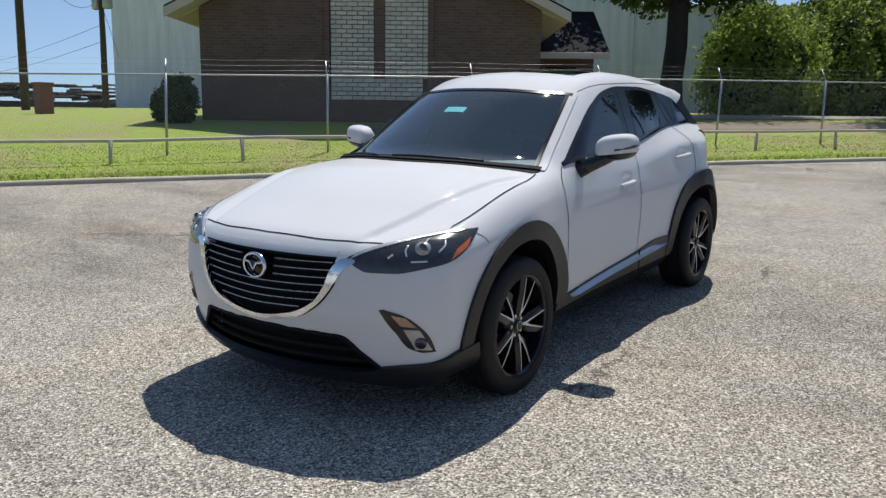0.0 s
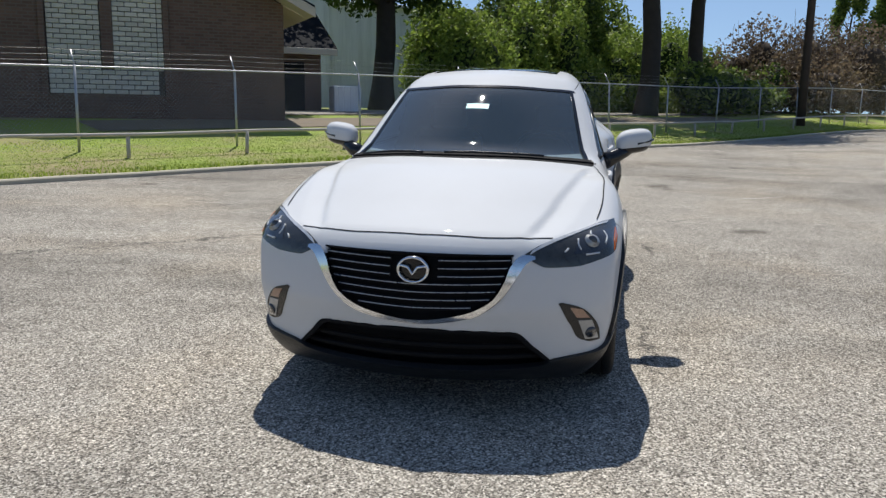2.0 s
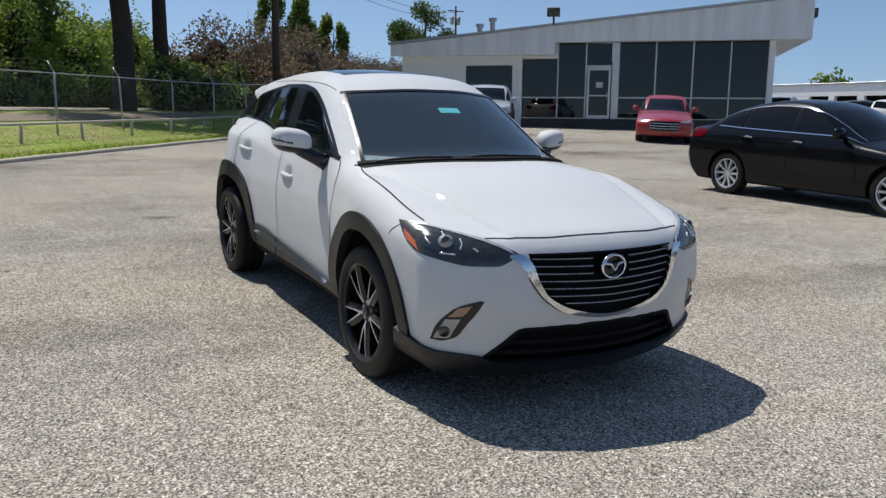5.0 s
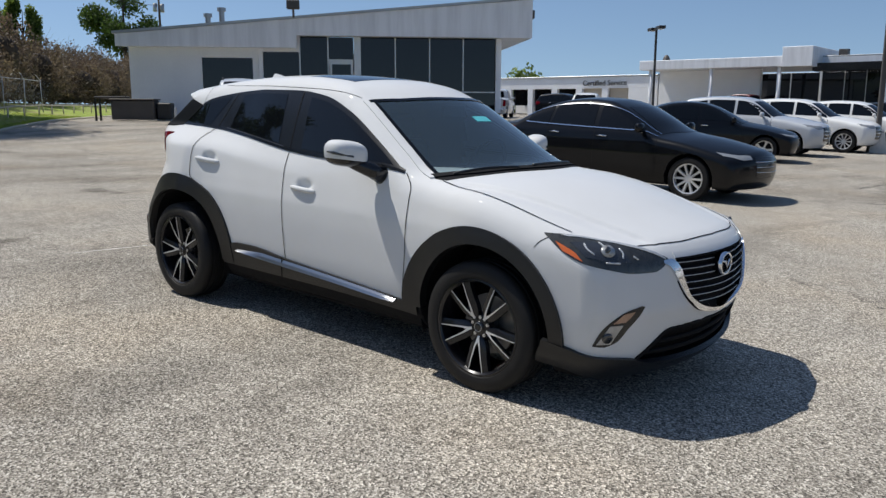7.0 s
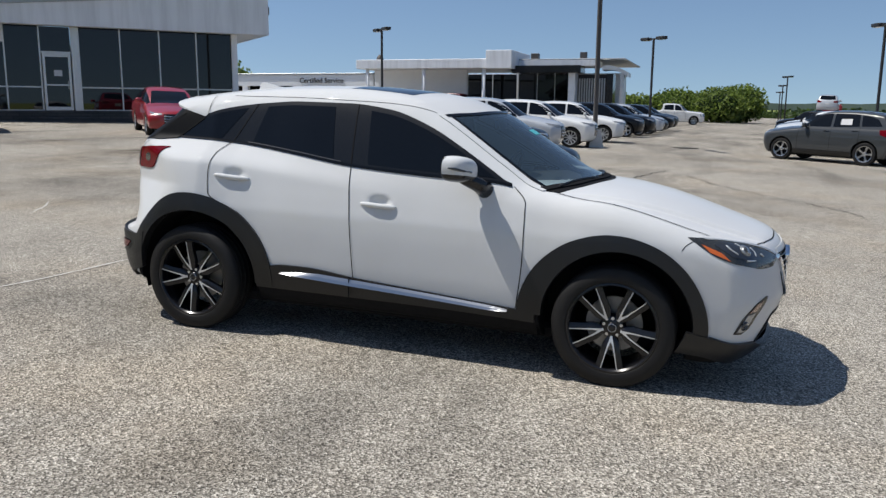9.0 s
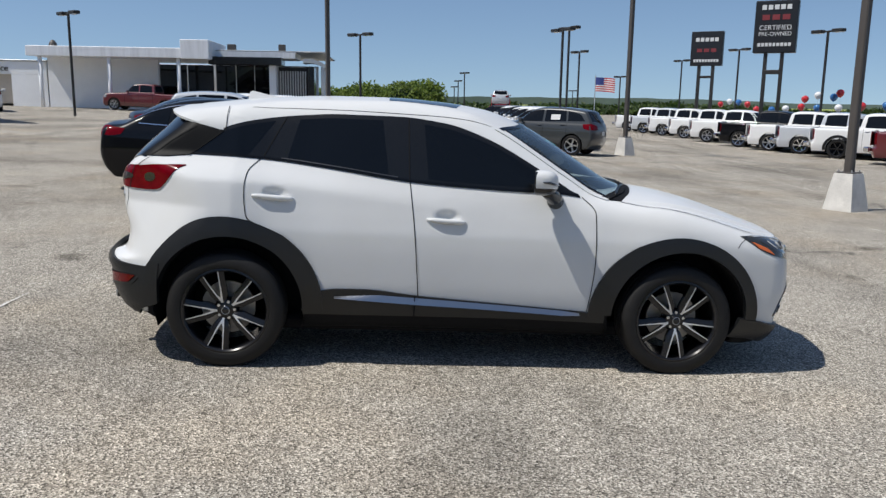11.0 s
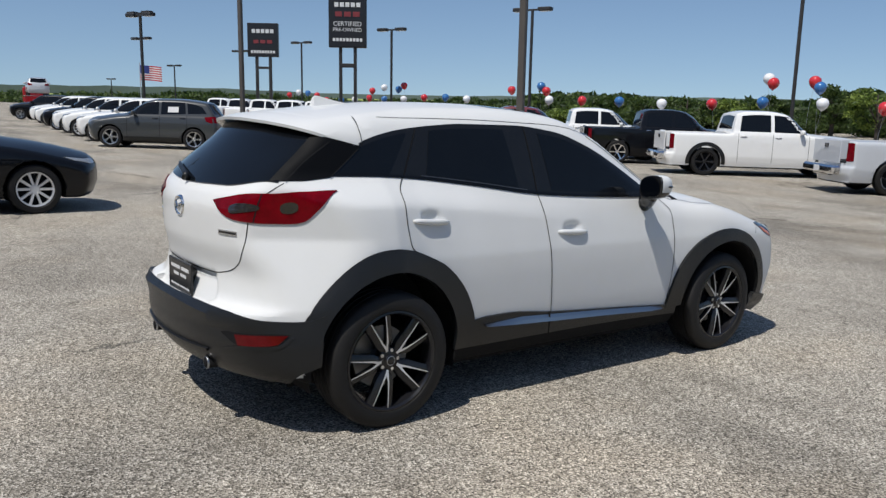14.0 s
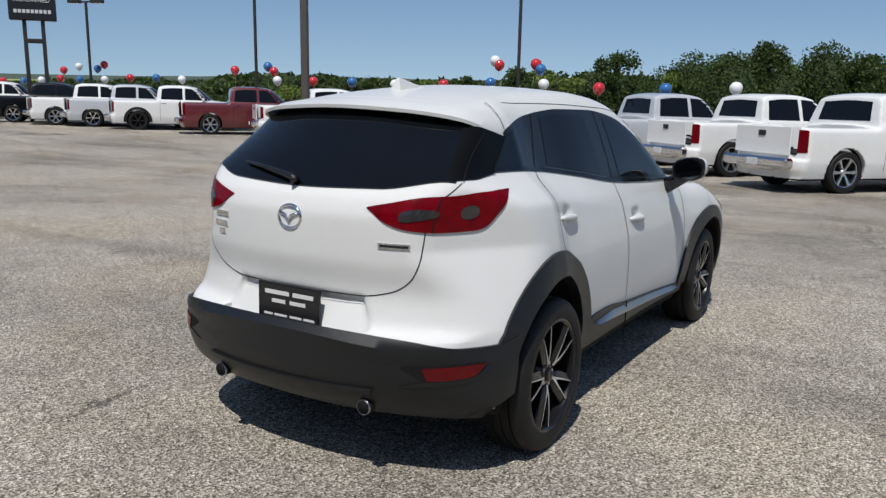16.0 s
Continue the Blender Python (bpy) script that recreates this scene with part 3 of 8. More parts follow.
CX_Y = spline([0.3, 0.66, 0.93, 1.045], [-0.75, -0.782, -0.775, -0.70])      # front edge of the front door, by height
CX_B = spline([0.3, 0.78, 1.08], [0.215, 0.256, 0.292])                        # between the doors
CX_R = spline([0.3, 0.42, 0.60, 0.75, 0.857, 1.0, 1.09, 1.175], [0.62, 0.80, 0.86, 1.00, 1.19, 1.205, 1.195, 1.12])  # rear edge of the rear door
DLO = spline([-0.66, -0.38, -0.14, 0.1, 0.37, 0.7, 0.9, 1.12, 1.31, 1.47, 1.53], [1.062, 1.218, 1.330, 1.402, 1.428, 1.428, 1.414, 1.386, 1.340, 1.240, 1.195])
SKIRT = spline([-0.9, -0.75, 0.2, 0.55, 0.70, 0.82], [0.335, 0.345, 0.415, 0.452, 0.450, 0.425])                # top of the side cladding
HOOD_X = spline([-2.05, -1.97, -1.72, -1.48, -1.29, -0.97, -0.86], [0.45, 0.53, 0.715, 0.735, 0.735, 0.69, 0.64])


def smooth_body(x, y, z):
    return crossover(x, y, z, False)


def wheel(name, parent, at, outward, r=0.327, width=0.215, rim=0.238, turn=0.0):
    """A tyre on a dark twin-spoke alloy rim with machined faces."""
    o = 1 if outward > 0 else -1
    w = width / 2
    hub = new(name)
    hub.parent = parent
    hub.matrix_basis = pose(*at, 0, 0, 0 if o > 0 else 180)
    prof = [(rim - 0.004, w * 0.80), (rim + 0.008, w * 0.98), (rim + 0.03, w * 1.03), (r - 0.042, w * 1.0), (r - 0.016, w * 0.93), (r - 0.004, w * 0.80), (r, w * 0.62)]
    for a in (0.45, 0.05, -0.35):
        prof += [(r, w * (a + 0.08)), (r - 0.008, w * (a + 0.06)), (r - 0.008, w * a), (r, w * (a - 0.02))]
    prof += [(r, -w * 0.62), (r - 0.004, -w * 0.80), (r - 0.016, -w * 0.93), (r - 0.05, -w), (rim, -w * 0.95), (rim - 0.004, -w * 0.8)]
    part("tyre", Geo().lathe(prof, 64), RUBBER, hub, "black rubber tyre", sharp=35)
    g = Geo().lathe([(rim + 0.003, w * 0.84), (rim + 0.004, w * 0.95), (rim - 0.006, w * 0.97), (rim - 0.014, w * 0.88), (rim - 0.022, w * 0.4), (rim - 0.03, -w * 0.9), (rim + 0.0, -w * 0.95)], 64)
    face = w * 0.72
    g.lathe([(0.001, face - 0.002), (0.034, face - 0.002), (0.058, face - 0.010), (0.070, face - 0.035), (0.064, face - 0.08)], 40)
    for k in range(5):
        mid = 2 * math.pi * k / 5 - math.pi / 2 + turn
        def at_r(rad, ang):
            return np.array((rad * math.cos(mid + ang), rad * math.sin(mid + ang)))
        # a fork: machined lines join near the hub, the dark arms widen away from the fork's gap
        for s in (-1, 1):
            rows = []
            for rad, ang, wide, arm, fx in ((0.046, 0.02, 0.010, 0.012, -0.002), (0.070, 0.10, 0.0105, 0.026, 0.004), (0.10, 0.165, 0.0075, 0.030, 0.009), (0.16, 0.187, 0.0055, 0.028, 0.014), (rim - 0.008, 0.196, 0.0045, 0.030, 0.016)):
                c = at_r(rad, s * ang)
                q = np.array((-math.sin(mid + s * ang), math.cos(mid + s * ang))) * s
                rows.append((c, q, wide, arm, face + fx))
            vs, tv = [], []
            for c, q, wide, arm, fx in rows:
                a, b, d = c - q * wide, c + q * wide * 0.4, c + q * arm
                vs += [(fx - 0.034, *(a + q * 0.006)), (fx, *a), (fx, *b), (fx - 0.010, *d), (fx - 0.040, *d)]
                tv += [(fx + 0.0022, *(a + q * 0.001)), (fx + 0.0022, *(b - q * 0.001))]
            fs = [(i * 5 + n, i * 5 + n + 1, i * 5 + n + 6, i * 5 + n + 5) for i in range(4) for n in range(4)]
            g.add(vs, fs if s > 0 else [f[::-1] for f in fs])
            tf = [(i * 2, i * 2 + 1, i * 2 + 3, i * 2 + 2) for i in range(4)]
            part("spoke_face", Geo().add(tv, tf if s > 0 else [f[::-1] for f in tf]), MACHINED, hub, "machined silver spoke face")
        g.lathe([(0.008, face - 0.016), (0.012, face - 0.010), (0.012, face - 0.05)], 12, at=(0, *at_r(0.047, math.pi / 5)))
    part("rim", g, RIM_BLACK, hub, "dark painted alloy rim", sharp=30)
    part("brake_disc", Geo().lathe([(0.05, face - 0.085), (0.150, face - 0.085), (0.150, face - 0.105), (0.05, face - 0.105)], 40), IRON, hub, "worn steel brake disc")
    cap = part("centre_cap", Geo().lathe([(0.001, face + 0.010), (0.024, face + 0.009), (0.029, face + 0.002)], 32), GLOSS_BLACK, hub, smooth=True)
    part("cap_ring", Geo().lathe([(0.0195, face + 0.0102), (0.0212, face + 0.0112), (0.023, face + 0.0098)], 32), STRIP, cap, "small chrome ring", smooth=True)
    for k in range(5):
        a = 2 * math.pi * (k + 0.5) / 5 - math.pi / 2 + turn
        part("lug_nut", Geo().tube([(face - 0.02, 0.047 * math.cos(a), 0.047 * math.sin(a)), (face - 0.004, 0.047 * math.cos(a), 0.047 * math.sin(a))], 0.009, 6), SATIN, hub)
    return hub


def flatten(ob, z):
    """Makes a round emblem oval about the height z."""
    for v in ob.data.vertices:
        v.co.z = z + (v.co.z - z) * 0.82


def build_crossover(m):
    car = thing("crossover_car", "pearl white compact crossover with black wheel-arch cladding parked on asphalt", "car", m)
    v, q = solid(crossover, (-0.95, -2.25, 0.12), (0.95, 2.15, 1.60), 0.0145)
    c = v[q].mean(1)
    ax, y, z = np.abs(c[:, 0]), c[:, 1], c[:, 2]
    skirt = SKIRT(y)
    body_side = (z > skirt) & (z < BELT(y)) & (ax > 0.6)
    hole = (np.abs(c[:, 1] - 0.0) < 1.3) & (z > 1.05)
    # opening for the windscreen
    edge_b, edge_t = 0.46 * c[:, 0] ** 2 - 1.05, 0.70 * c[:, 0] ** 2 - 0.435
    screen = hole & (y > edge_b) & (y < edge_t) & (ax < 0.643 - 0.400 * (z - 1.045))
    hood = (ax < HOOD_X(y)) & (y > -2.075 + 0.30 * ax ** 2) & (y < edge_b - 0.05) & (z > 0.72) & ~screen
    fd = body_side & (y > CX_Y(z)) & (y < CX_B(z))
    rd = body_side & (y >= CX_B(z)) & (y < CX_R(z))
    gate = (y > 1.60) & (z > 0.70) & (ax < np.interp(z, [0.7, 0.76, 0.87, 0.98, 1.13, 1.3, 1.5], [0.42, 0.50, 0.535, 0.56, 0.66, 0.66, 0.66]))
    rear = (y > 1.0) & (z < 0.58) & (y > 1.75) & ~gate
    front = (y < -1.75) & ~hood
    left = c[:, 0] > 0
    well = np.zeros(len(c), bool)
    for hy, wr in ((-HUB_Y, 0.40), (HUB_Y, 0.41)):
        well |= (np.hypot(y - hy, z - HUB_Z) < wr + 0.035) & (ax > 0.44)
    under = (z < np.where(np.abs(y) < 1.0, 0.30, np.where(y > 1.4, 0.30, 0.262))) | well
    rest = ~(screen | hood | fd | rd | gate | rear | front | under)
    hood, fd, rd, gate, rear, front = [k & ~under for k in (hood, fd, rd, gate, rear, front)]
    belly = new("belly_pan", mesh_from("belly_pan", v, q[under], GAP))
    belly.parent = car
    shell = tagged(new("body_shell", mesh_from("body_shell", v, q[rest], WHITE)), "pearl white body shell")
    shell.parent = car
    doors = {}
    for name, mask, lab in (("bonnet", hood, "pearl white bonnet"), ("tailgate", gate, "pearl white tailgate"), ("front_bumper", front, "pearl white front bumper"), ("rear_bumper", rear, "rear bumper"),
                            ("front_door", fd & left, "pearl white front door"), ("front_door", fd & ~left, "pearl white front door"),
                            ("rear_door", rd & left, "pearl white rear door"), ("rear_door", rd & ~left, "pearl white rear door")):
        ob = tagged(new(name, mesh_from(name, v, q[mask], WHITE)), lab)
        ob.parent = car
        side = "" if name in ("bonnet", "tailgate", "front_bumper", "rear_bumper") else "L" if name in doors or ob.data.vertices[0].co.x > 0 else "R"
        doors[name + side] = ob
    # dark lining of the cabin, seen through the windscreen
    inner = lambda a, b, d: np.maximum(np.maximum(crossover(a, b, d, False) + 0.045, -0.84 - b), np.maximum(b - 0.82, 0.55 - d))
    iv, iq = solid(inner, (-0.85, -1.1, 0.45), (0.85, 1.45, 1.55), 0.04)
    ic = iv[iq].mean(1)
    keep = ~((ic[:, 2] > 0.95) & (ic[:, 1] < 0.72 * ic[:, 0] ** 2 - 0.30))
    liner = new("cabin_lining", mesh_from("cabin_lining", iv, iq[keep], CABIN))
    liner.parent = car
    g = Geo()
    dv = along([(-0.62, -0.74, 1.03), (-0.3, -0.9, 1.02), (0, -0.95, 1.02), (0.3, -0.9, 1.02), (0.62, -0.74, 1.03)], 20)
    dr = along([(-0.66, -0.42, 1.0), (0, -0.55, 1.01), (0.66, -0.42, 1.0)], 20)
    dl = dr + np.array((0, 0.03, -0.3))
    g.add(np.concatenate([dv, dr, dl]), [(i, i + 1, 21 + i, 20 + i) for i in range(19)] + [(20 + i, 21 + i, 41 + i, 40 + i) for i in range(19)])
    part("dashboard", g, CABIN, car, "dark soft dashboard", smooth=True)
    wheel_ring = Geo()
    ring = [Vector((0.37 + 0.185 * math.cos(a), -0.40 - 0.07 * math.sin(a), 0.98 + 0.17 * math.sin(a))) for a in np.linspace(0, 2 * math.pi, 33)]
    wheel_ring.tube(ring, 0.014, 8, False)
    wheel_ring.box((0.37, -0.41, 0.98), (0.30, 0.03, 0.05), 0.01).box((0.37, -0.40, 0.91), (0.05, 0.03, 0.12), 0.01)
    part("steering_wheel", wheel_ring, CABIN, car, "black steering wheel", smooth=True)
    for s in (-1, 1):
        g = Geo().box((0.37 * s, 0.35, 0.80), (0.48, 0.16, 0.62), 0.06).box((0.37 * s, 0.10, 0.58), (0.48, 0.5, 0.16), 0.05).box((0.37 * s, 0.38, 1.20), (0.26, 0.09, 0.17), 0.04)
        part("seat", g, SEAT, car, "dark grey front seat", smooth=False)
    part("mirror_inside", Geo().box((0, -0.42, 1.33), (0.22, 0.03, 0.065), 0.015), CABIN, car, "inside rear-view mirror")
    # glass
    scr_low = [(-0.682, -0.875, 1.045), (-0.45, -1.02, 1.05), (0, -1.12, 1.05), (0.45, -1.02, 1.05), (0.682, -0.875, 1.045)]
    scr_top = [(-0.525, -0.225, 1.388), (-0.3, -0.365, 1.405), (0, -0.425, 1.41), (0.3, -0.365, 1.405), (0.525, -0.225, 1.388)]
    def screen_at(s, t):
        a, b = along(scr_low, 41), along(scr_top, 41)
        k = s * 40
        i = min(int(k), 39)
        a, b = a[i] + (a[i + 1] - a[i]) * (k - i), b[i] + (b[i + 1] - b[i]) * (k - i)
        return a * (1 - t) + b * t
    def band(s0, s1, t0, t1):
        ss = np.linspace(s0, s1, 13)
        return [tuple(screen_at(s, t0)) for s in ss], [tuple(screen_at(s, t1)) for s in ss]
    for (s0, s1, t0, t1) in ((0, 1, 0, 0.06), (0, 1, 0.962, 1.0), (0.014, 0.030, 0.06, 0.962), (0.970, 0.986, 0.06, 0.962)):
        lo, hi = band(s0, s1, t0, t1)
        skin("windscreen_border", smooth_body, lo, hi, GAP if t0 == 0 else FRAME_BLACK, car, 0.010, 41, 7, "black printed windscreen border", depth=0.006)
    for mir in (False, True):
        edge = [screen_at(0.985, t) for t in np.linspace(0.0, 1.0, 12)]
        skin("windscreen_pillar", smooth_body, [tuple(p) for p in edge], [tuple(p + np.array((0.038, 0.034, 0.002))) for p in edge], WHITE, car, 0.008, 30, 5, "white windscreen pillar", mir, depth=0.008)
    lo, hi = band(0.018, 0.982, 0.04, 0.98)
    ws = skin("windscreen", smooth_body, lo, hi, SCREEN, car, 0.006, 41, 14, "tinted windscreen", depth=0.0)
    ws.visible_shadow = False
    skin("windscreen_sticker", smooth_body, [(-0.065, -0.66, 1.275), (0.065, -0.66, 1.275)], [(-0.065, -0.615, 1.302), (0.065, -0.615, 1.302)], STICKER, ws, 0.008, 6, 4, "teal paper sticker", depth=0.0)
    for mir in (False, True):
        y = np.linspace(-0.69, 1.52, 60)
        lo = [(flank(a, b), a, b) for a, b in zip(y, BELT(y) + 0.004)]
        hi = [(flank(a, b), a, max(b, e + 0.012)) for a, b, e in zip(y, DLO(y), BELT(y))]
        skin("window_surround", smooth_body, lo, hi, PILLAR, car, 0.0015, 90, 10, "satin black pillars and window surround", mir)
        def pane(y0b, y1b, y0t, y1t, inset_b, inset_t, lab):
            yb, yt = np.linspace(y0b, y1b, 21), np.linspace(y0t, y1t, 21)
            lo = [(flank(a, b), a, b) for a, b in zip(yb, BELT(yb) + inset_b)]
            hi = [(flank(a, b), a, b) for a, b in zip(yt, DLO(yt) - inset_t)]
            return skin("side_window", smooth_body, lo, hi, TINT, car, 0.0035, 40, 10, lab, mir)
        pane(-0.60, 0.185, -0.545, 0.215, 0.022, 0.030, "dark tinted front door window")
        pane(0.415, 0.985, 0.455, 0.925, 0.022, 0.026, "dark tinted rear door window")
        pane(1.21, 1.50, 1.065, 1.42, 0.010, 0.022, "dark tinted quarter window")
        skin("window_strip", smooth_body, [(flank(a, b), a, b) for a, b in zip(y, BELT(y) - 0.008)], [(flank(a, b), a, b) for a, b in zip(y, BELT(y) + 0.008)], FRAME_BLACK, car, 0.006, 60, 3, "black window base strip", mir)
        for (ya, za), (yb, zb) in (((0.292, 1.085), (0.305, 1.425)), ((1.12, 1.172), (1.00, 1.400))):
            part("pillar_gap", seam(smooth_body, [(flank(a, b), a, b) for a, b in zip(np.linspace(ya, yb, 9), np.linspace(za, zb, 9))], 0.006, 0.0035, 16, mir), GAP, car)
    # rear glass and its dark sides
    skin("rear_window", smooth_body, [(-0.60, 1.775, 1.149), (-0.35, 1.915, 1.118), (0, 1.955, 1.105), (0.35, 1.915, 1.118), (0.60, 1.775, 1.149)],
         [(-0.525, 1.56, 1.372), (-0.3, 1.655, 1.40), (0, 1.68, 1.405), (0.3, 1.655, 1.40), (0.525, 1.56, 1.372)], TINT, car, 0.006, 50, 12, "dark tinted rear window")
    for mir in (False, True):
        skin("rear_pillar_trim", smooth_body, [(0.57, 1.80, 1.150), (0.615, 1.73, 1.158), (0.635, 1.64, 1.167), (0.632, 1.53, 1.176)], [(0.515, 1.575, 1.365), (0.55, 1.50, 1.345), (0.563, 1.42, 1.326), (0.568, 1.345, 1.305)], REAR_BLACK, car, 0.0065, 24, 14, "gloss black rear pillar", mir)
        part("pillar_gap", seam(smooth_body, [(0.610, 1.745, 1.150), (0.585, 1.65, 1.23), (0.555, 1.50, 1.325)], 0.006, 0.0085, 16, mir), GAP, car)
        part("pillar_gap", seam(smooth_body, [(0.630, 1.535, 1.168), (0.605, 1.45, 1.23), (0.575, 1.36, 1.296)], 0.005, 0.0085, 16, mir), GAP, car)
    # roof spoiler: white visor over the rear window, black below
    tipc = along([(-0.570, 1.35, 1.312), (-0.556, 1.45, 1.343), (-0.515, 1.565, 1.382), (-0.30, 1.668, 1.414), (0, 1.705, 1.425), (0.30, 1.668, 1.414), (0.515, 1.565, 1.382), (0.556, 1.45, 1.343), (0.570, 1.35, 1.312)], 60)
    out = np.minimum(1, np.minimum(np.arange(60), np.arange(60)[::-1]) / 9.0)[:, None]
    base, nb = settle(smooth_body, tipc * np.array((0.93, 1, 1)) + np.array((0, -0.11, 0.06)))
    base = base + nb * 0.001
    tip2 = tipc + np.array((0, 0.028, -0.004)) * out
    edge = tip2 + np.array((0, -0.003, -0.014))
    low = tipc + np.array((0, -0.015, -0.034))
    inn = tipc + np.array((0, -0.15, -0.06))
    def bands(*rings):
        k = len(rings)
        return Geo().add(np.concatenate(rings), [(r * 60 + i, r * 60 + i + 1, (r + 1) * 60 + i + 1, (r + 1) * 60 + i) for r in range(k - 1) for i in range(59)])
    spoiler = part("roof_spoiler", bands(base, (base + tip2) / 2 + np.array((0, 0, 0.006)), tip2, edge), WHITE, car, "white roof spoiler", sharp=40)
    part("spoiler_underside", bands(edge, low, inn), FRAME_BLACK, spoiler, "black spoiler underside")
    # shark-fin aerial
    fin = Geo()
    prof = [(1.09, 0.0), (1.12, 0.014), (1.18, 0.028), (1.25, 0.050), (1.28, 0.058), (1.295, 0.050), (1.305, 0.0)]
    z0 = 1.494
    vs = [(0.026 * s * (1 - h / 0.07) + 0.003 * s, yy, z0 + h - (yy - 1.18) * 0.08) for s in (-1, 1) for yy, h in prof]
    k = len(prof)
    fin.add(vs, [(i, i + 1, k + i + 1, k + i) for i in range(k - 1)] + [tuple(range(k))[::-1], tuple(range(k, 2 * k))])
    part("aerial_fin", fin, WHITE, car, "white shark-fin aerial")
    # sunroof panel, edged dark
    skin("sunroof", smooth_body, [(-0.40, 0.02, 1.5), (0, -0.04, 1.5), (0.40, 0.02, 1.5)], [(-0.40, 0.42, 1.53), (0, 0.42, 1.53), (0.40, 0.42, 1.53)], TINT, car, 0.0015, 20, 10, "dark glass sunroof")
    # panel gaps
    for mir in (False, True):
        zz = np.linspace(0.36, 1.04, 20)
        part("panel_gap", seam(smooth_body, [(side_x(CX_Y(a), a), CX_Y(a), a) for a in zz], 0.005, 0.0025, mirror=mir), GAP, car)
        zz = np.linspace(0.40, 1.085, 20)
        part("panel_gap", seam(smooth_body, [(side_x(CX_B(a), a), CX_B(a), a) for a in zz], 0.005, 0.003, mirror=mir), GAP, car)
        zz = np.linspace(0.80, 1.17, 20)
        part("panel_gap", seam(smooth_body, [(side_x(CX_R(a), a), CX_R(a), a) for a in zz], 0.005, 0.003, mirror=mir), GAP, car)
        yy = np.linspace(-1.72, -0.86, 20)
        part("panel_gap", seam(smooth_body, [(HOOD_X(a), a, CX_TOP(a - CX_BOW(a) * HOOD_X(a) ** 2) - CX_CROWN(a) * HOOD_X(a) ** 2) for a in yy], 0.0055, 0.0035, mirror=mir, n=60), GAP, car)
        part("panel_gap", seam(smooth_body, [(0, -2.07, 0.797), (0.25, -2.05, 0.790), (0.45, -1.985, 0.770), (0.54, -1.945, 0.757)], 0.0065, 0.0016, mirror=mir), GAP, car)
        part("panel_gap", seam(smooth_body, [(0.0, 1.975, 0.712), (0.30, 1.955, 0.714), (0.42, 1.92, 0.738), (0.50, 1.91, 0.79), (0.54, 1.905, 0.88), (0.56, 1.90, 0.985)], 0.0045, mirror=mir, n=60), GAP, car)
        part("panel_gap", seam(smooth_body, [(0.578, 1.845, 1.085), (0.598, 1.80, 1.115), (0.610, 1.75, 1.144)], 0.004, mirror=mir), GAP, car)
        part("panel_gap", seam(smooth_body, [(0.80, -1.66, 0.83), (0.83, -1.62, 0.80), (0.835, -1.60, 0.77)], 0.004, mirror=mir), GAP, car)
        part("panel_gap", seam(smooth_body, [(0.566, 1.335, 1.308), (0.548, 1.335, 1.36), (0.515, 1.335, 1.42), (0.47, 1.335, 1.455)], 0.004, 0.007, mirror=mir), GAP, car)
        part("panel_gap", seam(smooth_body, [(0.535, -0.18, 1.41), (0.545, 0.2, 1.45), (0.50, 0.9, 1.46), (0.475, 1.20, 1.45)], 0.0035, mirror=mir, n=60), GAP, car)
    # cladding
    for mir in (False, True):
        for hy, ro, ri, a0, a1, lab in ((-HUB_Y + 0.02, 0.505, 0.402, -0.02, math.pi + 0.10, "front"), (HUB_Y + 0.015, 0.535, 0.414, 0.12, math.pi + 0.10, "rear")):
            aa = np.linspace(a0, a1, 50)
            zc = HUB_Z + (-0.01 if hy < 0 else 0.0)
            outer = [(0.86, hy + ro * math.cos(a), zc + ro * math.sin(a) * 0.985) for a in aa]
            inner_c = [(0.86, hy + ri * math.cos(a) - (0.03 if hy < 0 else 0.01), HUB_Z + ri * math.sin(a)) for a in aa]
            skin("arch_cladding", smooth_body, inner_c, outer, CLADDING, car, 0.016, 64, 6, "black plastic wheel-arch cladding", mir, depth=0.03)
        yy = np.linspace(-0.86, 0.875, 40)
        skin("sill_cladding", smooth_body, [(0.80, a, 0.272) for a in yy], [(0.83, a, b) for a, b in zip(yy, SKIRT(yy))], CLADDING, car, 0.012, 60, 8, "black plastic side cladding", mir)
        # bright strip, its face tilted up to the sky
        yy = np.linspace(-0.71, 0.70, 40)
        zl, zh = np.interp(yy, [-0.71, -0.6, 0.2, 0.5, 0.70], [0.330, 0.326, 0.366, 0.384, 0.398]), np.interp(yy, [-0.71, -0.6, 0.2, 0.45, 0.70], [0.338, 0.350, 0.402, 0.418, 0.404])
        pl, nl = settle(smooth_body, np.stack([0 * yy + 0.84, yy, zl], 1))
        ph, nh = settle(smooth_body, np.stack([0 * yy + 0.84, yy, zh], 1))
        vs = np.concatenate([ph + nh * 0.013, pl * 0.45 + ph * 0.55 + nl * 0.024, pl + nl * 0.034, pl + nl * 0.012])
        if mir:
            vs = vs * np.array((-1, 1, 1))
        part("chrome_strip", Geo().add(vs, [(r * 40 + i, r * 40 + i + 1, r * 40 + 41 + i, r * 40 + 40 + i) for r in range(3) for i in range(39)]), STRIP, car, "brushed silver door strip", smooth=False)
        ps, ns = settle(smooth_body, along([(0.80, 0.245, 0.30), (0.83, 0.245, 0.425)], 8))
        pg = ps + ns * np.linspace(0.036, 0.016, 8)[:, None]
        if mir:
            pg = pg * np.array((-1, 1, 1))
        part("trim_split", Geo().tube(pg, 0.0035, 6), GAP, car)
        yy = np.linspace(0.36, 1.02, 20)
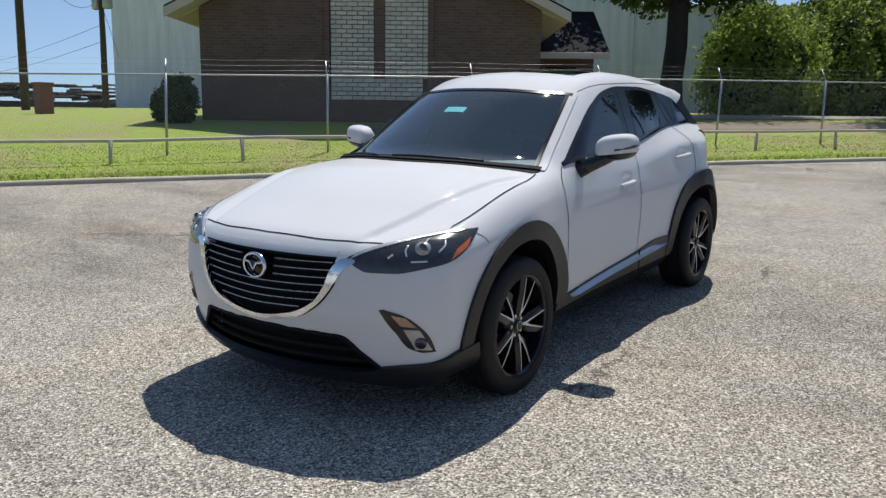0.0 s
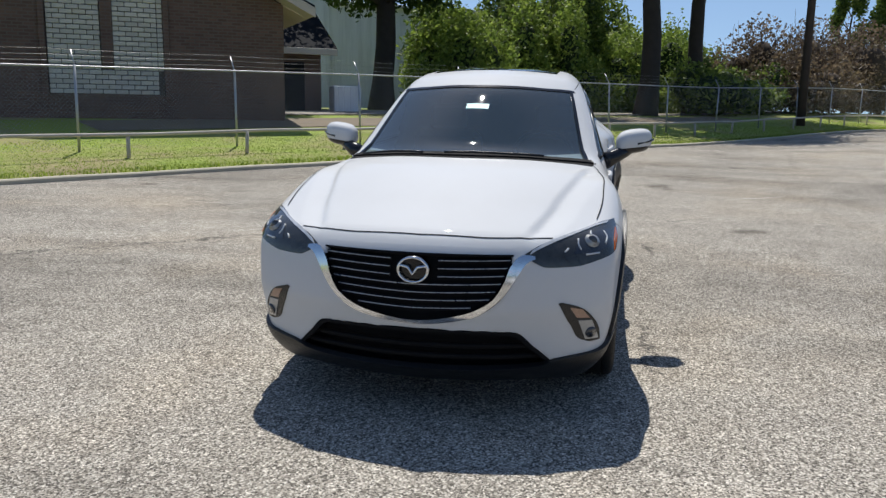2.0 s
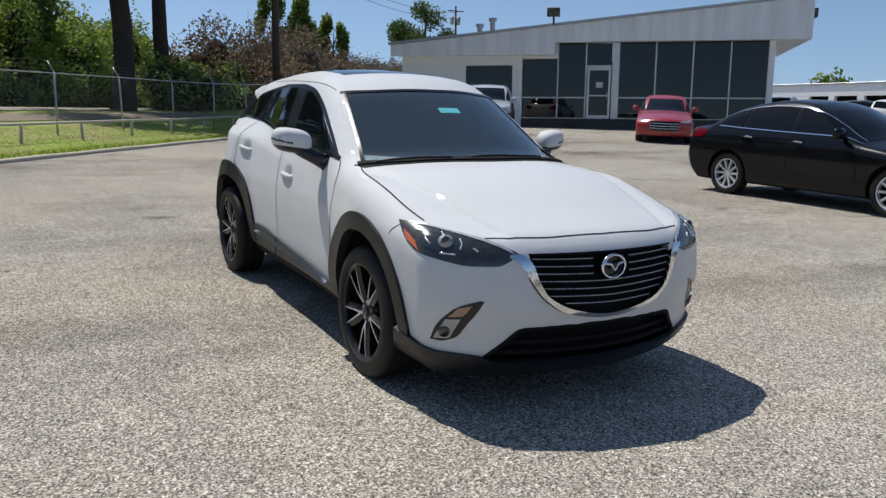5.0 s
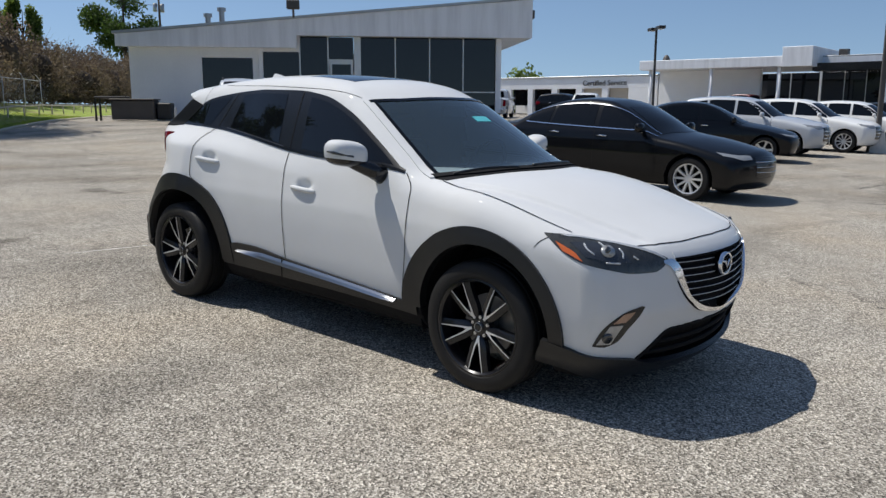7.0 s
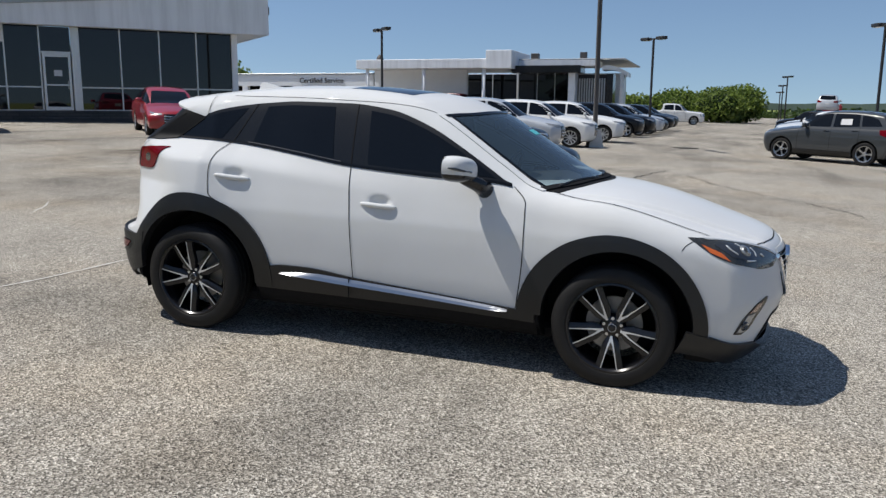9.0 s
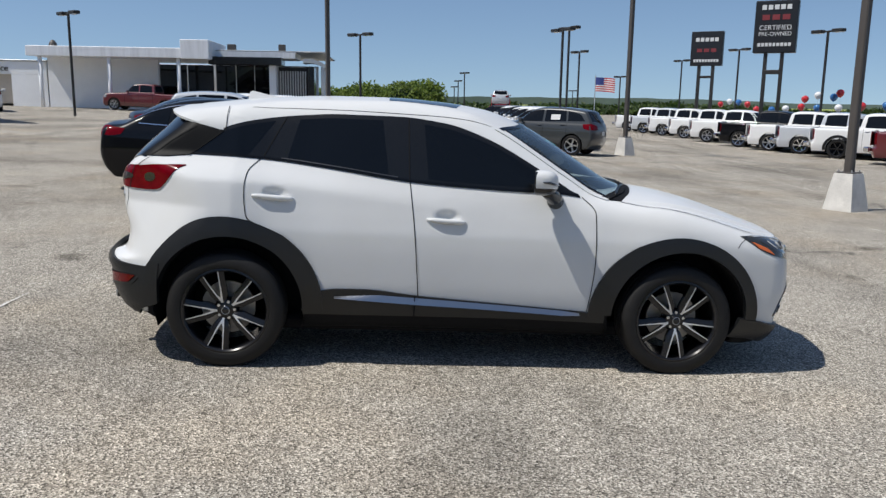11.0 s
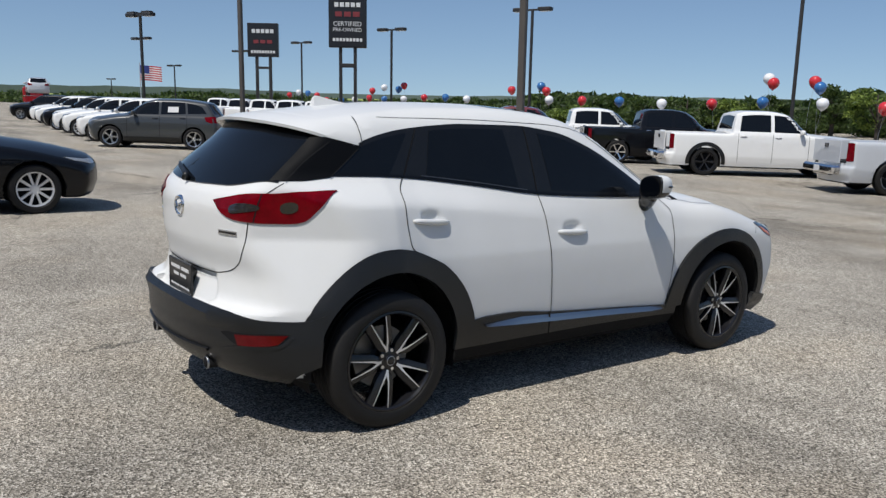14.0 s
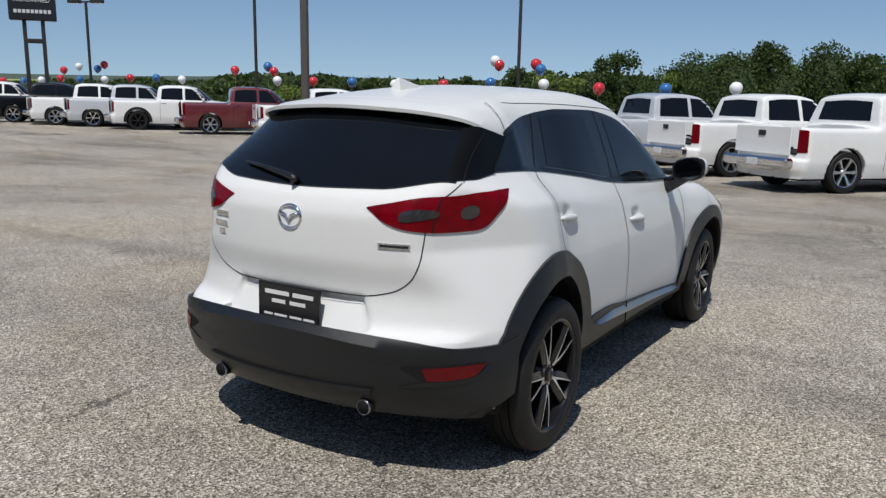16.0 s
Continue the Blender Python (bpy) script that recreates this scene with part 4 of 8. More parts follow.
        skin("window_chrome", smooth_body, [(flank(a, b), a, b) for a, b in zip(yy, BELT(yy) + 0.009)], [(flank(a, b), a, b) for a, b in zip(yy, BELT(yy) + 0.014)], PIPE, car, 0.007, 30, 3, "thin grey window strip", mir)
    # lower bumpers
    lip_t = [(-0.845, -1.66, 0.345), (-0.80, -1.80, 0.325), (-0.70, -1.90, 0.303), (-0.57, -1.98, 0.284), (-0.50, -2.02, 0.258), (-0.3, -2.06, 0.252), (0, -2.085, 0.252), (0.3, -2.06, 0.252), (0.50, -2.02, 0.258), (0.57, -1.98, 0.284), (0.70, -1.90, 0.303), (0.80, -1.80, 0.325), (0.845, -1.66, 0.345)]
    lip_b = [(x, y + 0.05, 0.168) for x, y, z in lip_t]
    skin("front_lip", smooth_body, lip_b, lip_t, CLADDING, car, 0.020, 70, 8, "black plastic front lip")
    rb_t = [(-0.84, 1.66, 0.585), (-0.82, 1.75, 0.565), (-0.72, 1.87, 0.562), (-0.375, 2.0, 0.568), (0, 2.03, 0.572), (0.375, 2.0, 0.568), (0.72, 1.87, 0.562), (0.82, 1.75, 0.565), (0.84, 1.66, 0.585)]
    rb_b = [(-0.80, 1.66, 0.36), (-0.76, 1.72, 0.335), (-0.66, 1.80, 0.315), (-0.36, 1.93, 0.318), (0, 1.95, 0.318), (0.36, 1.93, 0.318), (0.66, 1.80, 0.315), (0.76, 1.72, 0.335), (0.80, 1.66, 0.36)]
    skin("lower_rear_bumper", smooth_body, rb_b, rb_t, CLADDING, car, 0.020, 80, 14, "black plastic lower rear bumper")
    ridge_l = [(x, 2.03 - 0.35 * x * x, 0.385 + 0.05 * x * x) for x in np.linspace(-0.40, 0.40, 13)]
    skin("bumper_ridge", smooth_body, ridge_l, [(x, y, z + 0.014) for x, y, z in ridge_l], CLADDING, car, 0.032, 40, 3, "ridge across the lower bumper")
    # grille
    def on_nose(x, z, out=0.0):
        return (x, float(nose_y(np.float64(x), np.float64(z))) - out, z)
    g = Geo()
    xs, zs = np.linspace(-0.41, 0.41, 25), np.linspace(0.445, 0.75, 10)
    g.add([on_nose(a, b, -0.046) for a in xs for b in zs], [(i * 10 + j, i * 10 + 10 + j, i * 10 + 11 + j, i * 10 + 1 + j) for i in range(24) for j in range(9)])
    grille = part("grille", g, GAP, car, "black slatted grille", smooth=True)
    for k in range(7):
        z = 0.508 + k * 0.0325
        half = 0.3
        for _ in range(6):
            half = float(np.interp(z + (0.055 - 0.005 * k) * half ** 1.3, [0.463, 0.492, 0.549, 0.62, 0.69, 0.737], [0.02, 0.19, 0.315, 0.362, 0.388, 0.40])) - 0.006
        for s0, s1 in (((-half, half),) if k < 4 else ((-half, -0.10), (0.10, half))):
            pts = [on_nose(a, z + (0.055 - 0.005 * k) * abs(a) ** 1.3, -0.012) for a in np.linspace(s0, s1, 16)]
            part("grille_slat", Geo().tube(pts, 0.0085, 6), GAP, grille, smooth=True)
            part("slat_edge", Geo().tube([(x, y - 0.008, zz + 0.003) for x, y, zz in pts], 0.0019, 5), SATIN, grille, "thin silver slat edge", smooth=True)
    ow = [(0.482, 0.716), (0.452, 0.702), (0.418, 0.655), (0.381, 0.594), (0.337, 0.542), (0.222, 0.477)]
    iw = [(0.480, 0.728), (0.436, 0.733), (0.388, 0.690), (0.362, 0.62), (0.315, 0.549), (0.19, 0.492)]
    wing = along([on_nose(-a, b) for a, b in ow] + [on_nose(0, 0.444)] + [on_nose(a, b) for a, b in ow[::-1]], 80)
    inn = along([on_nose(-a, b) for a, b in iw] + [on_nose(0, 0.463)] + [on_nose(a, b) for a, b in iw[::-1]], 80)
    skin("chrome_grille_wing", smooth_body, [tuple(p) for p in wing], [tuple(p) for p in inn], CHROME, car, 0.013, 90, 4, "chrome wing round the grille", depth=0.05)
    under = wing - np.array((0, 0, 0.006))
    skin("wing_gap", smooth_body, [tuple(p) for p in under[8:-8]], [tuple(p) for p in wing[8:-8]], GAP, car, 0.003, 90, 2, depth=0.03)
    xs = np.linspace(-0.40, 0.40, 30)
    skin("grille_upper_trim", smooth_body, [on_nose(a, 0.735) for a in xs], [on_nose(a, 0.768 - 0.03 * a * a) for a in xs], WHITE, car, 0.004, 60, 5, "pearl white panel above the grille", depth=0.03)
    skin("grille_edge", smooth_body, [on_nose(a, 0.730) for a in xs], [on_nose(a, 0.736) for a in xs], GAP, car, 0.006, 60, 2, "black upper grille edge", depth=0.03)
    badge = part("front_badge", Geo().lathe([(0.057, -0.012), (0.062, -0.016), (0.068, -0.012), (0.068, 0.03), (0.056, 0.03)], 48, "y", at=on_nose(0, 0.668, 0.0)), CHROME, car, "chrome oval emblem ring", smooth=True)
    b0 = on_nose(0, 0.668, 0.010)
    part("emblem_wing", Geo().tube([(-0.055, b0[1], b0[2] + 0.018), (-0.02, b0[1] - 0.003, b0[2] + 0.012), (0, b0[1] - 0.004, b0[2] - 0.018), (0.02, b0[1] - 0.003, b0[2] + 0.012), (0.055, b0[1], b0[2] + 0.018)], 0.007, 6), CHROME, badge, smooth=True)
    back = part("emblem_back", Geo().lathe([(0.001, 0.0), (0.058, 0.002)], 40, "y", at=on_nose(0, 0.668, -0.004)), GLOSS_BLACK, badge)
    for ob in (badge, back):
        flatten(ob, 0.668)
    g = Geo()
    xs, zs = np.linspace(-0.57, 0.57, 25), np.linspace(0.22, 0.425, 8)
    g.add([on_nose(a, b, -0.085) for a in xs for b in zs], [(i * 8 + j, i * 8 + 8 + j, i * 8 + 9 + j, i * 8 + 1 + j) for i in range(24) for j in range(7)])
    intake = part("lower_intake", g, GAP, car, "black lower air intake", smooth=True)
    for z, half in ((0.335, 0.45), (0.285, 0.51)):
        part("intake_bar", Geo().tube([on_nose(a, z + 0.03 * a * a, -0.03) for a in np.linspace(-half, half, 20)], 0.012, 6), GAP, intake, smooth=True)
    for s in (False, True):
        sg = -1 if s else 1
        frame_l = [(0.55, -2.0, 0.262), (0.47, -2.04, 0.335), (0.39, -2.07, 0.400), (0.2, -2.11, 0.406), (0, -2.115, 0.410)]
        frame_h = [(0.572, -1.99, 0.262), (0.488, -2.03, 0.343), (0.405, -2.065, 0.414), (0.2, -2.11, 0.418), (0, -2.12, 0.424)]
        skin("intake_rim", smooth_body, frame_l, frame_h, GAP, car, 0.004, 40, 3, "", s, depth=0.06)
        # headlamp
        low = [(0.435, -2.04, 0.716), (0.475, -2.03, 0.69), (0.52, -2.015, 0.675), (0.62, -1.97, 0.676), (0.70, -1.92, 0.69), (0.775, -1.84, 0.715), (0.815, -1.74, 0.765), (0.80, -1.63, 0.838)]
        high = [(0.435, -2.04, 0.724), (0.49, -2.0, 0.75), (0.545, -1.965, 0.775), (0.63, -1.88, 0.803), (0.70, -1.78, 0.823), (0.745, -1.71, 0.832), (0.775, -1.665, 0.838), (0.795, -1.625, 0.842)]
        lamp = skin("headlight", smooth_body, low, high, HEADLAMP, car, 0.003, 40, 10, "dark clear-lensed headlight", s)
        skin("lamp_trim", smooth_body, [(0.45, -2.035, 0.719), (0.53, -1.985, 0.756), (0.62, -1.905, 0.786), (0.755, -1.72, 0.821)], [(0.46, -2.02, 0.731), (0.54, -1.968, 0.771), (0.628, -1.882, 0.800), (0.765, -1.69, 0.832)], LAMP_BRIGHT, lamp, 0.007, 20, 3, "silver strip", s)
        skin("amber_reflector", smooth_body, [(0.783, -1.83, 0.726), (0.814, -1.735, 0.772)], [(0.788, -1.79, 0.764), (0.803, -1.69, 0.812)], AMBER, lamp, 0.0055, 10, 5, "amber side reflector", s)
        skin("lamp_reflector", smooth_body, [(0.62, -1.955, 0.715), (0.70, -1.905, 0.718), (0.765, -1.83, 0.740)], [(0.635, -1.92, 0.765), (0.70, -1.84, 0.785), (0.765, -1.745, 0.795)], LAMP_DARK, lamp, 0.0055, 12, 5, "dark lamp reflector", s)
        for bar in ([(0.690, -1.84, 0.790), (0.690, -1.865, 0.770)], [(0.640, -1.91, 0.768), (0.638, -1.925, 0.748), (0.648, -1.93, 0.728)], [(0.738, -1.80, 0.786), (0.745, -1.82, 0.765), (0.735, -1.85, 0.742)],
                    [(0.665, -1.925, 0.711), (0.715, -1.89, 0.716)], [(0.600, -1.955, 0.735), (0.585, -1.968, 0.722)]):
            bp, bn = settle(smooth_body, along(bar, 8))
            bp = (bp + bn * 0.005) * np.array((-1 if s else 1, 1, 1))
            part("light_bar", Geo().tube(bp, 0.0042, 6), LAMP_BRIGHT, lamp, "bright curved reflector bar", smooth=True)
        for (px, py, pz, r) in ((0.688, -1.88, 0.750, 0.032),):
            p, nr = settle(smooth_body, [(px, py, pz)])
            d = Vector(nr[0])
            c0 = Vector(p[0])
            if s:
                d.x, c0.x = -d.x, -c0.x
            part("lamp_bowl", Geo().tube([c0 + d * 0.003, c0 + d * 0.010, c0 + d * 0.0105, c0 + d * 0.006], [r, r, r * 0.8, r * 0.72], 24, False), LAMP_CLEAR, lamp, "chrome lamp bowl", smooth=True)
            part("projector_lens", Geo().ball(c0 + d * 0.004, (r * 0.7, r * 0.35, r * 0.7)), LAMP_DARK, lamp, smooth=True)
        # fog lamp
        flow = [(0.572, -2.015, 0.533), (0.62, -1.965, 0.44), (0.655, -1.935, 0.375), (0.70, -1.905, 0.352)]
        fhigh = [(0.588, -2.01, 0.537), (0.675, -1.955, 0.505), (0.735, -1.90, 0.42), (0.745, -1.875, 0.356)]
        fog = skin("fog_lamp", smooth_body, flow, fhigh, GLOSS_BLACK, car, 0.003, 24, 6, "fog lamp in a black surround", s)
        skin("marker", smooth_body, [(0.615, -1.99, 0.517), (0.645, -1.965, 0.475)], [(0.665, -1.96, 0.508), (0.70, -1.935, 0.468)], MARKER, fog, 0.006, 8, 5, "clear marker", s)
        skin("fog_lens", smooth_body, [(0.648, -1.955, 0.462), (0.685, -1.925, 0.366)], [(0.71, -1.93, 0.455), (0.735, -1.885, 0.366)], LAMP_CLEAR, fog, 0.006, 8, 5, "silver fog lens", s)
        if not s:
            ring = [(0.445 + 0.033 * math.cos(a), -2.07, 0.508 + 0.033 * math.sin(a)) for a in np.linspace(0, 2 * math.pi, 25)]
            part("tow_cover_gap", seam(smooth_body, ring, 0.003, mirror=False), PALE_PRINT, car)
        p, nr = settle(smooth_body, [(0.70, -1.91, 0.40)])
        c0, d = Vector(p[0]), Vector(nr[0])
        if s:
            c0.x, d.x = -c0.x, -d.x
        part("fog_bulb", Geo().tube([c0 + d * 0.004, c0 + d * 0.012, c0 + d * 0.012], [0.026, 0.024, 0.014], 20), LAMP_DARK, fog, smooth=True)
        # tail lamp
        tlow = [(0.335, 1.955, 1.046), (0.40, 1.93, 1.003), (0.48, 1.882, 0.976), (0.57, 1.83, 0.968), (0.640, 1.72, 0.970), (0.668, 1.68, 0.980), (0.685, 1.61, 1.040), (0.695, 1.535, 1.112)]
        thigh = [(0.335, 1.955, 1.050), (0.40, 1.925, 1.062), (0.47, 1.895, 1.076), (0.57, 1.82, 1.096), (0.64, 1.73, 1.108), (0.68, 1.65, 1.116), (0.69, 1.59, 1.120), (0.695, 1.53, 1.120)]
        tail = skin("tail_light", smooth_body, tlow, thigh, LAMP_RED, car, 0.006, 50, 10, "red tail light", s)
        for cx, cz, rx, rz, tilt in ((0.462, 1.022, 0.042, 0.013, 0.30), (0.612, 1.040, 0.034, 0.025, 0.12)):
            th = np.linspace(0, math.pi, 13)
            oval = [[(cx - rx * math.cos(a), 1.955 - 0.62 * (cx - rx * math.cos(a)) ** 2, cz - tilt * rx * math.cos(a) + k * rz * math.sin(a) ** 0.7) for a in th] for k in (-1, 1)]
            skin("reversing_lens", smooth_body, oval[0], oval[1], SMOKE_LENS, tail, 0.0084, 24, 7, "smoky clear lens", s)
        tail_gap = seam(smooth_body, [(0.545, 1.86, 0.970), (0.555, 1.85, 1.03), (0.570, 1.83, 1.096)], 0.006, 0.0075, 12, s)
        part("lens_gap", tail_gap, GAP, tail)
        skin("rear_reflector", smooth_body, [(0.59, 1.92, 0.447), (0.70, 1.855, 0.452), (0.735, 1.83, 0.460)], [(0.575, 1.928, 0.490), (0.70, 1.86, 0.497), (0.765, 1.80, 0.500)], REFLECTOR, car, 0.0262, 16, 5, "dark red rear reflector", s, depth=0.0)
        skin("reflector_sill", smooth_body, [(0.50, 1.95, 0.425), (0.60, 1.915, 0.430), (0.70, 1.86, 0.436), (0.75, 1.815, 0.450), (0.785, 1.78, 0.492)], [(0.50, 1.95, 0.429), (0.60, 1.915, 0.446), (0.70, 1.86, 0.451), (0.738, 1.825, 0.460), (0.770, 1.795, 0.494)], CLADDING, car, 0.0235, 24, 3, "raised sill under the reflector", s, depth=0.0)
        # no hollow is cut: a flat matt black sheet paints the recess's shade
        skin("reflector_recess", smooth_body, [(0.50, 1.95, 0.486), (0.585, 1.92, 0.447), (0.735, 1.83, 0.460)], [(0.50, 1.95, 0.492), (0.570, 1.928, 0.505), (0.772, 1.795, 0.505)], GAP, car, 0.0215, 16, 5, "", s, depth=0.0)
        # exhaust
        ex = Vector((0.372 * sg, 2.022, 0.310))
        pipe = part("exhaust_tip", Geo().tube([ex + Vector((0, -0.28, 0.004)), ex, ex + Vector((0, -0.002, 0)), ex + Vector((0, -0.25, 0))], [0.027, 0.029, 0.026, 0.024], 24, False), GAP, car, "sooty steel exhaust tip", smooth=True)
        part("tip_ring", Geo().lathe([(0.0265, -0.002), (0.028, 0.001), (0.030, -0.001), (0.030, -0.008)], 32, "y", at=ex), STRIP, pipe, "dull steel rolled rim", smooth=True)
        # mirror
        mc = np.array((0.888 * sg, -0.425, 1.106))
        ball = Geo().ball((0, 0, 0), 1.0, 28, 18)
        p = np.concatenate(ball.v)
        p = np.sign(p) * np.abs(p) ** 0.72
        p[:, 1] = np.where(p[:, 1] > 0, np.minimum(p[:, 1], 0.42), p[:, 1])
        p = p * np.array((0.102, 0.092, 0.070))
        p[:, 2] += p[:, 0] * sg * 0.12
        p[:, 1] += (p[:, 0] * sg) * 0.22
        shell_q = [f for f in ball.f if np.mean([p[i][2] - 0.12 * sg * p[i][0] for i in f]) > -0.034 and np.mean([p[i][1] - 0.22 * sg * p[i][0] for i in f]) < 0.028]
        mirror = part("door_mirror", Geo().add(p + mc, shell_q), WHITE, car, "white door mirror with black base", smooth=True)
        part("mirror_under", Geo().add(p * 0.985 + mc, ball.f), GLOSS_BLACK, mirror, smooth=True)
        part("mirror_glass", Geo().lathe([(0.001, 0.0), (0.060, 0.0)], 28, "y"), MIRROR_GLASS, mirror).matrix_basis = Matrix.Translation((mc[0], mc[1] + 0.043, mc[2] + 0.003)) @ Matrix.Rotation(0.2 * sg, 4, "Z") @ Matrix.Diagonal((1.4, 1, 0.98, 1))
        part("mirror_arm", Geo().tube([(0.72 * sg, -0.54, 0.99), (0.78 * sg, -0.52, 1.02), (0.84 * sg, -0.47, 1.05), (0.875 * sg, -0.44, 1.07)], [0.05, 0.042, 0.036, 0.032], 12), GLOSS_BLACK, mirror, "gloss black mirror arm", smooth=True)
        part("turn_signal", Geo().tube([(mc[0] + 0.02 * sg, mc[1] - 0.088, mc[2] - 0.01), (mc[0] + 0.07 * sg, mc[1] - 0.056, mc[2] + 0.0), (mc[0] + 0.103 * sg, mc[1] - 0.02, mc[2] + 0.010), (mc[0] + 0.112 * sg, mc[1] + 0.015, mc[2] + 0.013)], [0.006, 0.008, 0.008, 0.004], 8), LAMP_DARK, mirror, "dark turn signal strip", smooth=True)
        # door handles
        for hy, hz, dn in ((0.085, 0.872, "front_door"), (1.045, 0.975, "rear_door")):
            pts = along([(0.82, hy - 0.115, hz - 0.004), (0.82, hy, hz + 0.0), (0.82, hy + 0.105, hz + 0.008)], 12)
            p, nr = settle(smooth_body, pts)
            lift = np.array([0.001, 0.006, 0.010, 0.012, 0.013, 0.013, 0.013, 0.013, 0.012, 0.010, 0.006, 0.001])
            hpts = p + nr * lift[:, None]
            hpts[:, 0] *= sg
            rad = [0.007, 0.0115, 0.014, 0.015, 0.0152, 0.0152, 0.0152, 0.015, 0.0145, 0.0135, 0.0115, 0.007]
            part("door_handle", Geo().tube(hpts, rad, 10), WHITE, car, "white door handle", smooth=True)
        if s:
            blade = [(-0.60, -0.93, 1.062), (-0.40, -1.00, 1.072), (-0.22, -1.075, 1.068)]
        else:
            blade = [(-0.10, -1.085, 1.070), (0.18, -1.065, 1.076), (0.42, -1.00, 1.078)]
        bp, bn = settle(smooth_body, along(blade, 10))
        part("wiper", Geo().tube(bp + bn * 0.012, 0.008, 6), CLADDING, car, "black wiper arm", smooth=True)
        wheel("front_wheel", car, (0.718 * sg, -HUB_Y, AXLE_Z), sg, turn=0.25 if sg > 0 else 0.0)
        wheel("rear_wheel", car, (0.725 * sg, HUB_Y + 0.012, AXLE_Z), sg, turn=-0.26)
        for hy in (-HUB_Y, HUB_Y):
            aa = np.linspace(-0.3, math.pi + 0.3, 30)
            vs = [(x * sg, hy + 0.416 * math.cos(a), HUB_Z + 0.416 * math.sin(a)) for x in (0.50, 0.755) for a in aa]
            part("arch_liner", Geo().add(vs, [(i, i + 1, 31 + i, 30 + i) for i in range(29)]).box((0.52 * sg, hy, 0.45), (0.02, 0.80, 0.55)), GAP, car)
    # cowl, plate, badges, rear wiper
    skin("cowl_panel", smooth_body, [(-0.67, -0.945, 1.02), (-0.4, -1.07, 1.04), (0, -1.155, 1.045), (0.4, -1.07, 1.04), (0.67, -0.945, 1.02)], [(-0.69, -0.875, 1.05), (-0.42, -1.02, 1.05), (0, -1.11, 1.05), (0.42, -1.02, 1.05), (0.69, -0.875, 1.05)], GAP, car, 0.002, 40, 4, "black cowl panel")
    part("rear_wiper", Geo().tube([(0.0, 1.972, 1.125), (0.02, 1.965, 1.142), (0.20, 1.93, 1.168), (0.34, 1.885, 1.178)], [0.022, 0.014, 0.010, 0.006], 8), CLADDING, car, "black rear wiper", smooth=True)
    plate = part("dealer_plate", Geo().box((0.008, 2.002, 0.645), (0.300, 0.008, 0.142), 0.004), PLATE_BLACK, car, "black dealer plate with pale lettering bars")
    for z, x, w, h in ((0.684, -0.075, 0.105, 0.017), (0.684, 0.058, 0.125, 0.017), (0.650, -0.048, 0.080, 0.015), (0.650, 0.050, 0.070, 0.015), (0.594, -0.105, 0.055, 0.009), (0.594, -0.038, 0.060, 0.009), (0.594, 0.040, 0.065, 0.009), (0.594, 0.104, 0.045, 0.009)):
        part("print_bar", Geo().box((x + 0.008, 2.0068, z), (w, 0.002, h), 0.0005), PALE_PRINT, plate)
    part("plate_frame", Geo().box((0.008, 2.001, 0.719), (0.312, 0.012, 0.008), 0.002).box((0.008, 2.001, 0.571), (0.312, 0.012, 0.008), 0.002).box((-0.145, 2.001, 0.645), (0.008, 0.012, 0.15), 0.002).box((0.161, 2.001, 0.645), (0.008, 0.012, 0.15), 0.002).box((0.008, 1.975, 0.645), (0.20, 0.045, 0.10), 0.01), GLOSS_BLACK, plate)
    rb = part("rear_badge", Geo().lathe([(0.047, 2.003), (0.055, 2.012), (0.062, 2.003), (0.062, 1.98)], 44, "y", at=(0, 0, 0.992)), CHROME, car, "chrome oval emblem ring", smooth=True)
    flatten(rb, 0.992)
    part("emblem_wing", Geo().tube([(-0.05, 2.006, 1.008), (-0.016, 2.011, 1.0), (0, 2.012, 0.978), (0.016, 2.011, 1.0), (0.05, 2.006, 1.008)], 0.006, 6), CHROME, rb, smooth=True)
    skin("name_badge", smooth_body, [(-0.385, 1.955, 0.905), (-0.50, 1.92, 0.905)], [(-0.385, 1.955, 0.927), (-0.50, 1.92, 0.927)], SATIN, car, 0.004, 6, 3, "small silver badge bar")
    skin("badge_print", smooth_body, [(-0.392, 1.955, 0.912), (-0.493, 1.92, 0.912)], [(-0.392, 1.955, 0.921), (-0.493, 1.92, 0.921)], GLOSS_BLACK, car, 0.0055, 6, 3, "dark print bar")
    for z, a, b in ((0.965, 0.36, 0.45), (0.925, 0.37, 0.46), (0.892, 0.39, 0.43)):
        skin("model_badge", smooth_body, [(a, 1.95, z - 0.011), (b, 1.92, z - 0.011)], [(a, 1.95, z + 0.011), (b, 1.92, z + 0.011)], CHROME, car, 0.004, 6, 3, "small chrome badge bar")
    part("underside", Geo().box((0, -0.12, 0.22), (1.3, 3.4, 0.08), 0.02), GAP, car)
    return car


CAR_AT = Matrix.Translation((-0.017, 0, 0)) @ Matrix.Rotation(radians(-0.25), 4, "Z") @ Matrix.Rotation(radians(0.40), 4, "Y") @ Matrix.Rotation(radians(1.684), 4, "X")
build_crossover(CAR_AT)


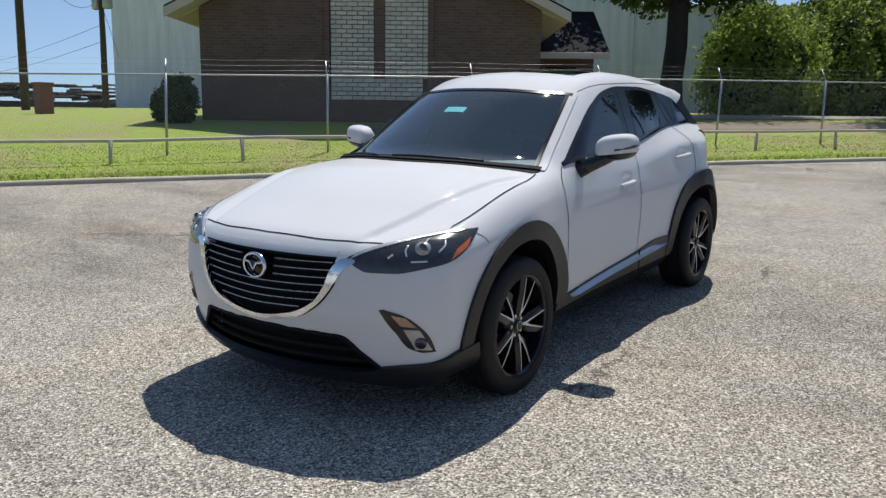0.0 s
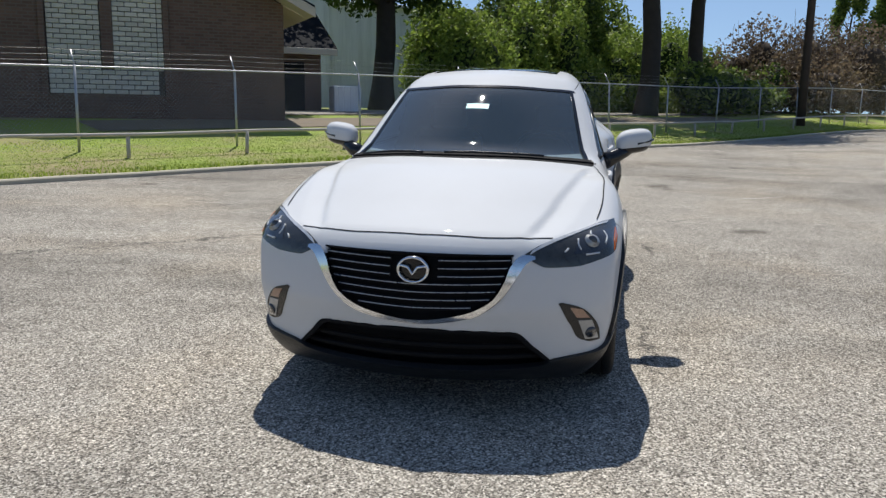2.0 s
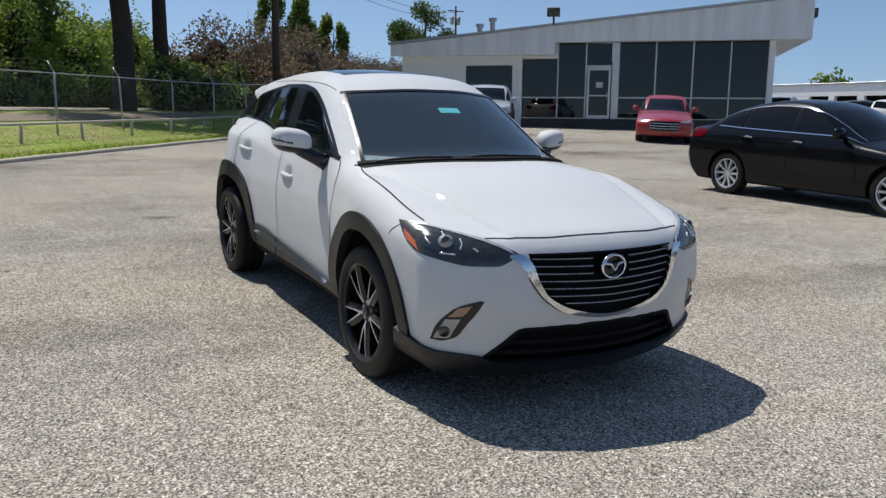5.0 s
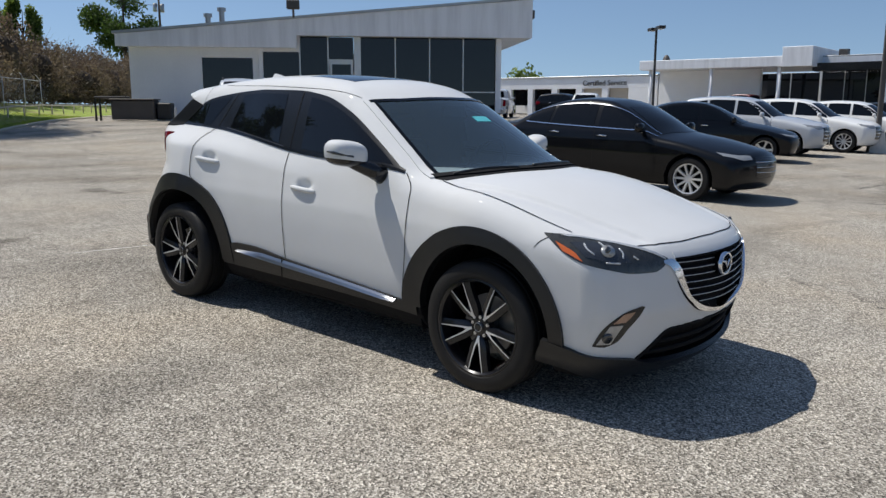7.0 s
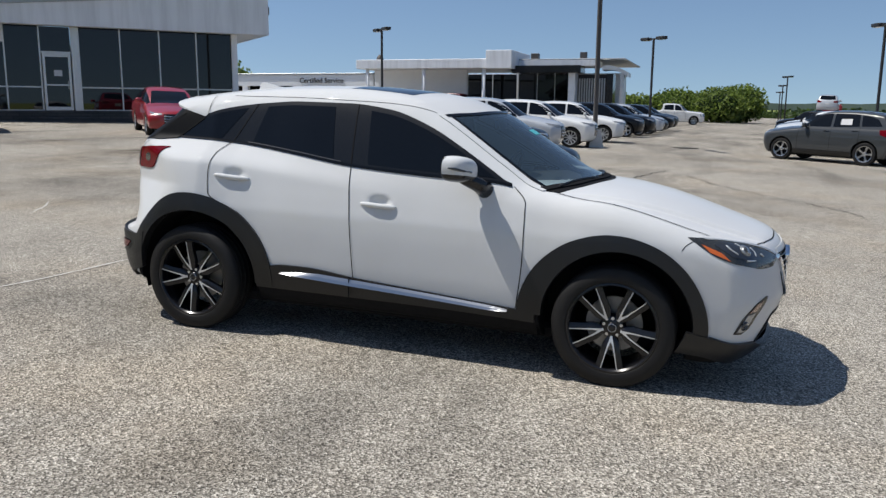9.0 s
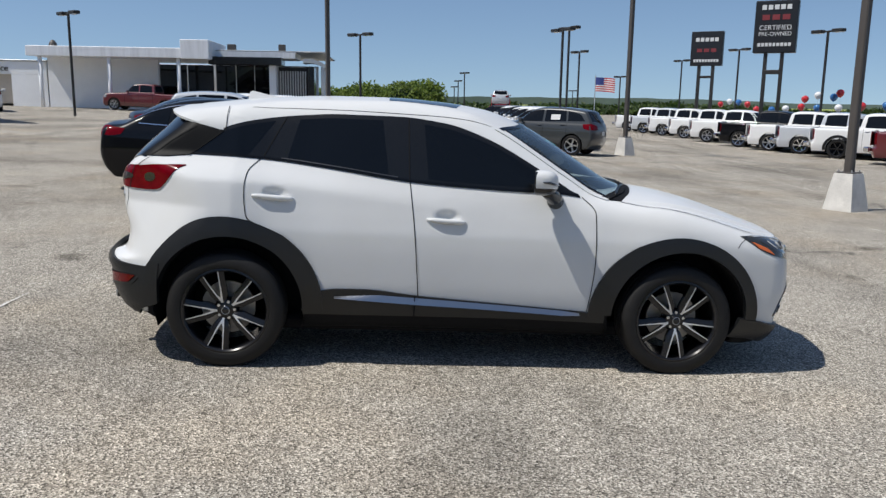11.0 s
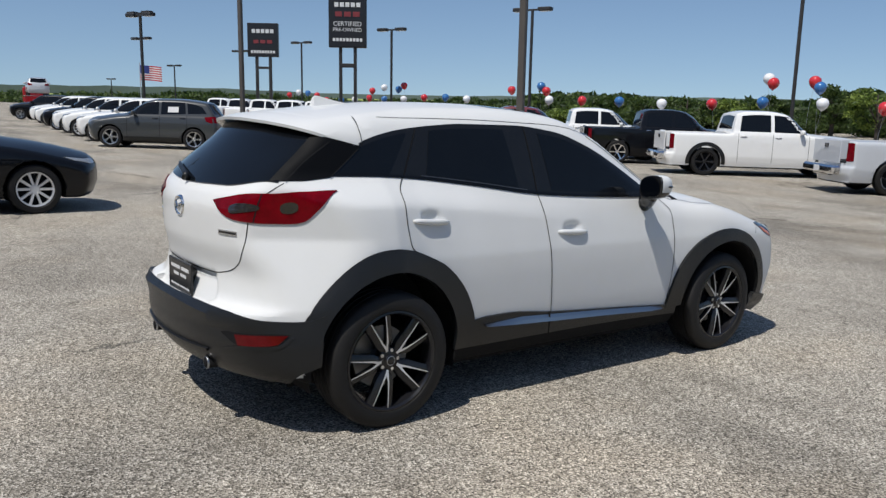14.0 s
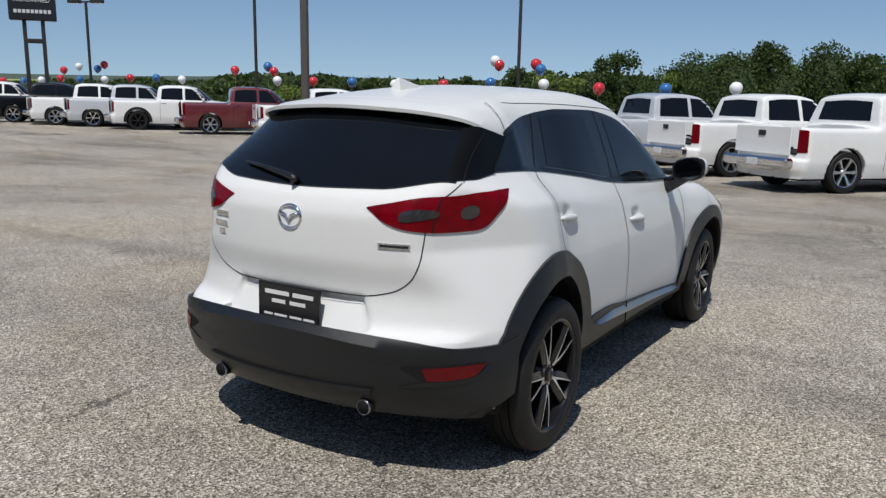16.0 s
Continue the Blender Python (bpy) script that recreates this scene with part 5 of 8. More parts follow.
# ---- more materials for the setting ----
def brick_material(name, a, b, mortar, width, height, joint=0.012, axes="xz", bump=0.6):
    m, nt, p = material(name)
    vec = coords(nt)
    sep = nt.nodes.new("ShaderNodeSeparateXYZ")
    com = nt.nodes.new("ShaderNodeCombineXYZ")
    nt.links.new(vec, sep.inputs[0])
    add = nt.nodes.new("ShaderNodeMath")
    nt.links.new(sep.outputs[0], add.inputs[0])
    nt.links.new(sep.outputs[1], add.inputs[1])
    nt.links.new(add.outputs[0], com.inputs[0])
    nt.links.new(sep.outputs[2], com.inputs[1])
    br = node(nt, "ShaderNodeTexBrick", Color1=(*a, 1), Color2=(*b, 1), Mortar=(*mortar, 1), Scale=1.0)
    br.inputs["Mortar Size"].default_value = joint
    br.inputs["Brick Width"].default_value, br.inputs["Row Height"].default_value = width, height
    nt.links.new(com.outputs[0], br.inputs["Vector"])
    col = mix(nt, "MULTIPLY", 0.6, br.outputs["Color"], ramp(nt, noisy(nt, vec, 1.2, 5.0), (0.3, (0.6, 0.6, 0.6)), (0.7, (1, 1, 1))))
    nt.links.new(col, p.inputs["Base Color"])
    p.inputs["Roughness"].default_value = 0.85
    bumped(nt, p, br.outputs["Fac"], -bump, 0.01)
    return m


def ribbed_material(name, color, pitch=0.3, depth=0.6, rough=0.5, stain=0.15):
    """Upright-ribbed or panelled sheet siding."""
    m, nt, p = material(name)
    vec = coords(nt)
    wave = node(nt, "ShaderNodeTexWave", Scale=1.0 / pitch / 6.283 * 6.283 / 2.0, Distortion=0.0)
    wave.wave_type, wave.bands_direction, wave.wave_profile = "BANDS", "X", "SIN"
    nt.links.new(vec, wave.inputs["Vector"])
    strk = nt.nodes.new("ShaderNodeMapping")
    strk.inputs["Scale"].default_value = (3.0, 3.0, 0.25)
    nt.links.new(vec, strk.inputs["Vector"])
    col = mix(nt, "MIX", ramp(nt, noisy(nt, strk.outputs[0], 1.0, 5.0), (0.35, (1, 1, 1)), (0.6, (0, 0, 0))), color, [c * (1 - stain) for c in color])
    nt.links.new(col, p.inputs["Base Color"])
    p.inputs["Roughness"].default_value = rough
    bumped(nt, p, ramp(nt, wave.outputs["Fac"], (0.0, (0, 0, 0)), (0.12, (1, 1, 1))), depth, 0.02)
    return m


BROWN_BRICK = brick_material("brown_brick", (0.185, 0.108, 0.080), (0.125, 0.072, 0.055), (0.16, 0.125, 0.105), 0.22, 0.075)
RED_BRICK = brick_material("red_brick", (0.30, 0.075, 0.042), (0.22, 0.055, 0.034), (0.22, 0.18, 0.15), 0.22, 0.075)
PALE_BRICK = plain("pale_glazed_brick", (0.62, 0.58, 0.50), 0.6, vary=0.14, scale=5, bump=0.4, bscale=80, rand=0.22)
MORTAR = plain("dark_mortar", (0.13, 0.115, 0.10), 0.9, vary=0.2)
BEIGE_TRIM = plain("beige_painted_trim", (0.52, 0.46, 0.38), 0.6, vary=0.12, scale=2)
SHINGLE = plain("dark_shingle", (0.018, 0.019, 0.022), 0.95, vary=0.35, scale=4, bump=0.8, bscale=30, spec=0.1)
METAL_WALL = ribbed_material("pale_metal_siding", (0.88, 0.87, 0.88), 0.3)
WHITE_WALL = plain("white_stucco", (0.86, 0.87, 0.88), 0.75, vary=0.08, scale=0.7, bump=0.3, bscale=40)
WHITE_PANEL = ribbed_material("white_fascia_panel", (0.82, 0.83, 0.85), 1.4, 0.15, 0.5, 0.14)
ALUMINIUM = plain("brushed_aluminium", (0.60, 0.60, 0.60), 0.4, 0.85, vary=0.08)
OFFICE_GLASS = tinted("office_glass", (0.006, 0.007, 0.008), 0.02, 1.5)
STONE_BASE = brick_material("dark_stone_base", (0.11, 0.10, 0.09), (0.075, 0.07, 0.065), (0.05, 0.048, 0.045), 0.45, 0.12)
CONCRETE = plain("worn_concrete", (0.46, 0.44, 0.40), 0.85, vary=0.2, scale=1.5, bump=0.5, bscale=60)
KERB_TOP = plain("kerb_concrete", (0.47, 0.43, 0.33), 0.85, vary=0.25, scale=1.2, bump=0.5, bscale=40)
GALV = plain("galvanised_steel", (0.42, 0.43, 0.44), 0.45, 0.7, vary=0.15, scale=3)
OLD_WOOD = plain("weathered_pole_wood", (0.075, 0.055, 0.042), 0.9, vary=0.3, scale=3, bump=0.6, bscale=25)
PALE_WOOD = plain("weathered_pale_rail", (0.52, 0.47, 0.40), 0.8, vary=0.25, scale=2, bump=0.4, bscale=40)
DARK_STEEL = plain("dark_bronze_steel", (0.035, 0.033, 0.032), 0.5, 0.3, vary=0.2, scale=2)
GREY_STEEL = plain("grey_brown_steel", (0.085, 0.075, 0.068), 0.55, 0.2, vary=0.2, scale=2)
GRAVEL = plain("pale_gravel_drive", (0.30, 0.27, 0.23), 0.95, vary=0.3, scale=0.8, bump=0.8, bscale=30)
EARTH = plain("bare_red_earth", (0.22, 0.175, 0.12), 0.95, vary=0.3, scale=0.7, bump=0.6, bscale=20)
BARK = plain("dark_bark", (0.050, 0.040, 0.032), 0.95, vary=0.35, scale=4, bump=1.0, bscale=18)
TWIG = plain("dry_twigs", (0.16, 0.105, 0.075), 0.95, vary=0.3, scale=2)
LEAF_MID = leaf_material("broad_leaves", (0.055, 0.10, 0.018), (0.33, 0.42, 0.085))
LEAF_DARK = leaf_material("oak_leaves", (0.030, 0.062, 0.012), (0.115, 0.18, 0.034))
LEAF_LIGHT = leaf_material("bright_bush_leaves", (0.16, 0.25, 0.040), (0.42, 0.52, 0.11))
LEAF_DRY = leaf_material("dry_bramble_leaves", (0.12, 0.085, 0.055), (0.27, 0.20, 0.13))
LEAF_FAR = leaf_material("far_leaves", (0.028, 0.054, 0.013), (0.115, 0.170, 0.038))
# dark core colours: the shade deep inside foliage, put into the colour
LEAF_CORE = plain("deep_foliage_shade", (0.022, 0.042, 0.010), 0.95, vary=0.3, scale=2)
DRY_CORE = plain("deep_bramble_shade", (0.075, 0.056, 0.040), 0.95, vary=0.3, scale=2)
BLADE = leaf_material("grass_blades", (0.22, 0.31, 0.034), (0.42, 0.51, 0.080))

# ---- kerb, drive, road ----
def strip(name, u0, u1, n0, n1, z_of, mat, label, category, step=1.0, cols=4):
    us, ns = np.arange(u0, u1 + step, step), np.linspace(n0, n1, cols)
    return sheet(name, us, ns, z_of, mat, label, category)


prof = [(-0.015, -0.05), (-0.01, 0.052), (0.010, 0.070), (0.105, 0.074), (0.12, 0.06), (0.12, -0.05)]
g = Geo()
us = np.arange(-40, 60, 1.0)
vs = []
for u in us:
    for n, z in prof:
        x, y = kerb_xy(u, n)
        vs.append((x, y, float(lot_z(*kerb_xy(u, 0))) + z + 0.006 * math.sin(u * 2.1)))
k = len(prof)
g.add(vs, [(i * k + j, i * k + j + 1, (i + 1) * k + j + 1, (i + 1) * k + j) for i in range(len(us) - 1) for j in range(k - 1)])
tagged(part("kerb", g, KERB_TOP), "worn concrete kerb along the grass bank", "kerb", kind="structure")
strip("drive", -6, 34, 7.5, 11.0, lambda X, Y, U, N: ground_z(X, Y) + 0.03, GRAVEL, "pale gravel drive behind the fence", "drive")
strip("earth_path", -6, 20, 4.6, 6.2, lambda X, Y, U, N: ground_z(X, Y) + 0.02, EARTH, "bare reddish earth strip behind the fence", "earth")
strip("road", -34, -24, 4, 60, lambda X, Y, U, N: ground_z(X, Y) + 0.03, GRAVEL, "pale road beyond the lawn", "road")

# grass blades on the bank
rng = np.random.default_rng(4)
def blades(count, u0, u1, n0, n1, h):
    u, n = rng.uniform(u0, u1, count), rng.uniform(n0, n1, count)
    x = KERB_AT[0] + u * KERB_DIR[0] + n * KERB_N[0]
    y = KERB_AT[1] + u * KERB_DIR[1] + n * KERB_N[1]
    base = np.stack([x, y, ground_z(x, y) - 0.01], 1)
    a = rng.uniform(0, 6.283, count)
    w = np.stack([np.cos(a), np.sin(a), 0 * a], 1) * rng.uniform(0.008, 0.02, count)[:, None]
    lean = np.stack([rng.normal(0, 0.02, count), rng.normal(0, 0.02, count), rng.uniform(0.4, 1.0, count) * h], 1)
    v = np.stack([base - w, base + w, base + lean], 1).reshape(-1, 3)
    return v, np.arange(count * 3).reshape(-1, 3)
v, f = blades(60000, -14, 26, 0.16, 3.6, 0.036)
tagged(new("grass", mesh_from("grass", v, f, BLADE, False)), "short green grass blades on the bank", "grass", kind="stuff")
v, f = blades(2600, -14, 26, 0.13, 0.24, 0.10)
tagged(new("grass_edge", mesh_from("grass_edge", v, f, BLADE, False)), "longer grass leaning over the kerb", "grass", kind="stuff")

# ---- pipe rail and chain-link fence ----
def on_bank(u, n, h=0.0):
    x, y = kerb_xy(u, n)
    return (float(x), float(y), float(ground_z(x, y)) + h)


rail = thing("barrier_rail", "weathered pale pipe rail on short posts along the grass", "rail", kind="structure")
part("rail_pipe", Geo().tube([on_bank(u, 1.4, 0.40 + 0.012 * math.sin(u * 1.3)) for u in np.arange(-26, 44, 2.2)], 0.030, 8), PALE_WOOD, rail, smooth=True)
post_mesh = Geo().tube([(0, 0, -0.1), (0, 0, 0.40)], 0.034, 8).mesh("rail_post", PALE_WOOD, True)
for i, u in enumerate(np.arange(-24.2, 42, 2.2)):
    o = new("rail_post", post_mesh)
    o.parent = rail
    o.matrix_basis = Matrix.Translation(on_bank(u, 1.4)) @ pose(0, 0, 0, 3 * math.sin(i * 3.7), 4 * math.sin(i * 2.3), 0)
fence = thing("chain_link_fence", "galvanised chain-link fence with barbed-wire arms", "fence", kind="structure")
FH = 1.46
post_mesh = Geo().tube([(0, 0, -0.1), (0, 0, FH + 0.03)], 0.024, 8).mesh("fence_post", GALV, True)
arm_mesh = Geo().tube([(0, 0, FH), (0.16 * KERB_N[0], 0.16 * KERB_N[1], FH + 0.28)], 0.014, 6).mesh("fence_arm", GALV, True)
fence_us = np.arange(-22.02, 31, 2.98)
for i, u in enumerate(fence_us):
    o = new("fence_post", post_mesh)
    o.parent = fence
    o.matrix_basis = Matrix.Translation(on_bank(u, 2.3)) @ pose(0, 0, 0, 1.5 * math.sin(i * 2.9), 1.5 * math.sin(i * 1.7), 0)
    a = new("fence_arm", arm_mesh)
    a.parent = fence
    a.matrix_basis = o.matrix_basis
part("top_rail", Geo().tube([on_bank(u, 2.3, FH) for u in fence_us], 0.016, 8), GALV, fence, smooth=True)
g = Geo()
for j in range(3):
    f0 = (j + 1) / 3
    g.tube([on_bank(u, 2.3 + 0.16 * f0, FH + 0.28 * f0 - 0.02 * (i % 2)) for i, u in enumerate(np.arange(-22.1, 30.5, 1.465))], 0.0015, 4)
tagged(part("barbed_wire", g, GALV, fence), kind="stuff")
g = Geo()
vs, fs = [], []
wire = 0.0010
for s in (-1, 1):
    for u in np.arange(-23.5, 29.0, 0.072):
        ua, ub = (u, u + s * (FH - 0.04))
        pa, pb = on_bank(ua, 2.3 + 0.006 * s, 0.03), on_bank(ub, 2.3 + 0.006 * s, FH)
        pa, pb = Vector(pa), Vector(pb)
        side = (pb - pa).cross(Vector((KERB_N[0], KERB_N[1], 0))).normalized() * wire
        b0 = len(vs)
        vs += [pa - side, pa + side, pb + side, pb - side]
        fs.append((b0, b0 + 1, b0 + 2, b0 + 3))
tagged(part("chain_link_mesh", g.add(vs, fs), GALV, fence, "woven wire mesh"), kind="stuff")

# ---- brick chapel behind the fence ----
CH_AT, CH_W = Vector((-14.36, 9.0, 0)), math.atan2(4.9, 7.06)
CH_Z = 1.02
CH_L, CH_D = 8.62, 13.0
chapel = thing("chapel", "brown brick building with a pale brick panel and gable roof", "building", Matrix.Translation((CH_AT.x, CH_AT.y, CH_Z)) @ Matrix.Rotation(CH_W, 4, "Z"), kind="structure")
EAVE, PITCH = 2.80, 0.50
peak = EAVE + CH_L / 2 * PITCH
S0, S1, P0, P1 = 3.29, 5.77, 4.42, 4.68
def gable_z(x):
    return EAVE + (CH_L / 2 - abs(x - CH_L / 2)) * PITCH
front_l = [(0, -0.5), (S0, -0.5), (S0, gable_z(S0)), (0, EAVE)]
front_r = [(S1, -0.5), (CH_L, -0.5), (CH_L, EAVE), (S1, gable_z(S1))]
part("front_wall", Geo().prism(front_l, 0, 0.3, "xz"), BROWN_BRICK, chapel)
part("front_wall", Geo().prism(front_r, 0, 0.3, "xz"), BROWN_BRICK, chapel)
part("front_wall", Geo().prism([(S0, -0.5), (S1, -0.5), (S1, 0.56), (S0, 0.56)], 0.0, 0.3, "xz"), BROWN_BRICK, chapel)
part("front_wall", Geo().prism([(S0, 4.0), (S1, 4.0), (S1, gable_z(S1)), (CH_L / 2, peak), (S0, gable_z(S0))], 0.0, 0.3, "xz"), BROWN_BRICK, chapel)
part("panel_backing", Geo().box(((S0 + S1) / 2, 0.17, 2.28), (S1 - S0, 0.2, 3.44), 0.0), MORTAR, chapel)
part("panel_pilaster", Geo().box(((P0 + P1) / 2, 0.06, 2.58), (P1 - P0, 0.2, 2.88), 0.01), BROWN_BRICK, chapel, "brown brick pilaster")
for x0 in (S0, S1):
    part("panel_edge", Geo().box((x0 + (-0.07 if x0 == S0 else 0.07), -0.03, 2.2), (0.13, 0.08, 3.5), 0.01), BROWN_BRICK, chapel)
part("side_wall", Geo().prism([(0.3, -0.5), (CH_D, -0.5), (CH_D, EAVE), (0.3, EAVE)], 0, 0.3, "yz"), BROWN_BRICK, chapel)
part("side_wall", Geo().prism([(0.3, -0.5), (CH_D, -0.5), (CH_D, EAVE), (0.3, EAVE)], CH_L - 0.3, CH_L, "yz"), BROWN_BRICK, chapel)
part("back_wall", Geo().prism([(0, -0.5), (CH_L, -0.5), (CH_L, EAVE), (CH_L / 2, peak), (0, EAVE)], CH_D, CH_D + 0.3, "xz"), BROWN_BRICK, chapel)
OV = 0.62
for s in (0, 1):
    xe, xp = (-OV, CH_L / 2) if s == 0 else (CH_L + OV, CH_L / 2)
    ze = EAVE - OV * PITCH
    part("roof", Geo().prism([(xe, ze + 0.10), (xp, peak + 0.10), (xp, peak + 0.26), (xe, ze + 0.26)], -0.75, CH_D + 0.9, "xz"), SHINGLE, chapel, "dark shingle roof slope")
    part("rake_board", Geo().prism([(xe, ze - 0.02), (xp, peak - 0.02), (xp, peak + 0.20), (xe, ze + 0.20)], -0.80, -0.75, "xz"), BEIGE_TRIM, chapel, "beige rake board")
    part("soffit", Geo().prism([(xe, ze + 0.02), (xp, peak + 0.02), (xp, peak + 0.09), (xe, ze + 0.09)], -0.745, 0.0, "xz"), BEIGE_TRIM, chapel, "beige soffit")
    part("eave_soffit", Geo().prism([(xe, ze + 0.02), (xe + (OV if s == 0 else -OV), EAVE - 0.02), (xe + (OV if s == 0 else -OV), EAVE + 0.06), (xe, ze + 0.09)], 0.0, CH_D, "xz"), BEIGE_TRIM, chapel)
annex = thing("annex", "low brown annex with a dark gable roof", "building", Matrix.Translation((CH_AT.x, CH_AT.y, CH_Z)) @ Matrix.Rotation(CH_W, 4, "Z"), kind="structure")
ax0, ax1, ay0, ay1 = CH_L + 0.02, CH_L + 2.3, 5.2, 10.5
part("annex_wall", Geo().box(((ax0 + ax1) / 2, (ay0 + ay1) / 2, 0.8), (ax1 - ax0, ay1 - ay0, 2.6), 0.02), BROWN_BRICK, annex)
part("annex_roof", Geo().prism([(ay0 - 0.5, 2.05), ((ay0 + ay1) / 2, 3.6), (ay1 + 0.5, 2.05), (ay1 + 0.5, 2.2), ((ay0 + ay1) / 2, 3.8), (ay0 - 0.5, 2.2)], ax0, ax1 + 0.4, "yz"), SHINGLE, annex, "dark shingle roof")
part("annex_fascia", Geo().box(((ax0 + ax1) / 2 + 0.2, ay0 - 0.5, 2.08), (ax1 - ax0 + 0.4, 0.06, 0.2), 0.01), BEIGE_TRIM, annex)
part("annex_door", Geo().box((ax0 + 1.25, ay0 - 0.02, 0.75), (0.95, 0.08, 2.0), 0.01), SHINGLE, annex, "dark door")
part("utility_box", Geo().box((ax1 + 0.7, ay0 - 0.3, 0.35), (0.9, 0.6, 1.4), 0.03), METAL_WALL, annex, "pale utility cabinet")

# ---- tall pale metal building behind the chapel ----
WB0, WB1 = Vector((-39.4, 22.9, 0)), Vector((-15.5, 40.5, 0))
wl = (WB1 - WB0).length
shed = thing("metal_building", "tall pale metal-sided building behind the chapel", "building", Matrix.Translation((WB0.x, WB0.y, 0.6)) @ Matrix.Rotation(math.atan2(WB1.y - WB0.y, WB1.x - WB0.x), 4, "Z"), kind="structure")
part("wall", Geo().box((wl / 2, 0.1, 5.2), (wl, 0.2, 11.4), 0.02), METAL_WALL, shed)
part("wall", Geo().box((0.1, 7.2, 5.2), (0.2, 14, 11.4), 0.02), METAL_WALL, shed)
part("wall", Geo().box((wl - 0.1, 7.2, 5.2), (0.2, 14, 11.4), 0.02), METAL_WALL, shed)
part("wall", Geo().box((wl / 2, 14.1, 5.2), (wl, 0.2, 11.4), 0.02), METAL_WALL, shed)
part("roof", Geo().box((wl / 2, 7.1, 11.0), (wl + 0.4, 14.6, 0.25), 0.03), METAL_WALL, shed, "pale metal roof")
part("low_wing", Geo().box((wl + 5.5, 5.0, 3.2), (11.0, 9.6, 7.4), 0.02), METAL_WALL, shed, "lower pale metal-sided wing")
part("wing_roof", Geo().box((wl + 5.6, 5.0, 7.0), (11.4, 10.2, 0.2), 0.03), METAL_WALL, shed)
part("corner_trim", Geo().box((wl - 4.6, -0.04, 5.2), (0.12, 0.08, 11.2), 0.02), BEIGE_TRIM, shed)
part("shed_door", Geo().box((3.0, -0.03, 1.0), (1.0, 0.08, 2.1), 0.02), METAL_WALL, shed, "pale steel door")
part("downpipe", Geo().tube([(wl - 9, -0.08, 0.2), (wl - 9, -0.08, 10.8)], 0.06, 8), ALUMINIUM, shed)
part("gas_meter", Geo().box((5.0, -0.2, 0.6), (0.5, 0.3, 0.7), 0.03), GREY_STEEL, shed)

# ---- glazed office with a rising fascia ----
OF_A = math.radians(-44)
office = thing("office_building", "low white office with tall dark windows and rising fascia", "building", Matrix.Translation((23.0, 22.0, 0.42)) @ Matrix.Rotation(OF_A, 4, "Z"), kind="structure")
OZ = 0.42
def slab(name, s0, s1, z0, z1, mat, y0=0.0, y1=0.25, bevel=0.01, label=""):
    return part(name, Geo().box(((s0 + s1) / 2, (y0 + y1) / 2, (z0 + z1) / 2 - OZ), (s1 - s0, y1 - y0, z1 - z0), bevel), mat, office, label)
slab("wall", -11.5, -8.4, 0.2, 4.0, WHITE_WALL)
slab("wall", -8.4, -6.2, 3.5, 4.0, WHITE_WALL)
slab("wall", -8.4, -6.2, 0.2, 1.1, WHITE_WALL)
slab("wall", -6.2, -5.92, 0.2, 4.0, WHITE_WALL)
slab("pilaster", -5.92, -5.74, 0.2, 4.0, WHITE_WALL, -0.12, 0.25)
slab("wall", -5.74, -4.12, 3.78, 4.5, WHITE_WALL)
slab("base_wall", -5.74, 5.0, 0.2, 1.12, STONE_BASE, -0.05, 0.3, 0.01, "dark stone base wall")
slab("entrance_step", -3.6, 5.0, 0.2, 0.62, STONE_BASE, -0.9, -0.06, 0.02, "dark stone ledge")
slab("door_step", -3.4, -1.2, 0.2, 0.85, STONE_BASE, -0.55, -0.06, 0.02)
slab("side_wall", -11.5, -11.25, 0.2, 4.2, WHITE_WALL, 0.26, 9.0)
slab("side_wall", 4.75, 5.0, 0.2, 4.3, WHITE_WALL, 0.26, 9.0)
slab("back_wall", -11.5, 5.0, 0.2, 4.3, WHITE_WALL, 9.01, 9.25)
slab("office_floor", -11.2, 4.7, 0.9, 1.1, CONCRETE, 0.31, 9.0)
part("fascia", Geo().prism([(x, z - OZ) for x, z in ((-11.9, 3.92), (-4.2, 3.92), (-4.2, 5.16), (-11.9, 4.42))], -0.55, -0.40, "xz"), WHITE_PANEL, office, "white panelled fascia")
part("fascia", Geo().prism([(x, z - OZ) for x, z in ((-4.2, 4.46), (6.3, 4.46), (6.3, 6.15), (-4.2, 5.16))], -0.55, -0.40, "xz"), WHITE_PANEL, office, "white panelled fascia")
part("fascia", Geo().prism([(-0.40, 4.46 - OZ), (9.8, 4.46 - OZ), (9.8, 6.15 - OZ), (-0.40, 6.15 - OZ)], 6.15, 6.3, "yz"), WHITE_PANEL, office, "white panelled fascia")
part("soffit", Geo().box((1.05, 0.0, 4.50 - OZ), (10.2, 0.8, 0.05), 0.005).box((5.6, 4.7, 4.50 - OZ), (1.1, 8.6, 0.05), 0.005).box((-8.0, -0.2, 3.95 - OZ), (7.4, 0.4, 0.05), 0.005), WHITE_WALL, office)
part("roof", Geo().prism([(x, z - OZ) for x, z in ((-12.0, 4.43), (6.4, 6.17), (6.4, 6.28), (-12.0, 4.54))], -0.62, 9.9, "xz"), GALV, office, "pale metal roof edge")
def glass(s0, s1, z0, z1):
    return slab("window_pane", s0, s1, z0, z1, OFFICE_GLASS, 0.10, 0.115, 0.0, "dark reflecting window pane")
def bar(s0, s1, z0, z1):
    return slab("window_bar", s0, s1, z0, z1, ALUMINIUM, 0.05, 0.16, 0.006)
glass(-8.4, -6.2, 1.1, 3.5)
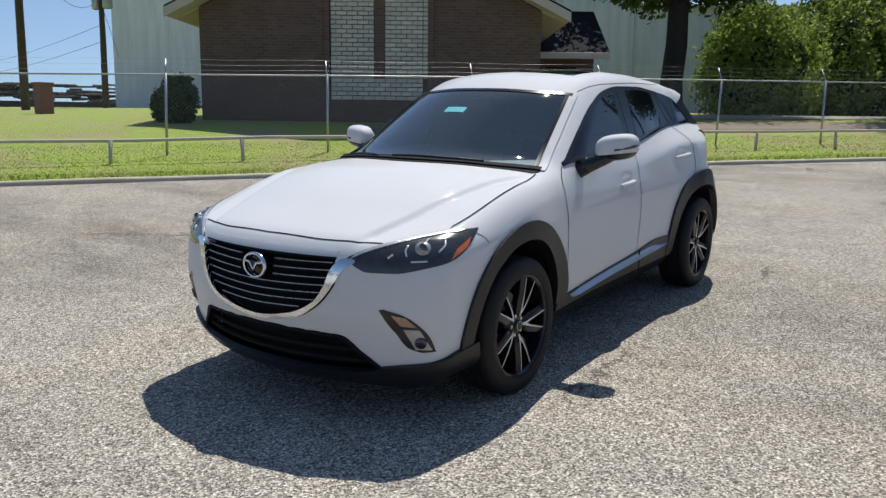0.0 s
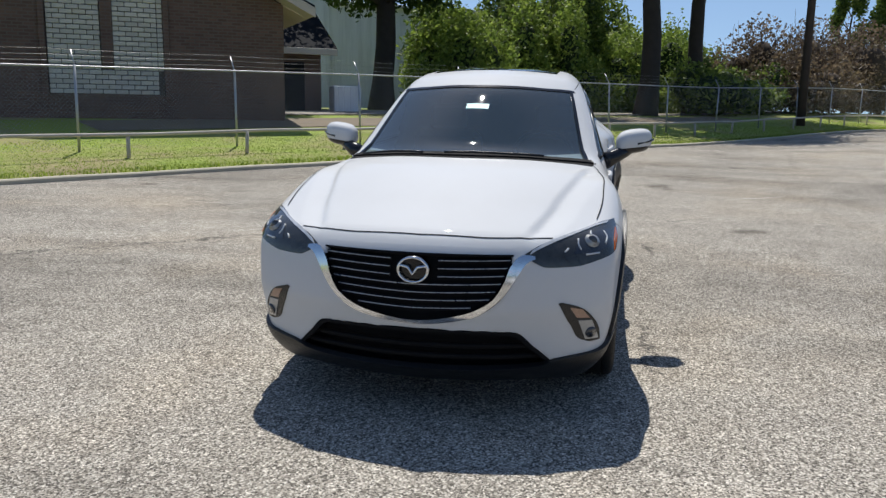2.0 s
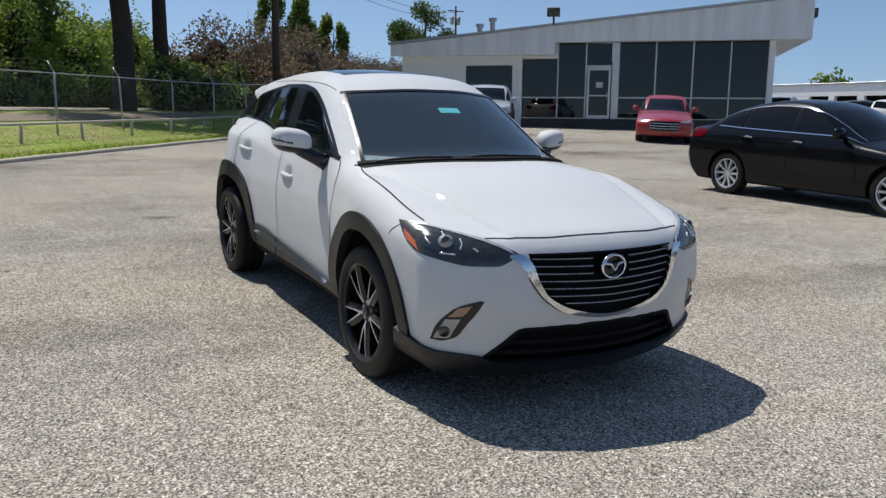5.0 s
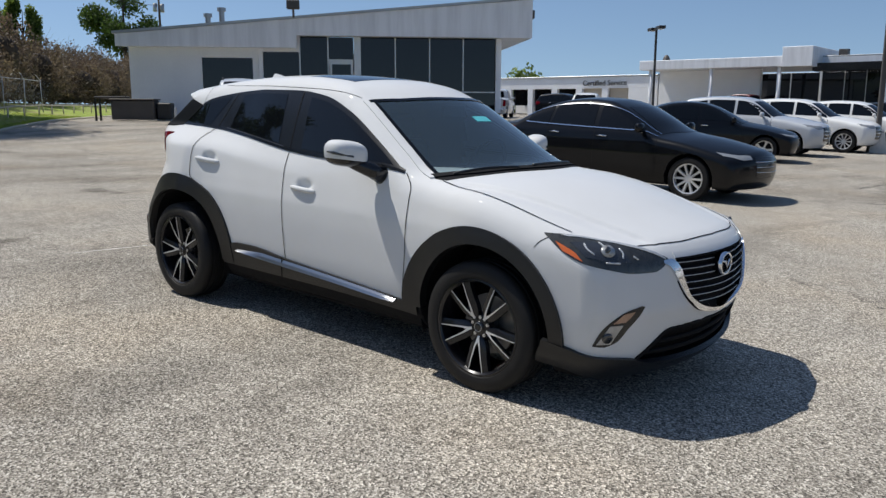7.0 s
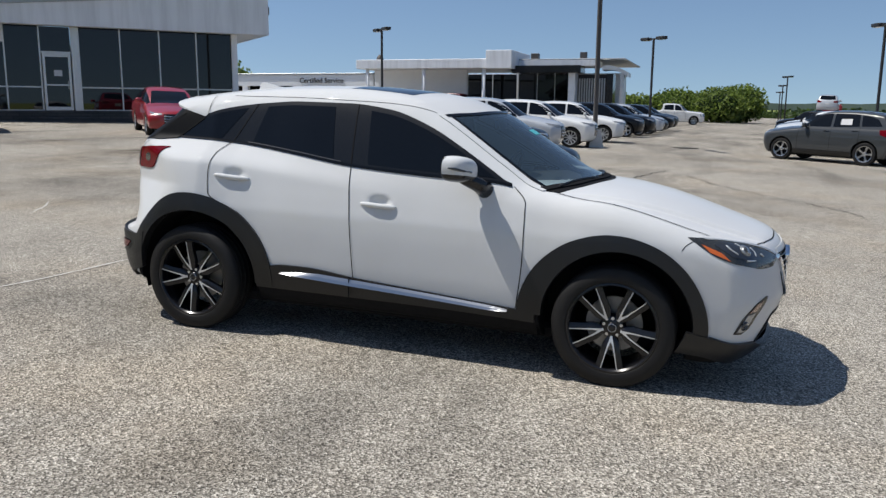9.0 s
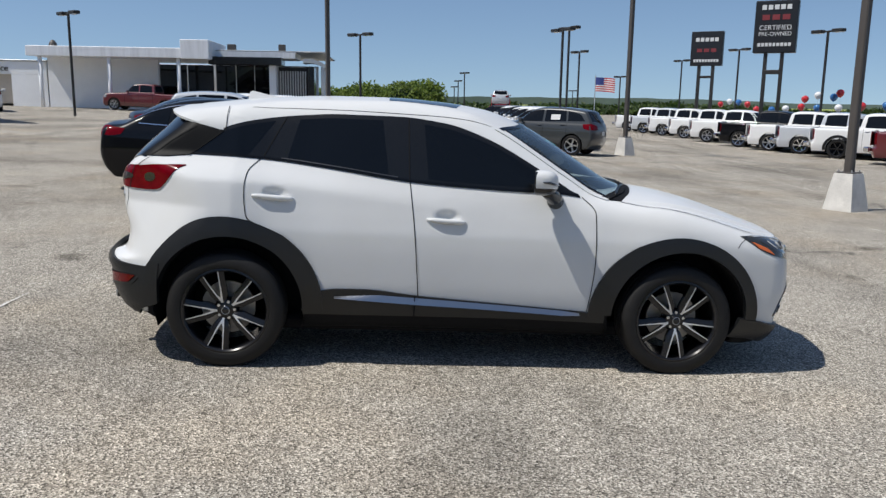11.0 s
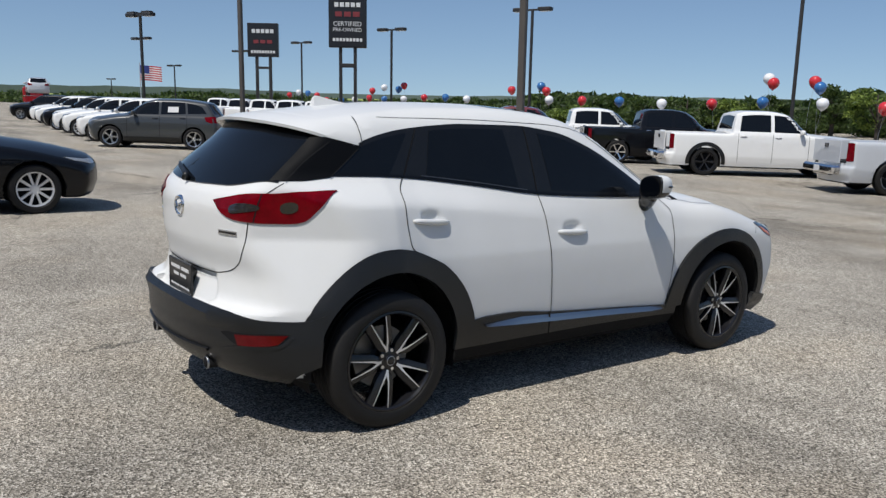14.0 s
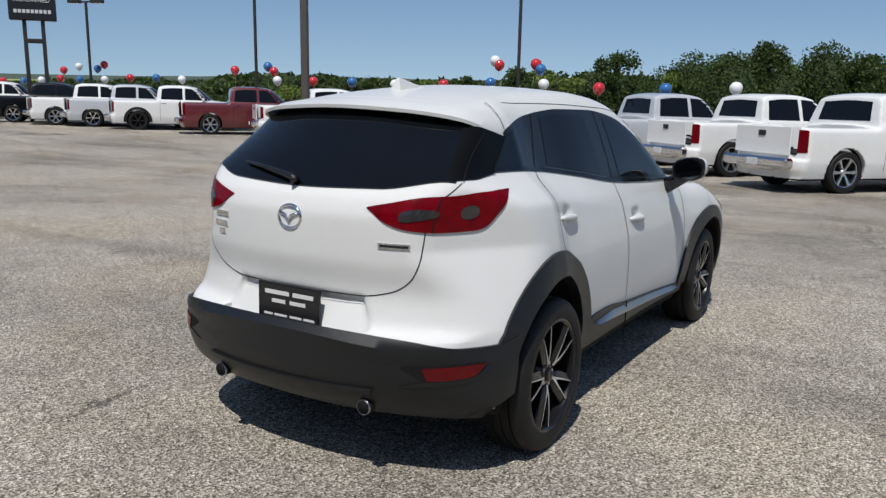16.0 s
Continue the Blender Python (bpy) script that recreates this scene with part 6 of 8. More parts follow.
for s0, s1, zt in ((-5.74, -4.15, 3.78), (-4.10, -2.90, 4.46), (-1.40, 0.12, 4.46), (0.18, 1.68, 4.46), (1.74, 3.22, 4.46), (3.28, 4.75, 4.46)):
    glass(s0, s1, 1.16, 2.03)
    glass(s0, s1, 2.09, zt)
for s in (-4.125, -2.87, 0.15, 1.71, 3.25):
    bar(s - 0.03, s + 0.03, 1.12, 4.46)
bar(-5.74, -2.9, 2.03, 2.09)
bar(-1.40, 4.75, 2.03, 2.09)
bar(-5.74, -2.9, 1.12, 1.16)
bar(-1.40, 4.75, 1.12, 1.16)
slab("door_pilaster", -1.72, -1.40, 1.12, 4.46, ALUMINIUM, 0.0, 0.2)
slab("end_pilaster", 4.75, 5.0, 1.12, 4.46, WHITE_WALL, -0.04, 0.25)
glass(-2.84, -1.74, 3.48, 4.44)
bar(-2.84, -1.74, 3.38, 3.48)
odoor = slab("entrance_door", -2.80, -1.76, 1.13, 1.28, ALUMINIUM, 0.04, 0.12, 0.006, "aluminium-framed glass door")
for a in ((-2.80, -2.70, 1.28, 3.38), (-1.86, -1.76, 1.28, 3.38), (-2.70, -1.86, 3.26, 3.38), (-2.70, -1.86, 2.12, 2.18)):
    part("door_stile", Geo().box(((a[0] + a[1]) / 2, 0.08, (a[2] + a[3]) / 2 - OZ), (a[1] - a[0], 0.08, a[3] - a[2]), 0.005), ALUMINIUM, odoor)
part("door_pane", Geo().box((-2.28, 0.08, 2.27 - OZ), (0.84, 0.012, 1.98), 0.0), OFFICE_GLASS, odoor)
part("door_notice", Geo().box((-2.25, 0.066, 2.62 - OZ), (0.30, 0.004, 0.24), 0.0), PALE_PRINT, odoor, "white paper notice")
part("door_handle", Geo().tube([(-1.90, 0.0, 2.0 - OZ), (-1.90, 0.0, 2.3 - OZ)], 0.015, 8), ALUMINIUM, odoor)
flood = part("floodlight", Geo().box((-4.3, -0.75, 5.72 - OZ), (0.55, 0.3, 0.38), 0.03), GREY_STEEL, office, "square floodlight on the fascia")
part("floodlight_neck", Geo().tube([(-4.3, -0.6, 5.2 - OZ), (-4.3, -0.68, 5.56 - OZ)], 0.05, 8), GREY_STEEL, flood)
part("floodlight", Geo().box((6.45, 0.6, 5.6 - OZ), (0.3, 0.55, 0.38), 0.03), GREY_STEEL, office)
for s, h in ((-9.2, 5.9), (-8.5, 6.2)):
    part("roof_vent", Geo().tube([(s, 6.5, 4.5 - OZ), (s, 6.5, h - OZ), (s, 6.5, h - OZ), (s, 6.5, h + 0.18 - OZ)], [0.14, 0.14, 0.22, 0.22], 12), GALV, office)

# equipment at the office corner
unit = thing("equipment_crate", "dark steel equipment box beside the office", "equipment", Matrix.Translation((13.9, 28.2, float(lot_z(13.9, 28.2)))) @ Matrix.Rotation(OF_A, 4, "Z"))
part("box_body", Geo().box((0, 0, 0.45), (1.7, 1.1, 0.8), 0.04), GREY_STEEL, unit)
part("box_lid", Geo().box((0, 0, 0.88), (1.8, 1.2, 0.06), 0.02), GREY_STEEL, unit)
part("box_motor", Geo().box((1.2, 0.1, 0.40), (0.6, 0.7, 0.7), 0.05), DARK_STEEL, unit)
stand = thing("pipe_stand", "dark welded pipe stand beside the equipment box", "stand", Matrix.Translation((12.6, 28.0, float(lot_z(12.6, 28.0)))) @ Matrix.Rotation(OF_A, 4, "Z"))
part("frame", Geo().tube([(-0.5, 0, 0), (-0.5, 0, 0.95), (0.7, 0, 0.95)], 0.05, 8), DARK_STEEL, stand)
part("frame", Geo().tube([(-0.5, 0.6, 0), (-0.5, 0.6, 0.95), (0.7, 0.6, 0.95)], 0.05, 8), DARK_STEEL, stand)
part("vent_pipe", Geo().tube([(2.6, 0.2, 0), (2.6, 0.2, 0.55)], 0.05, 8), PALE_PRINT, stand)

# ---- service wing and showroom across the lot ----
def block(parent, name, y0, y1, z0, z1, mat, x0, x1, bevel=0.02, label=""):
    return part(name, Geo().box(((x0 + x1) / 2, (y0 + y1) / 2, (z0 + z1) / 2), (x1 - x0, y1 - y0, z1 - z0), bevel), mat, parent, label)


service = thing("service_building", "long low white service building with open bays", "building", Matrix.Translation((58.0, 0, 0.0)), kind="structure")
bays = [(28.2, 30.1), (30.7, 32.6), (33.25, 35.15), (35.75, 37.75), (38.3, 40.1)]
edges = [25.6] + [e for b in bays for e in b] + [48.0]
for a, b in zip(edges[::2], edges[1::2]):
    block(service, "wall", a, b, 0.0, 3.05, WHITE_WALL, 0, 0.3)
block(service, "wall", 25.6, 48.0, 3.05, 4.0, WHITE_WALL, 0, 0.3)
block(service, "back_wall", 25.6, 48.0, 0.0, 4.0, WHITE_WALL, 12, 12.3)
block(service, "roof", 25.5, 48.1, 4.0, 4.12, GALV, -0.1, 12.4, label="thin metal roof edge")
for a, b in bays:
    block(service, "bay_door", a, b, 1.6 if a > 33 else 0.9, 3.05, TINT if a > 33 else BEIGE_TRIM, 0.35, 0.42, 0.01, "part-open bay door")
lettering = bpy.data.curves.new("sign_letters", "FONT")
lettering.body = "Certified Service"
lettering.size, lettering.extrude, lettering.align_x, lettering.align_y = 0.62, 0.02, "CENTER", "CENTER"
letters = new("sign_letters", lettering)
letters.parent = service
letters.matrix_basis = Matrix.Translation((-0.05, 30.45, 3.48)) @ Matrix(((0, 0, -1, 0), (-1, 0, 0, 0), (0, 1, 0, 0), (0, 0, 0, 1)))
letters.data.materials.append(DARK_STEEL)
tagged(letters, "dark raised sign lettering")

show = thing("showroom", "white showroom with flat canopy, glazed front and slatted wall", "building", Matrix.Translation((58.0, 0, 0.0)), kind="structure")
block(show, "wing_wall", 17.4, 25.5, 0.0, 4.3, WHITE_WALL, 0.0, 0.4)
block(show, "canopy", 13.2, 25.7, 4.3, 5.0, WHITE_PANEL, -3.2, 6.0, 0.03, "flat white canopy")
block(show, "canopy_corner", 12.9, 14.9, 4.25, 5.6, WHITE_PANEL, -3.4, 3.0, 0.03, "raised white canopy corner")
for y in (20.1, 15.2, 24.9):
    part("column", Geo().tube([(-2.8, y, 0), (-2.8, y, 4.3)], 0.14, 12), WHITE_WALL, show, "white canopy column", smooth=True)
block(show, "black_fascia", 7.9, 13.2, 3.95, 4.5, GLOSS_BLACK, -2.2, 0.0, 0.02, "black fascia band")
block(show, "upper_wall", 7.0, 13.2, 4.5, 4.95, WHITE_PANEL, -1.0, 3.0)
block(show, "roof_slab", 4.8, 13.2, 4.95, 5.05, GALV, -1.0, 12.0)
for a, b in ((8.9, 10.2), (10.25, 11.6), (11.65, 13.1), (13.3, 15.2), (15.3, 17.3)):
    block(show, "showroom_pane", a, b, 0.4, 3.95, OFFICE_GLASS, 0.1, 0.13, 0.0, "reflecting showroom pane")
    block(show, "pane_bar", b, b + 0.05, 0.2, 3.95, ALUMINIUM, 0.05, 0.2)
block(show, "plinth", 8.7, 17.4, 0.0, 0.4, CONCRETE, 0.0, 0.3)
block(show, "end_post", 8.4, 8.9, 0.0, 3.95, WHITE_WALL, -1.6, 0.3)
for i in range(12):
    block(show, "wall_slat", 6.3 + i * 0.19, 6.39 + i * 0.19, 0.3, 3.6, ALUMINIUM, -0.3, 0.0, 0.01)
block(show, "slat_backing", 6.2, 8.6, 0.0, 3.9, DARK_STEEL, 0.01, 0.2)
block(show, "portal_leg", 5.6, 6.1, 0.0, 3.9, GLOSS_BLACK, -1.2, 0.5, 0.03, "black portal leg")
block(show, "portal_leg", 4.8, 5.1, 0.0, 3.9, ALUMINIUM, -1.2, 0.5, 0.03)
g = Geo()
arc = [(6.4 - 1.9 * t, 3.95 + 0.55 * math.sin(math.pi * (0.35 + 0.65 * t))) for t in np.linspace(0, 1, 12)]
g.prism(arc + [(y, z - 0.3) for y, z in arc[::-1]], -1.4, 0.7, "yz")
part("portal_arch", g, ALUMINIUM, show, "silver arched portal roof")
block(show, "roof_unit", 11.8, 12.4, 5.05, 5.6, GREY_STEEL, 1.0, 1.6)
block(show, "roof_unit", 8.0, 8.5, 5.05, 5.65, GREY_STEEL, 1.0, 1.6)
part("roof_dish", Geo().ball((0.5, 25.2, 4.9), (0.35, 0.35, 0.75), 14, 8), GREY_STEEL, show, smooth=True)
block(show, "showroom_floor", 8.7, 17.4, 0.0, 0.1, CONCRETE, 0.31, 8.0)
block(show, "showroom_back", 6.0, 25.5, 0.0, 4.3, WHITE_WALL, 8.01, 8.3)

# white bricks of the chapel's panel
brick_mesh = Geo().box((0, 0, 0), (0.262, 0.11, 0.096), 0.008).mesh("brick", PALE_BRICK)
half_mesh = Geo().box((0, 0, 0), (0.12, 0.11, 0.096), 0.008).mesh("brick", PALE_BRICK)
for row in range(31):
    z = 0.56 + 0.055 + row * 0.110
    for a, b in ((S0 + 0.02, P0), (P1, S1 - 0.02)):
        x, first = a + 0.006, row % 2 == 1
        if z < 1.16 and a > P0:
            continue
        if z < 1.16:
            b = S1 - 0.02
        while x < b - 0.10:
            w = 0.12 if (first or x + 0.262 > b) else 0.262
            first = False
            o = new("brick", half_mesh if w < 0.2 else brick_mesh)
            o.parent = chapel
            o.matrix_basis = Matrix.Translation((x + w / 2, 0.03 + random.uniform(-0.004, 0.004), z))
            x += w + 0.014


# ---- the other parked vehicles ----
class Kind:
    """Curves that shape one kind of vehicle, front towards -y."""
    def __init__(self, W, T, top, nose, tail, bow, crown, hubs, r, belt, dlo, panes, screen, back, head, tail_lamp, grille, bed=None, round_nose=0.30, k=0.08):
        self.W, self.T, self.top, self.nose, self.tail = W, spline(*T), spline(*top), spline(*nose), spline(*tail)
        self.bow, self.crown, self.hubs, self.r, self.bed, self.rn, self.k = bow, crown, hubs, r, bed, round_nose, k
        self.belt, self.dlo, self.panes, self.screen, self.back = spline(*belt), spline(*dlo), panes, screen, back
        self.head, self.tail_lamp, self.grille = head, tail_lamp, grille

    def whole(self, x, y, z):
        ax = np.abs(x)
        side = ax - (self.W + self.T(z))
        yy = y - self.bow * x * x * np.clip(-(y - 0.4) / 1.2, 0, 1)
        f = smax(side, 0.85 * (z - (self.top(yy) - self.crown * x * x)), self.k)
        f = smax(f, self.nose(z) + self.rn * x * x + 0.12 * x ** 4 - y, 0.07)
        f = smax(f, y - (self.tail(z) - 0.13 * x * x - 0.10 * x ** 4), 0.07)
        return smax(f, self.r * 0.62 - z, 0.04)

    def cut(self, x, y, z):
        f = self.whole(x, y, z)
        for hy in self.hubs:
            f = np.maximum(f, -np.maximum(np.hypot(y - hy, z - self.r) - self.r * 1.14, self.W - 0.36 - np.abs(x)))
        if self.bed:
            y0, y1, zb = self.bed
            f = np.maximum(f, -np.maximum(np.maximum(np.abs(x) - (self.W - 0.20), zb - z), np.maximum(y0 - y, y - y1)))
        return f


SEDAN = Kind(0.875, ([0.15, 0.3, 0.5, 0.65, 0.8, 0.92, 1.0, 1.15, 1.4, 1.6], [-0.09, -0.03, -0.006, 0, -0.012, -0.034, -0.065, -0.13, -0.26, -0.38]),
             ([-2.4, -2.25, -2.0, -1.5, -1.05, -0.9, -0.6, -0.15, 0.15, 0.5, 0.9, 1.3, 1.65, 1.88, 2.1, 2.4], [0.62, 0.73, 0.81, 0.92, 0.99, 1.04, 1.20, 1.40, 1.47, 1.49, 1.46, 1.36, 1.20, 1.095, 1.07, 1.0]),
             ([0.15, 0.25, 0.45, 0.6, 0.75, 0.9], [-2.05, -2.22, -2.28, -2.27, -2.2, -2.0]), ([0.2, 0.4, 0.6, 0.85, 1.0, 1.1, 1.5], [2.10, 2.26, 2.31, 2.29, 2.25, 2.15, 1.9]),
             0.45, 0.12, (-1.36, 1.34), 0.325,
             ([-1.0, -0.5, 0.4, 1.2, 1.7], [0.965, 0.975, 0.995, 1.02, 1.045]), ([-0.88, -0.5, -0.15, 0.2, 0.6, 1.0, 1.35, 1.62], [0.99, 1.18, 1.325, 1.40, 1.415, 1.375, 1.27, 1.07]),
             ((-0.80, 0.22, -0.76, 0.22), (0.30, 1.10, 0.30, 1.05), (1.16, 1.58, 1.11, 1.50)),
             (([(-0.66, -0.85, 1.04), (0, -1.05, 1.0), (0.66, -0.85, 1.04)]), ([(-0.52, -0.18, 1.36), (0, -0.30, 1.38), (0.52, -0.18, 1.36)])),
             (([(-0.60, 1.72, 1.13), (0, 1.86, 1.10), (0.60, 1.72, 1.13)]), ([(-0.50, 1.16, 1.38), (0, 1.26, 1.40), (0.50, 1.16, 1.38)])),
             ([(0.50, -2.18, 0.66), (0.66, -2.08, 0.64), (0.80, -1.85, 0.68)], [(0.50, -2.14, 0.735), (0.66, -2.02, 0.755), (0.80, -1.74, 0.80)]),
             ([(0.42, 2.25, 0.86), (0.62, 2.20, 0.84), (0.80, 2.02, 0.84), (0.84, 1.85, 0.88)], [(0.42, 2.23, 0.95), (0.62, 2.17, 0.97), (0.79, 1.98, 0.98), (0.82, 1.80, 0.96)]),
             ([(-0.42, -2.2, 0.40), (0, -2.28, 0.38), (0.42, -2.2, 0.40)], [(-0.44, -2.17, 0.68), (0, -2.24, 0.69), (0.44, -2.17, 0.68)]))
SUV = Kind(0.90, ([0.2, 0.35, 0.55, 0.8, 0.95, 1.05, 1.12, 1.3, 1.6, 1.75], [-0.08, -0.02, 0, -0.004, -0.022, -0.045, -0.075, -0.13, -0.23, -0.30]),
           ([-2.4, -2.25, -2.1, -1.8, -1.4, -1.05, -0.92, -0.5, -0.2, 0.2, 0.8, 1.4, 1.9, 2.4], [0.78, 0.90, 0.97, 1.03, 1.10, 1.14, 1.19, 1.46, 1.60, 1.665, 1.675, 1.635, 1.56, 1.45]),
           ([0.2, 0.35, 0.6, 0.85, 1.0], [-2.05, -2.2, -2.27, -2.24, -2.1]), ([0.2, 0.4, 0.6, 0.8, 1.0, 1.15, 1.4, 1.6, 1.75], [2.0, 2.15, 2.2, 2.2, 2.17, 2.1, 1.93, 1.80, 1.66]),
           0.42, 0.11, (-1.36, 1.34), 0.355,
           ([-1.0, -0.5, 0.4, 1.2, 1.9], [1.085, 1.10, 1.125, 1.17, 1.20]), ([-0.88, -0.5, -0.15, 0.2, 0.7, 1.2, 1.55, 1.82], [1.12, 1.36, 1.51, 1.57, 1.575, 1.53, 1.44, 1.24]),
           ((-0.80, 0.20, -0.76, 0.20), (0.28, 1.08, 0.28, 1.04), (1.15, 1.76, 1.11, 1.62)),
           (([(-0.68, -0.85, 1.16), (0, -1.05, 1.13), (0.68, -0.85, 1.16)]), ([(-0.56, -0.22, 1.50), (0, -0.35, 1.53), (0.56, -0.22, 1.50)])),
           (([(-0.66, 1.98, 1.20), (0, 2.08, 1.16), (0.66, 1.98, 1.20)]), ([(-0.58, 1.74, 1.52), (0, 1.84, 1.54), (0.58, 1.74, 1.52)])),
           ([(0.48, -2.18, 0.80), (0.66, -2.07, 0.78), (0.82, -1.82, 0.82)], [(0.48, -2.13, 0.89), (0.66, -2.02, 0.91), (0.82, -1.70, 0.94)]),
           ([(0.50, 2.14, 0.92), (0.66, 2.08, 0.90), (0.82, 1.93, 0.90), (0.85, 1.74, 0.96)], [(0.50, 2.09, 1.05), (0.66, 2.03, 1.08), (0.80, 1.86, 1.10), (0.83, 1.70, 1.10)]),
           ([(-0.44, -2.2, 0.45), (0, -2.28, 0.43), (0.44, -2.2, 0.45)], [(-0.46, -2.16, 0.84), (0, -2.24, 0.85), (0.46, -2.16, 0.84)]))
PICKUP = Kind(0.99, ([0.2, 0.45, 0.6, 0.95, 1.15, 1.25, 1.32, 1.5, 1.85, 2.0], [-0.09, -0.02, 0, -0.002, -0.012, -0.04, -0.08, -0.13, -0.25, -0.31]),
              ([-3.0, -2.85, -2.7, -2.3, -1.6, -1.35, -1.2, -0.85, -0.55, 0.0, 0.6, 0.92, 1.0, 1.06, 1.2, 3.2], [0.95, 1.06, 1.14, 1.20, 1.25, 1.28, 1.36, 1.68, 1.84, 1.905, 1.90, 1.83, 1.55, 1.30, 1.275, 1.275]),
              ([0.25, 0.4, 0.7, 0.95, 1.1, 1.2], [-2.72, -2.85, -2.88, -2.86, -2.78, -2.6]), ([0.3, 0.5, 0.6, 0.66, 1.2, 1.4], [2.92, 2.98, 2.98, 2.93, 2.93, 2.90]),
              0.35, 0.07, (-1.87, 1.80), 0.40,
              ([-1.25, 0.0, 0.95], [1.235, 1.25, 1.26]), ([-1.15, -0.85, -0.55, -0.2, 0.3, 0.80, 0.92], [1.27, 1.57, 1.74, 1.79, 1.80, 1.75, 1.62]),
              ((-1.08, -0.12, -1.02, -0.12), (-0.02, 0.86, -0.02, 0.80)),
              (([(-0.76, -1.12, 1.32), (0, -1.30, 1.29), (0.76, -1.12, 1.32)]), ([(-0.64, -0.58, 1.73), (0, -0.70, 1.75), (0.64, -0.58, 1.73)])),
              (([(-0.66, 1.02, 1.36), (0, 1.03, 1.36), (0.66, 1.02, 1.36)]), ([(-0.60, 0.96, 1.73), (0, 0.97, 1.76), (0.60, 0.96, 1.73)])),
              ([(0.62, -2.74, 0.80), (0.80, -2.62, 0.80), (0.93, -2.42, 0.83)], [(0.62, -2.70, 1.02), (0.80, -2.58, 1.03), (0.93, -2.36, 1.04)]),
              ([(0.83, 2.90, 0.76), (0.93, 2.85, 0.76), (0.98, 2.74, 0.77)], [(0.83, 2.89, 1.18), (0.93, 2.84, 1.18), (0.97, 2.74, 1.17)]),
              ([(-0.60, -2.76, 0.62), (0, -2.88, 0.60), (0.60, -2.76, 0.62)], [(-0.60, -2.70, 1.03), (0, -2.82, 1.05), (0.60, -2.70, 1.03)]), bed=(1.16, 2.86, 0.72), round_nose=0.16, k=0.06)


def plain_wheel(parent, at, o, r, mats, spokes):
    w, rim = r * 0.32, r * 0.70
    hub = new("wheel")
    hub.parent = parent
    hub.matrix_basis = pose(*at, 0, 0, 0 if o > 0 else 180)
    part("tyre", Geo().lathe([(rim, w * 0.75), (rim + 0.02, w), (r * 0.93, w * 0.97), (r * 0.985, w * 0.8), (r, w * 0.5), (r, -w * 0.5), (r * 0.985, -w * 0.8), (r * 0.93, -w), (rim, -w)], 36), RUBBER, hub, sharp=40)
    g = Geo().lathe([(rim + 0.004, w * 0.78), (rim, w * 0.90), (rim - 0.016, w * 0.85), (rim - 0.02, w * 0.3)], 36)
    g.lathe([(0.001, w * 0.66), (0.05, w * 0.66), (0.07, w * 0.5)], 20)
    for k in range(spokes):
        a = 2 * math.pi * k / spokes
        c, s = math.cos(a), math.sin(a)
        hw0, hw1 = 0.014, 0.030 if spokes < 8 else 0.016
        vs = []
        for rad, hw, fx in ((0.04, hw0, w * 0.62), (rim - 0.008, hw1, w * 0.76)):
            for sd in (-1, 1):
                vs.append((fx, rad * c - sd * hw * s, rad * s + sd * hw * c))
            for sd in (-1, 1):
                vs.append((fx - 0.04, rad * c - sd * hw * 1.2 * s, rad * s + sd * hw * 1.2 * c))
        g.add(vs, [(0, 1, 5, 4), (2, 0, 4, 6), (1, 3, 7, 5)])
    part("rim", g, mats[0], hub, sharp=30)
    part("wheel_well", Geo().lathe([(0.001, w * 0.1), (rim - 0.01, w * 0.1)], 24), mats[1], hub)


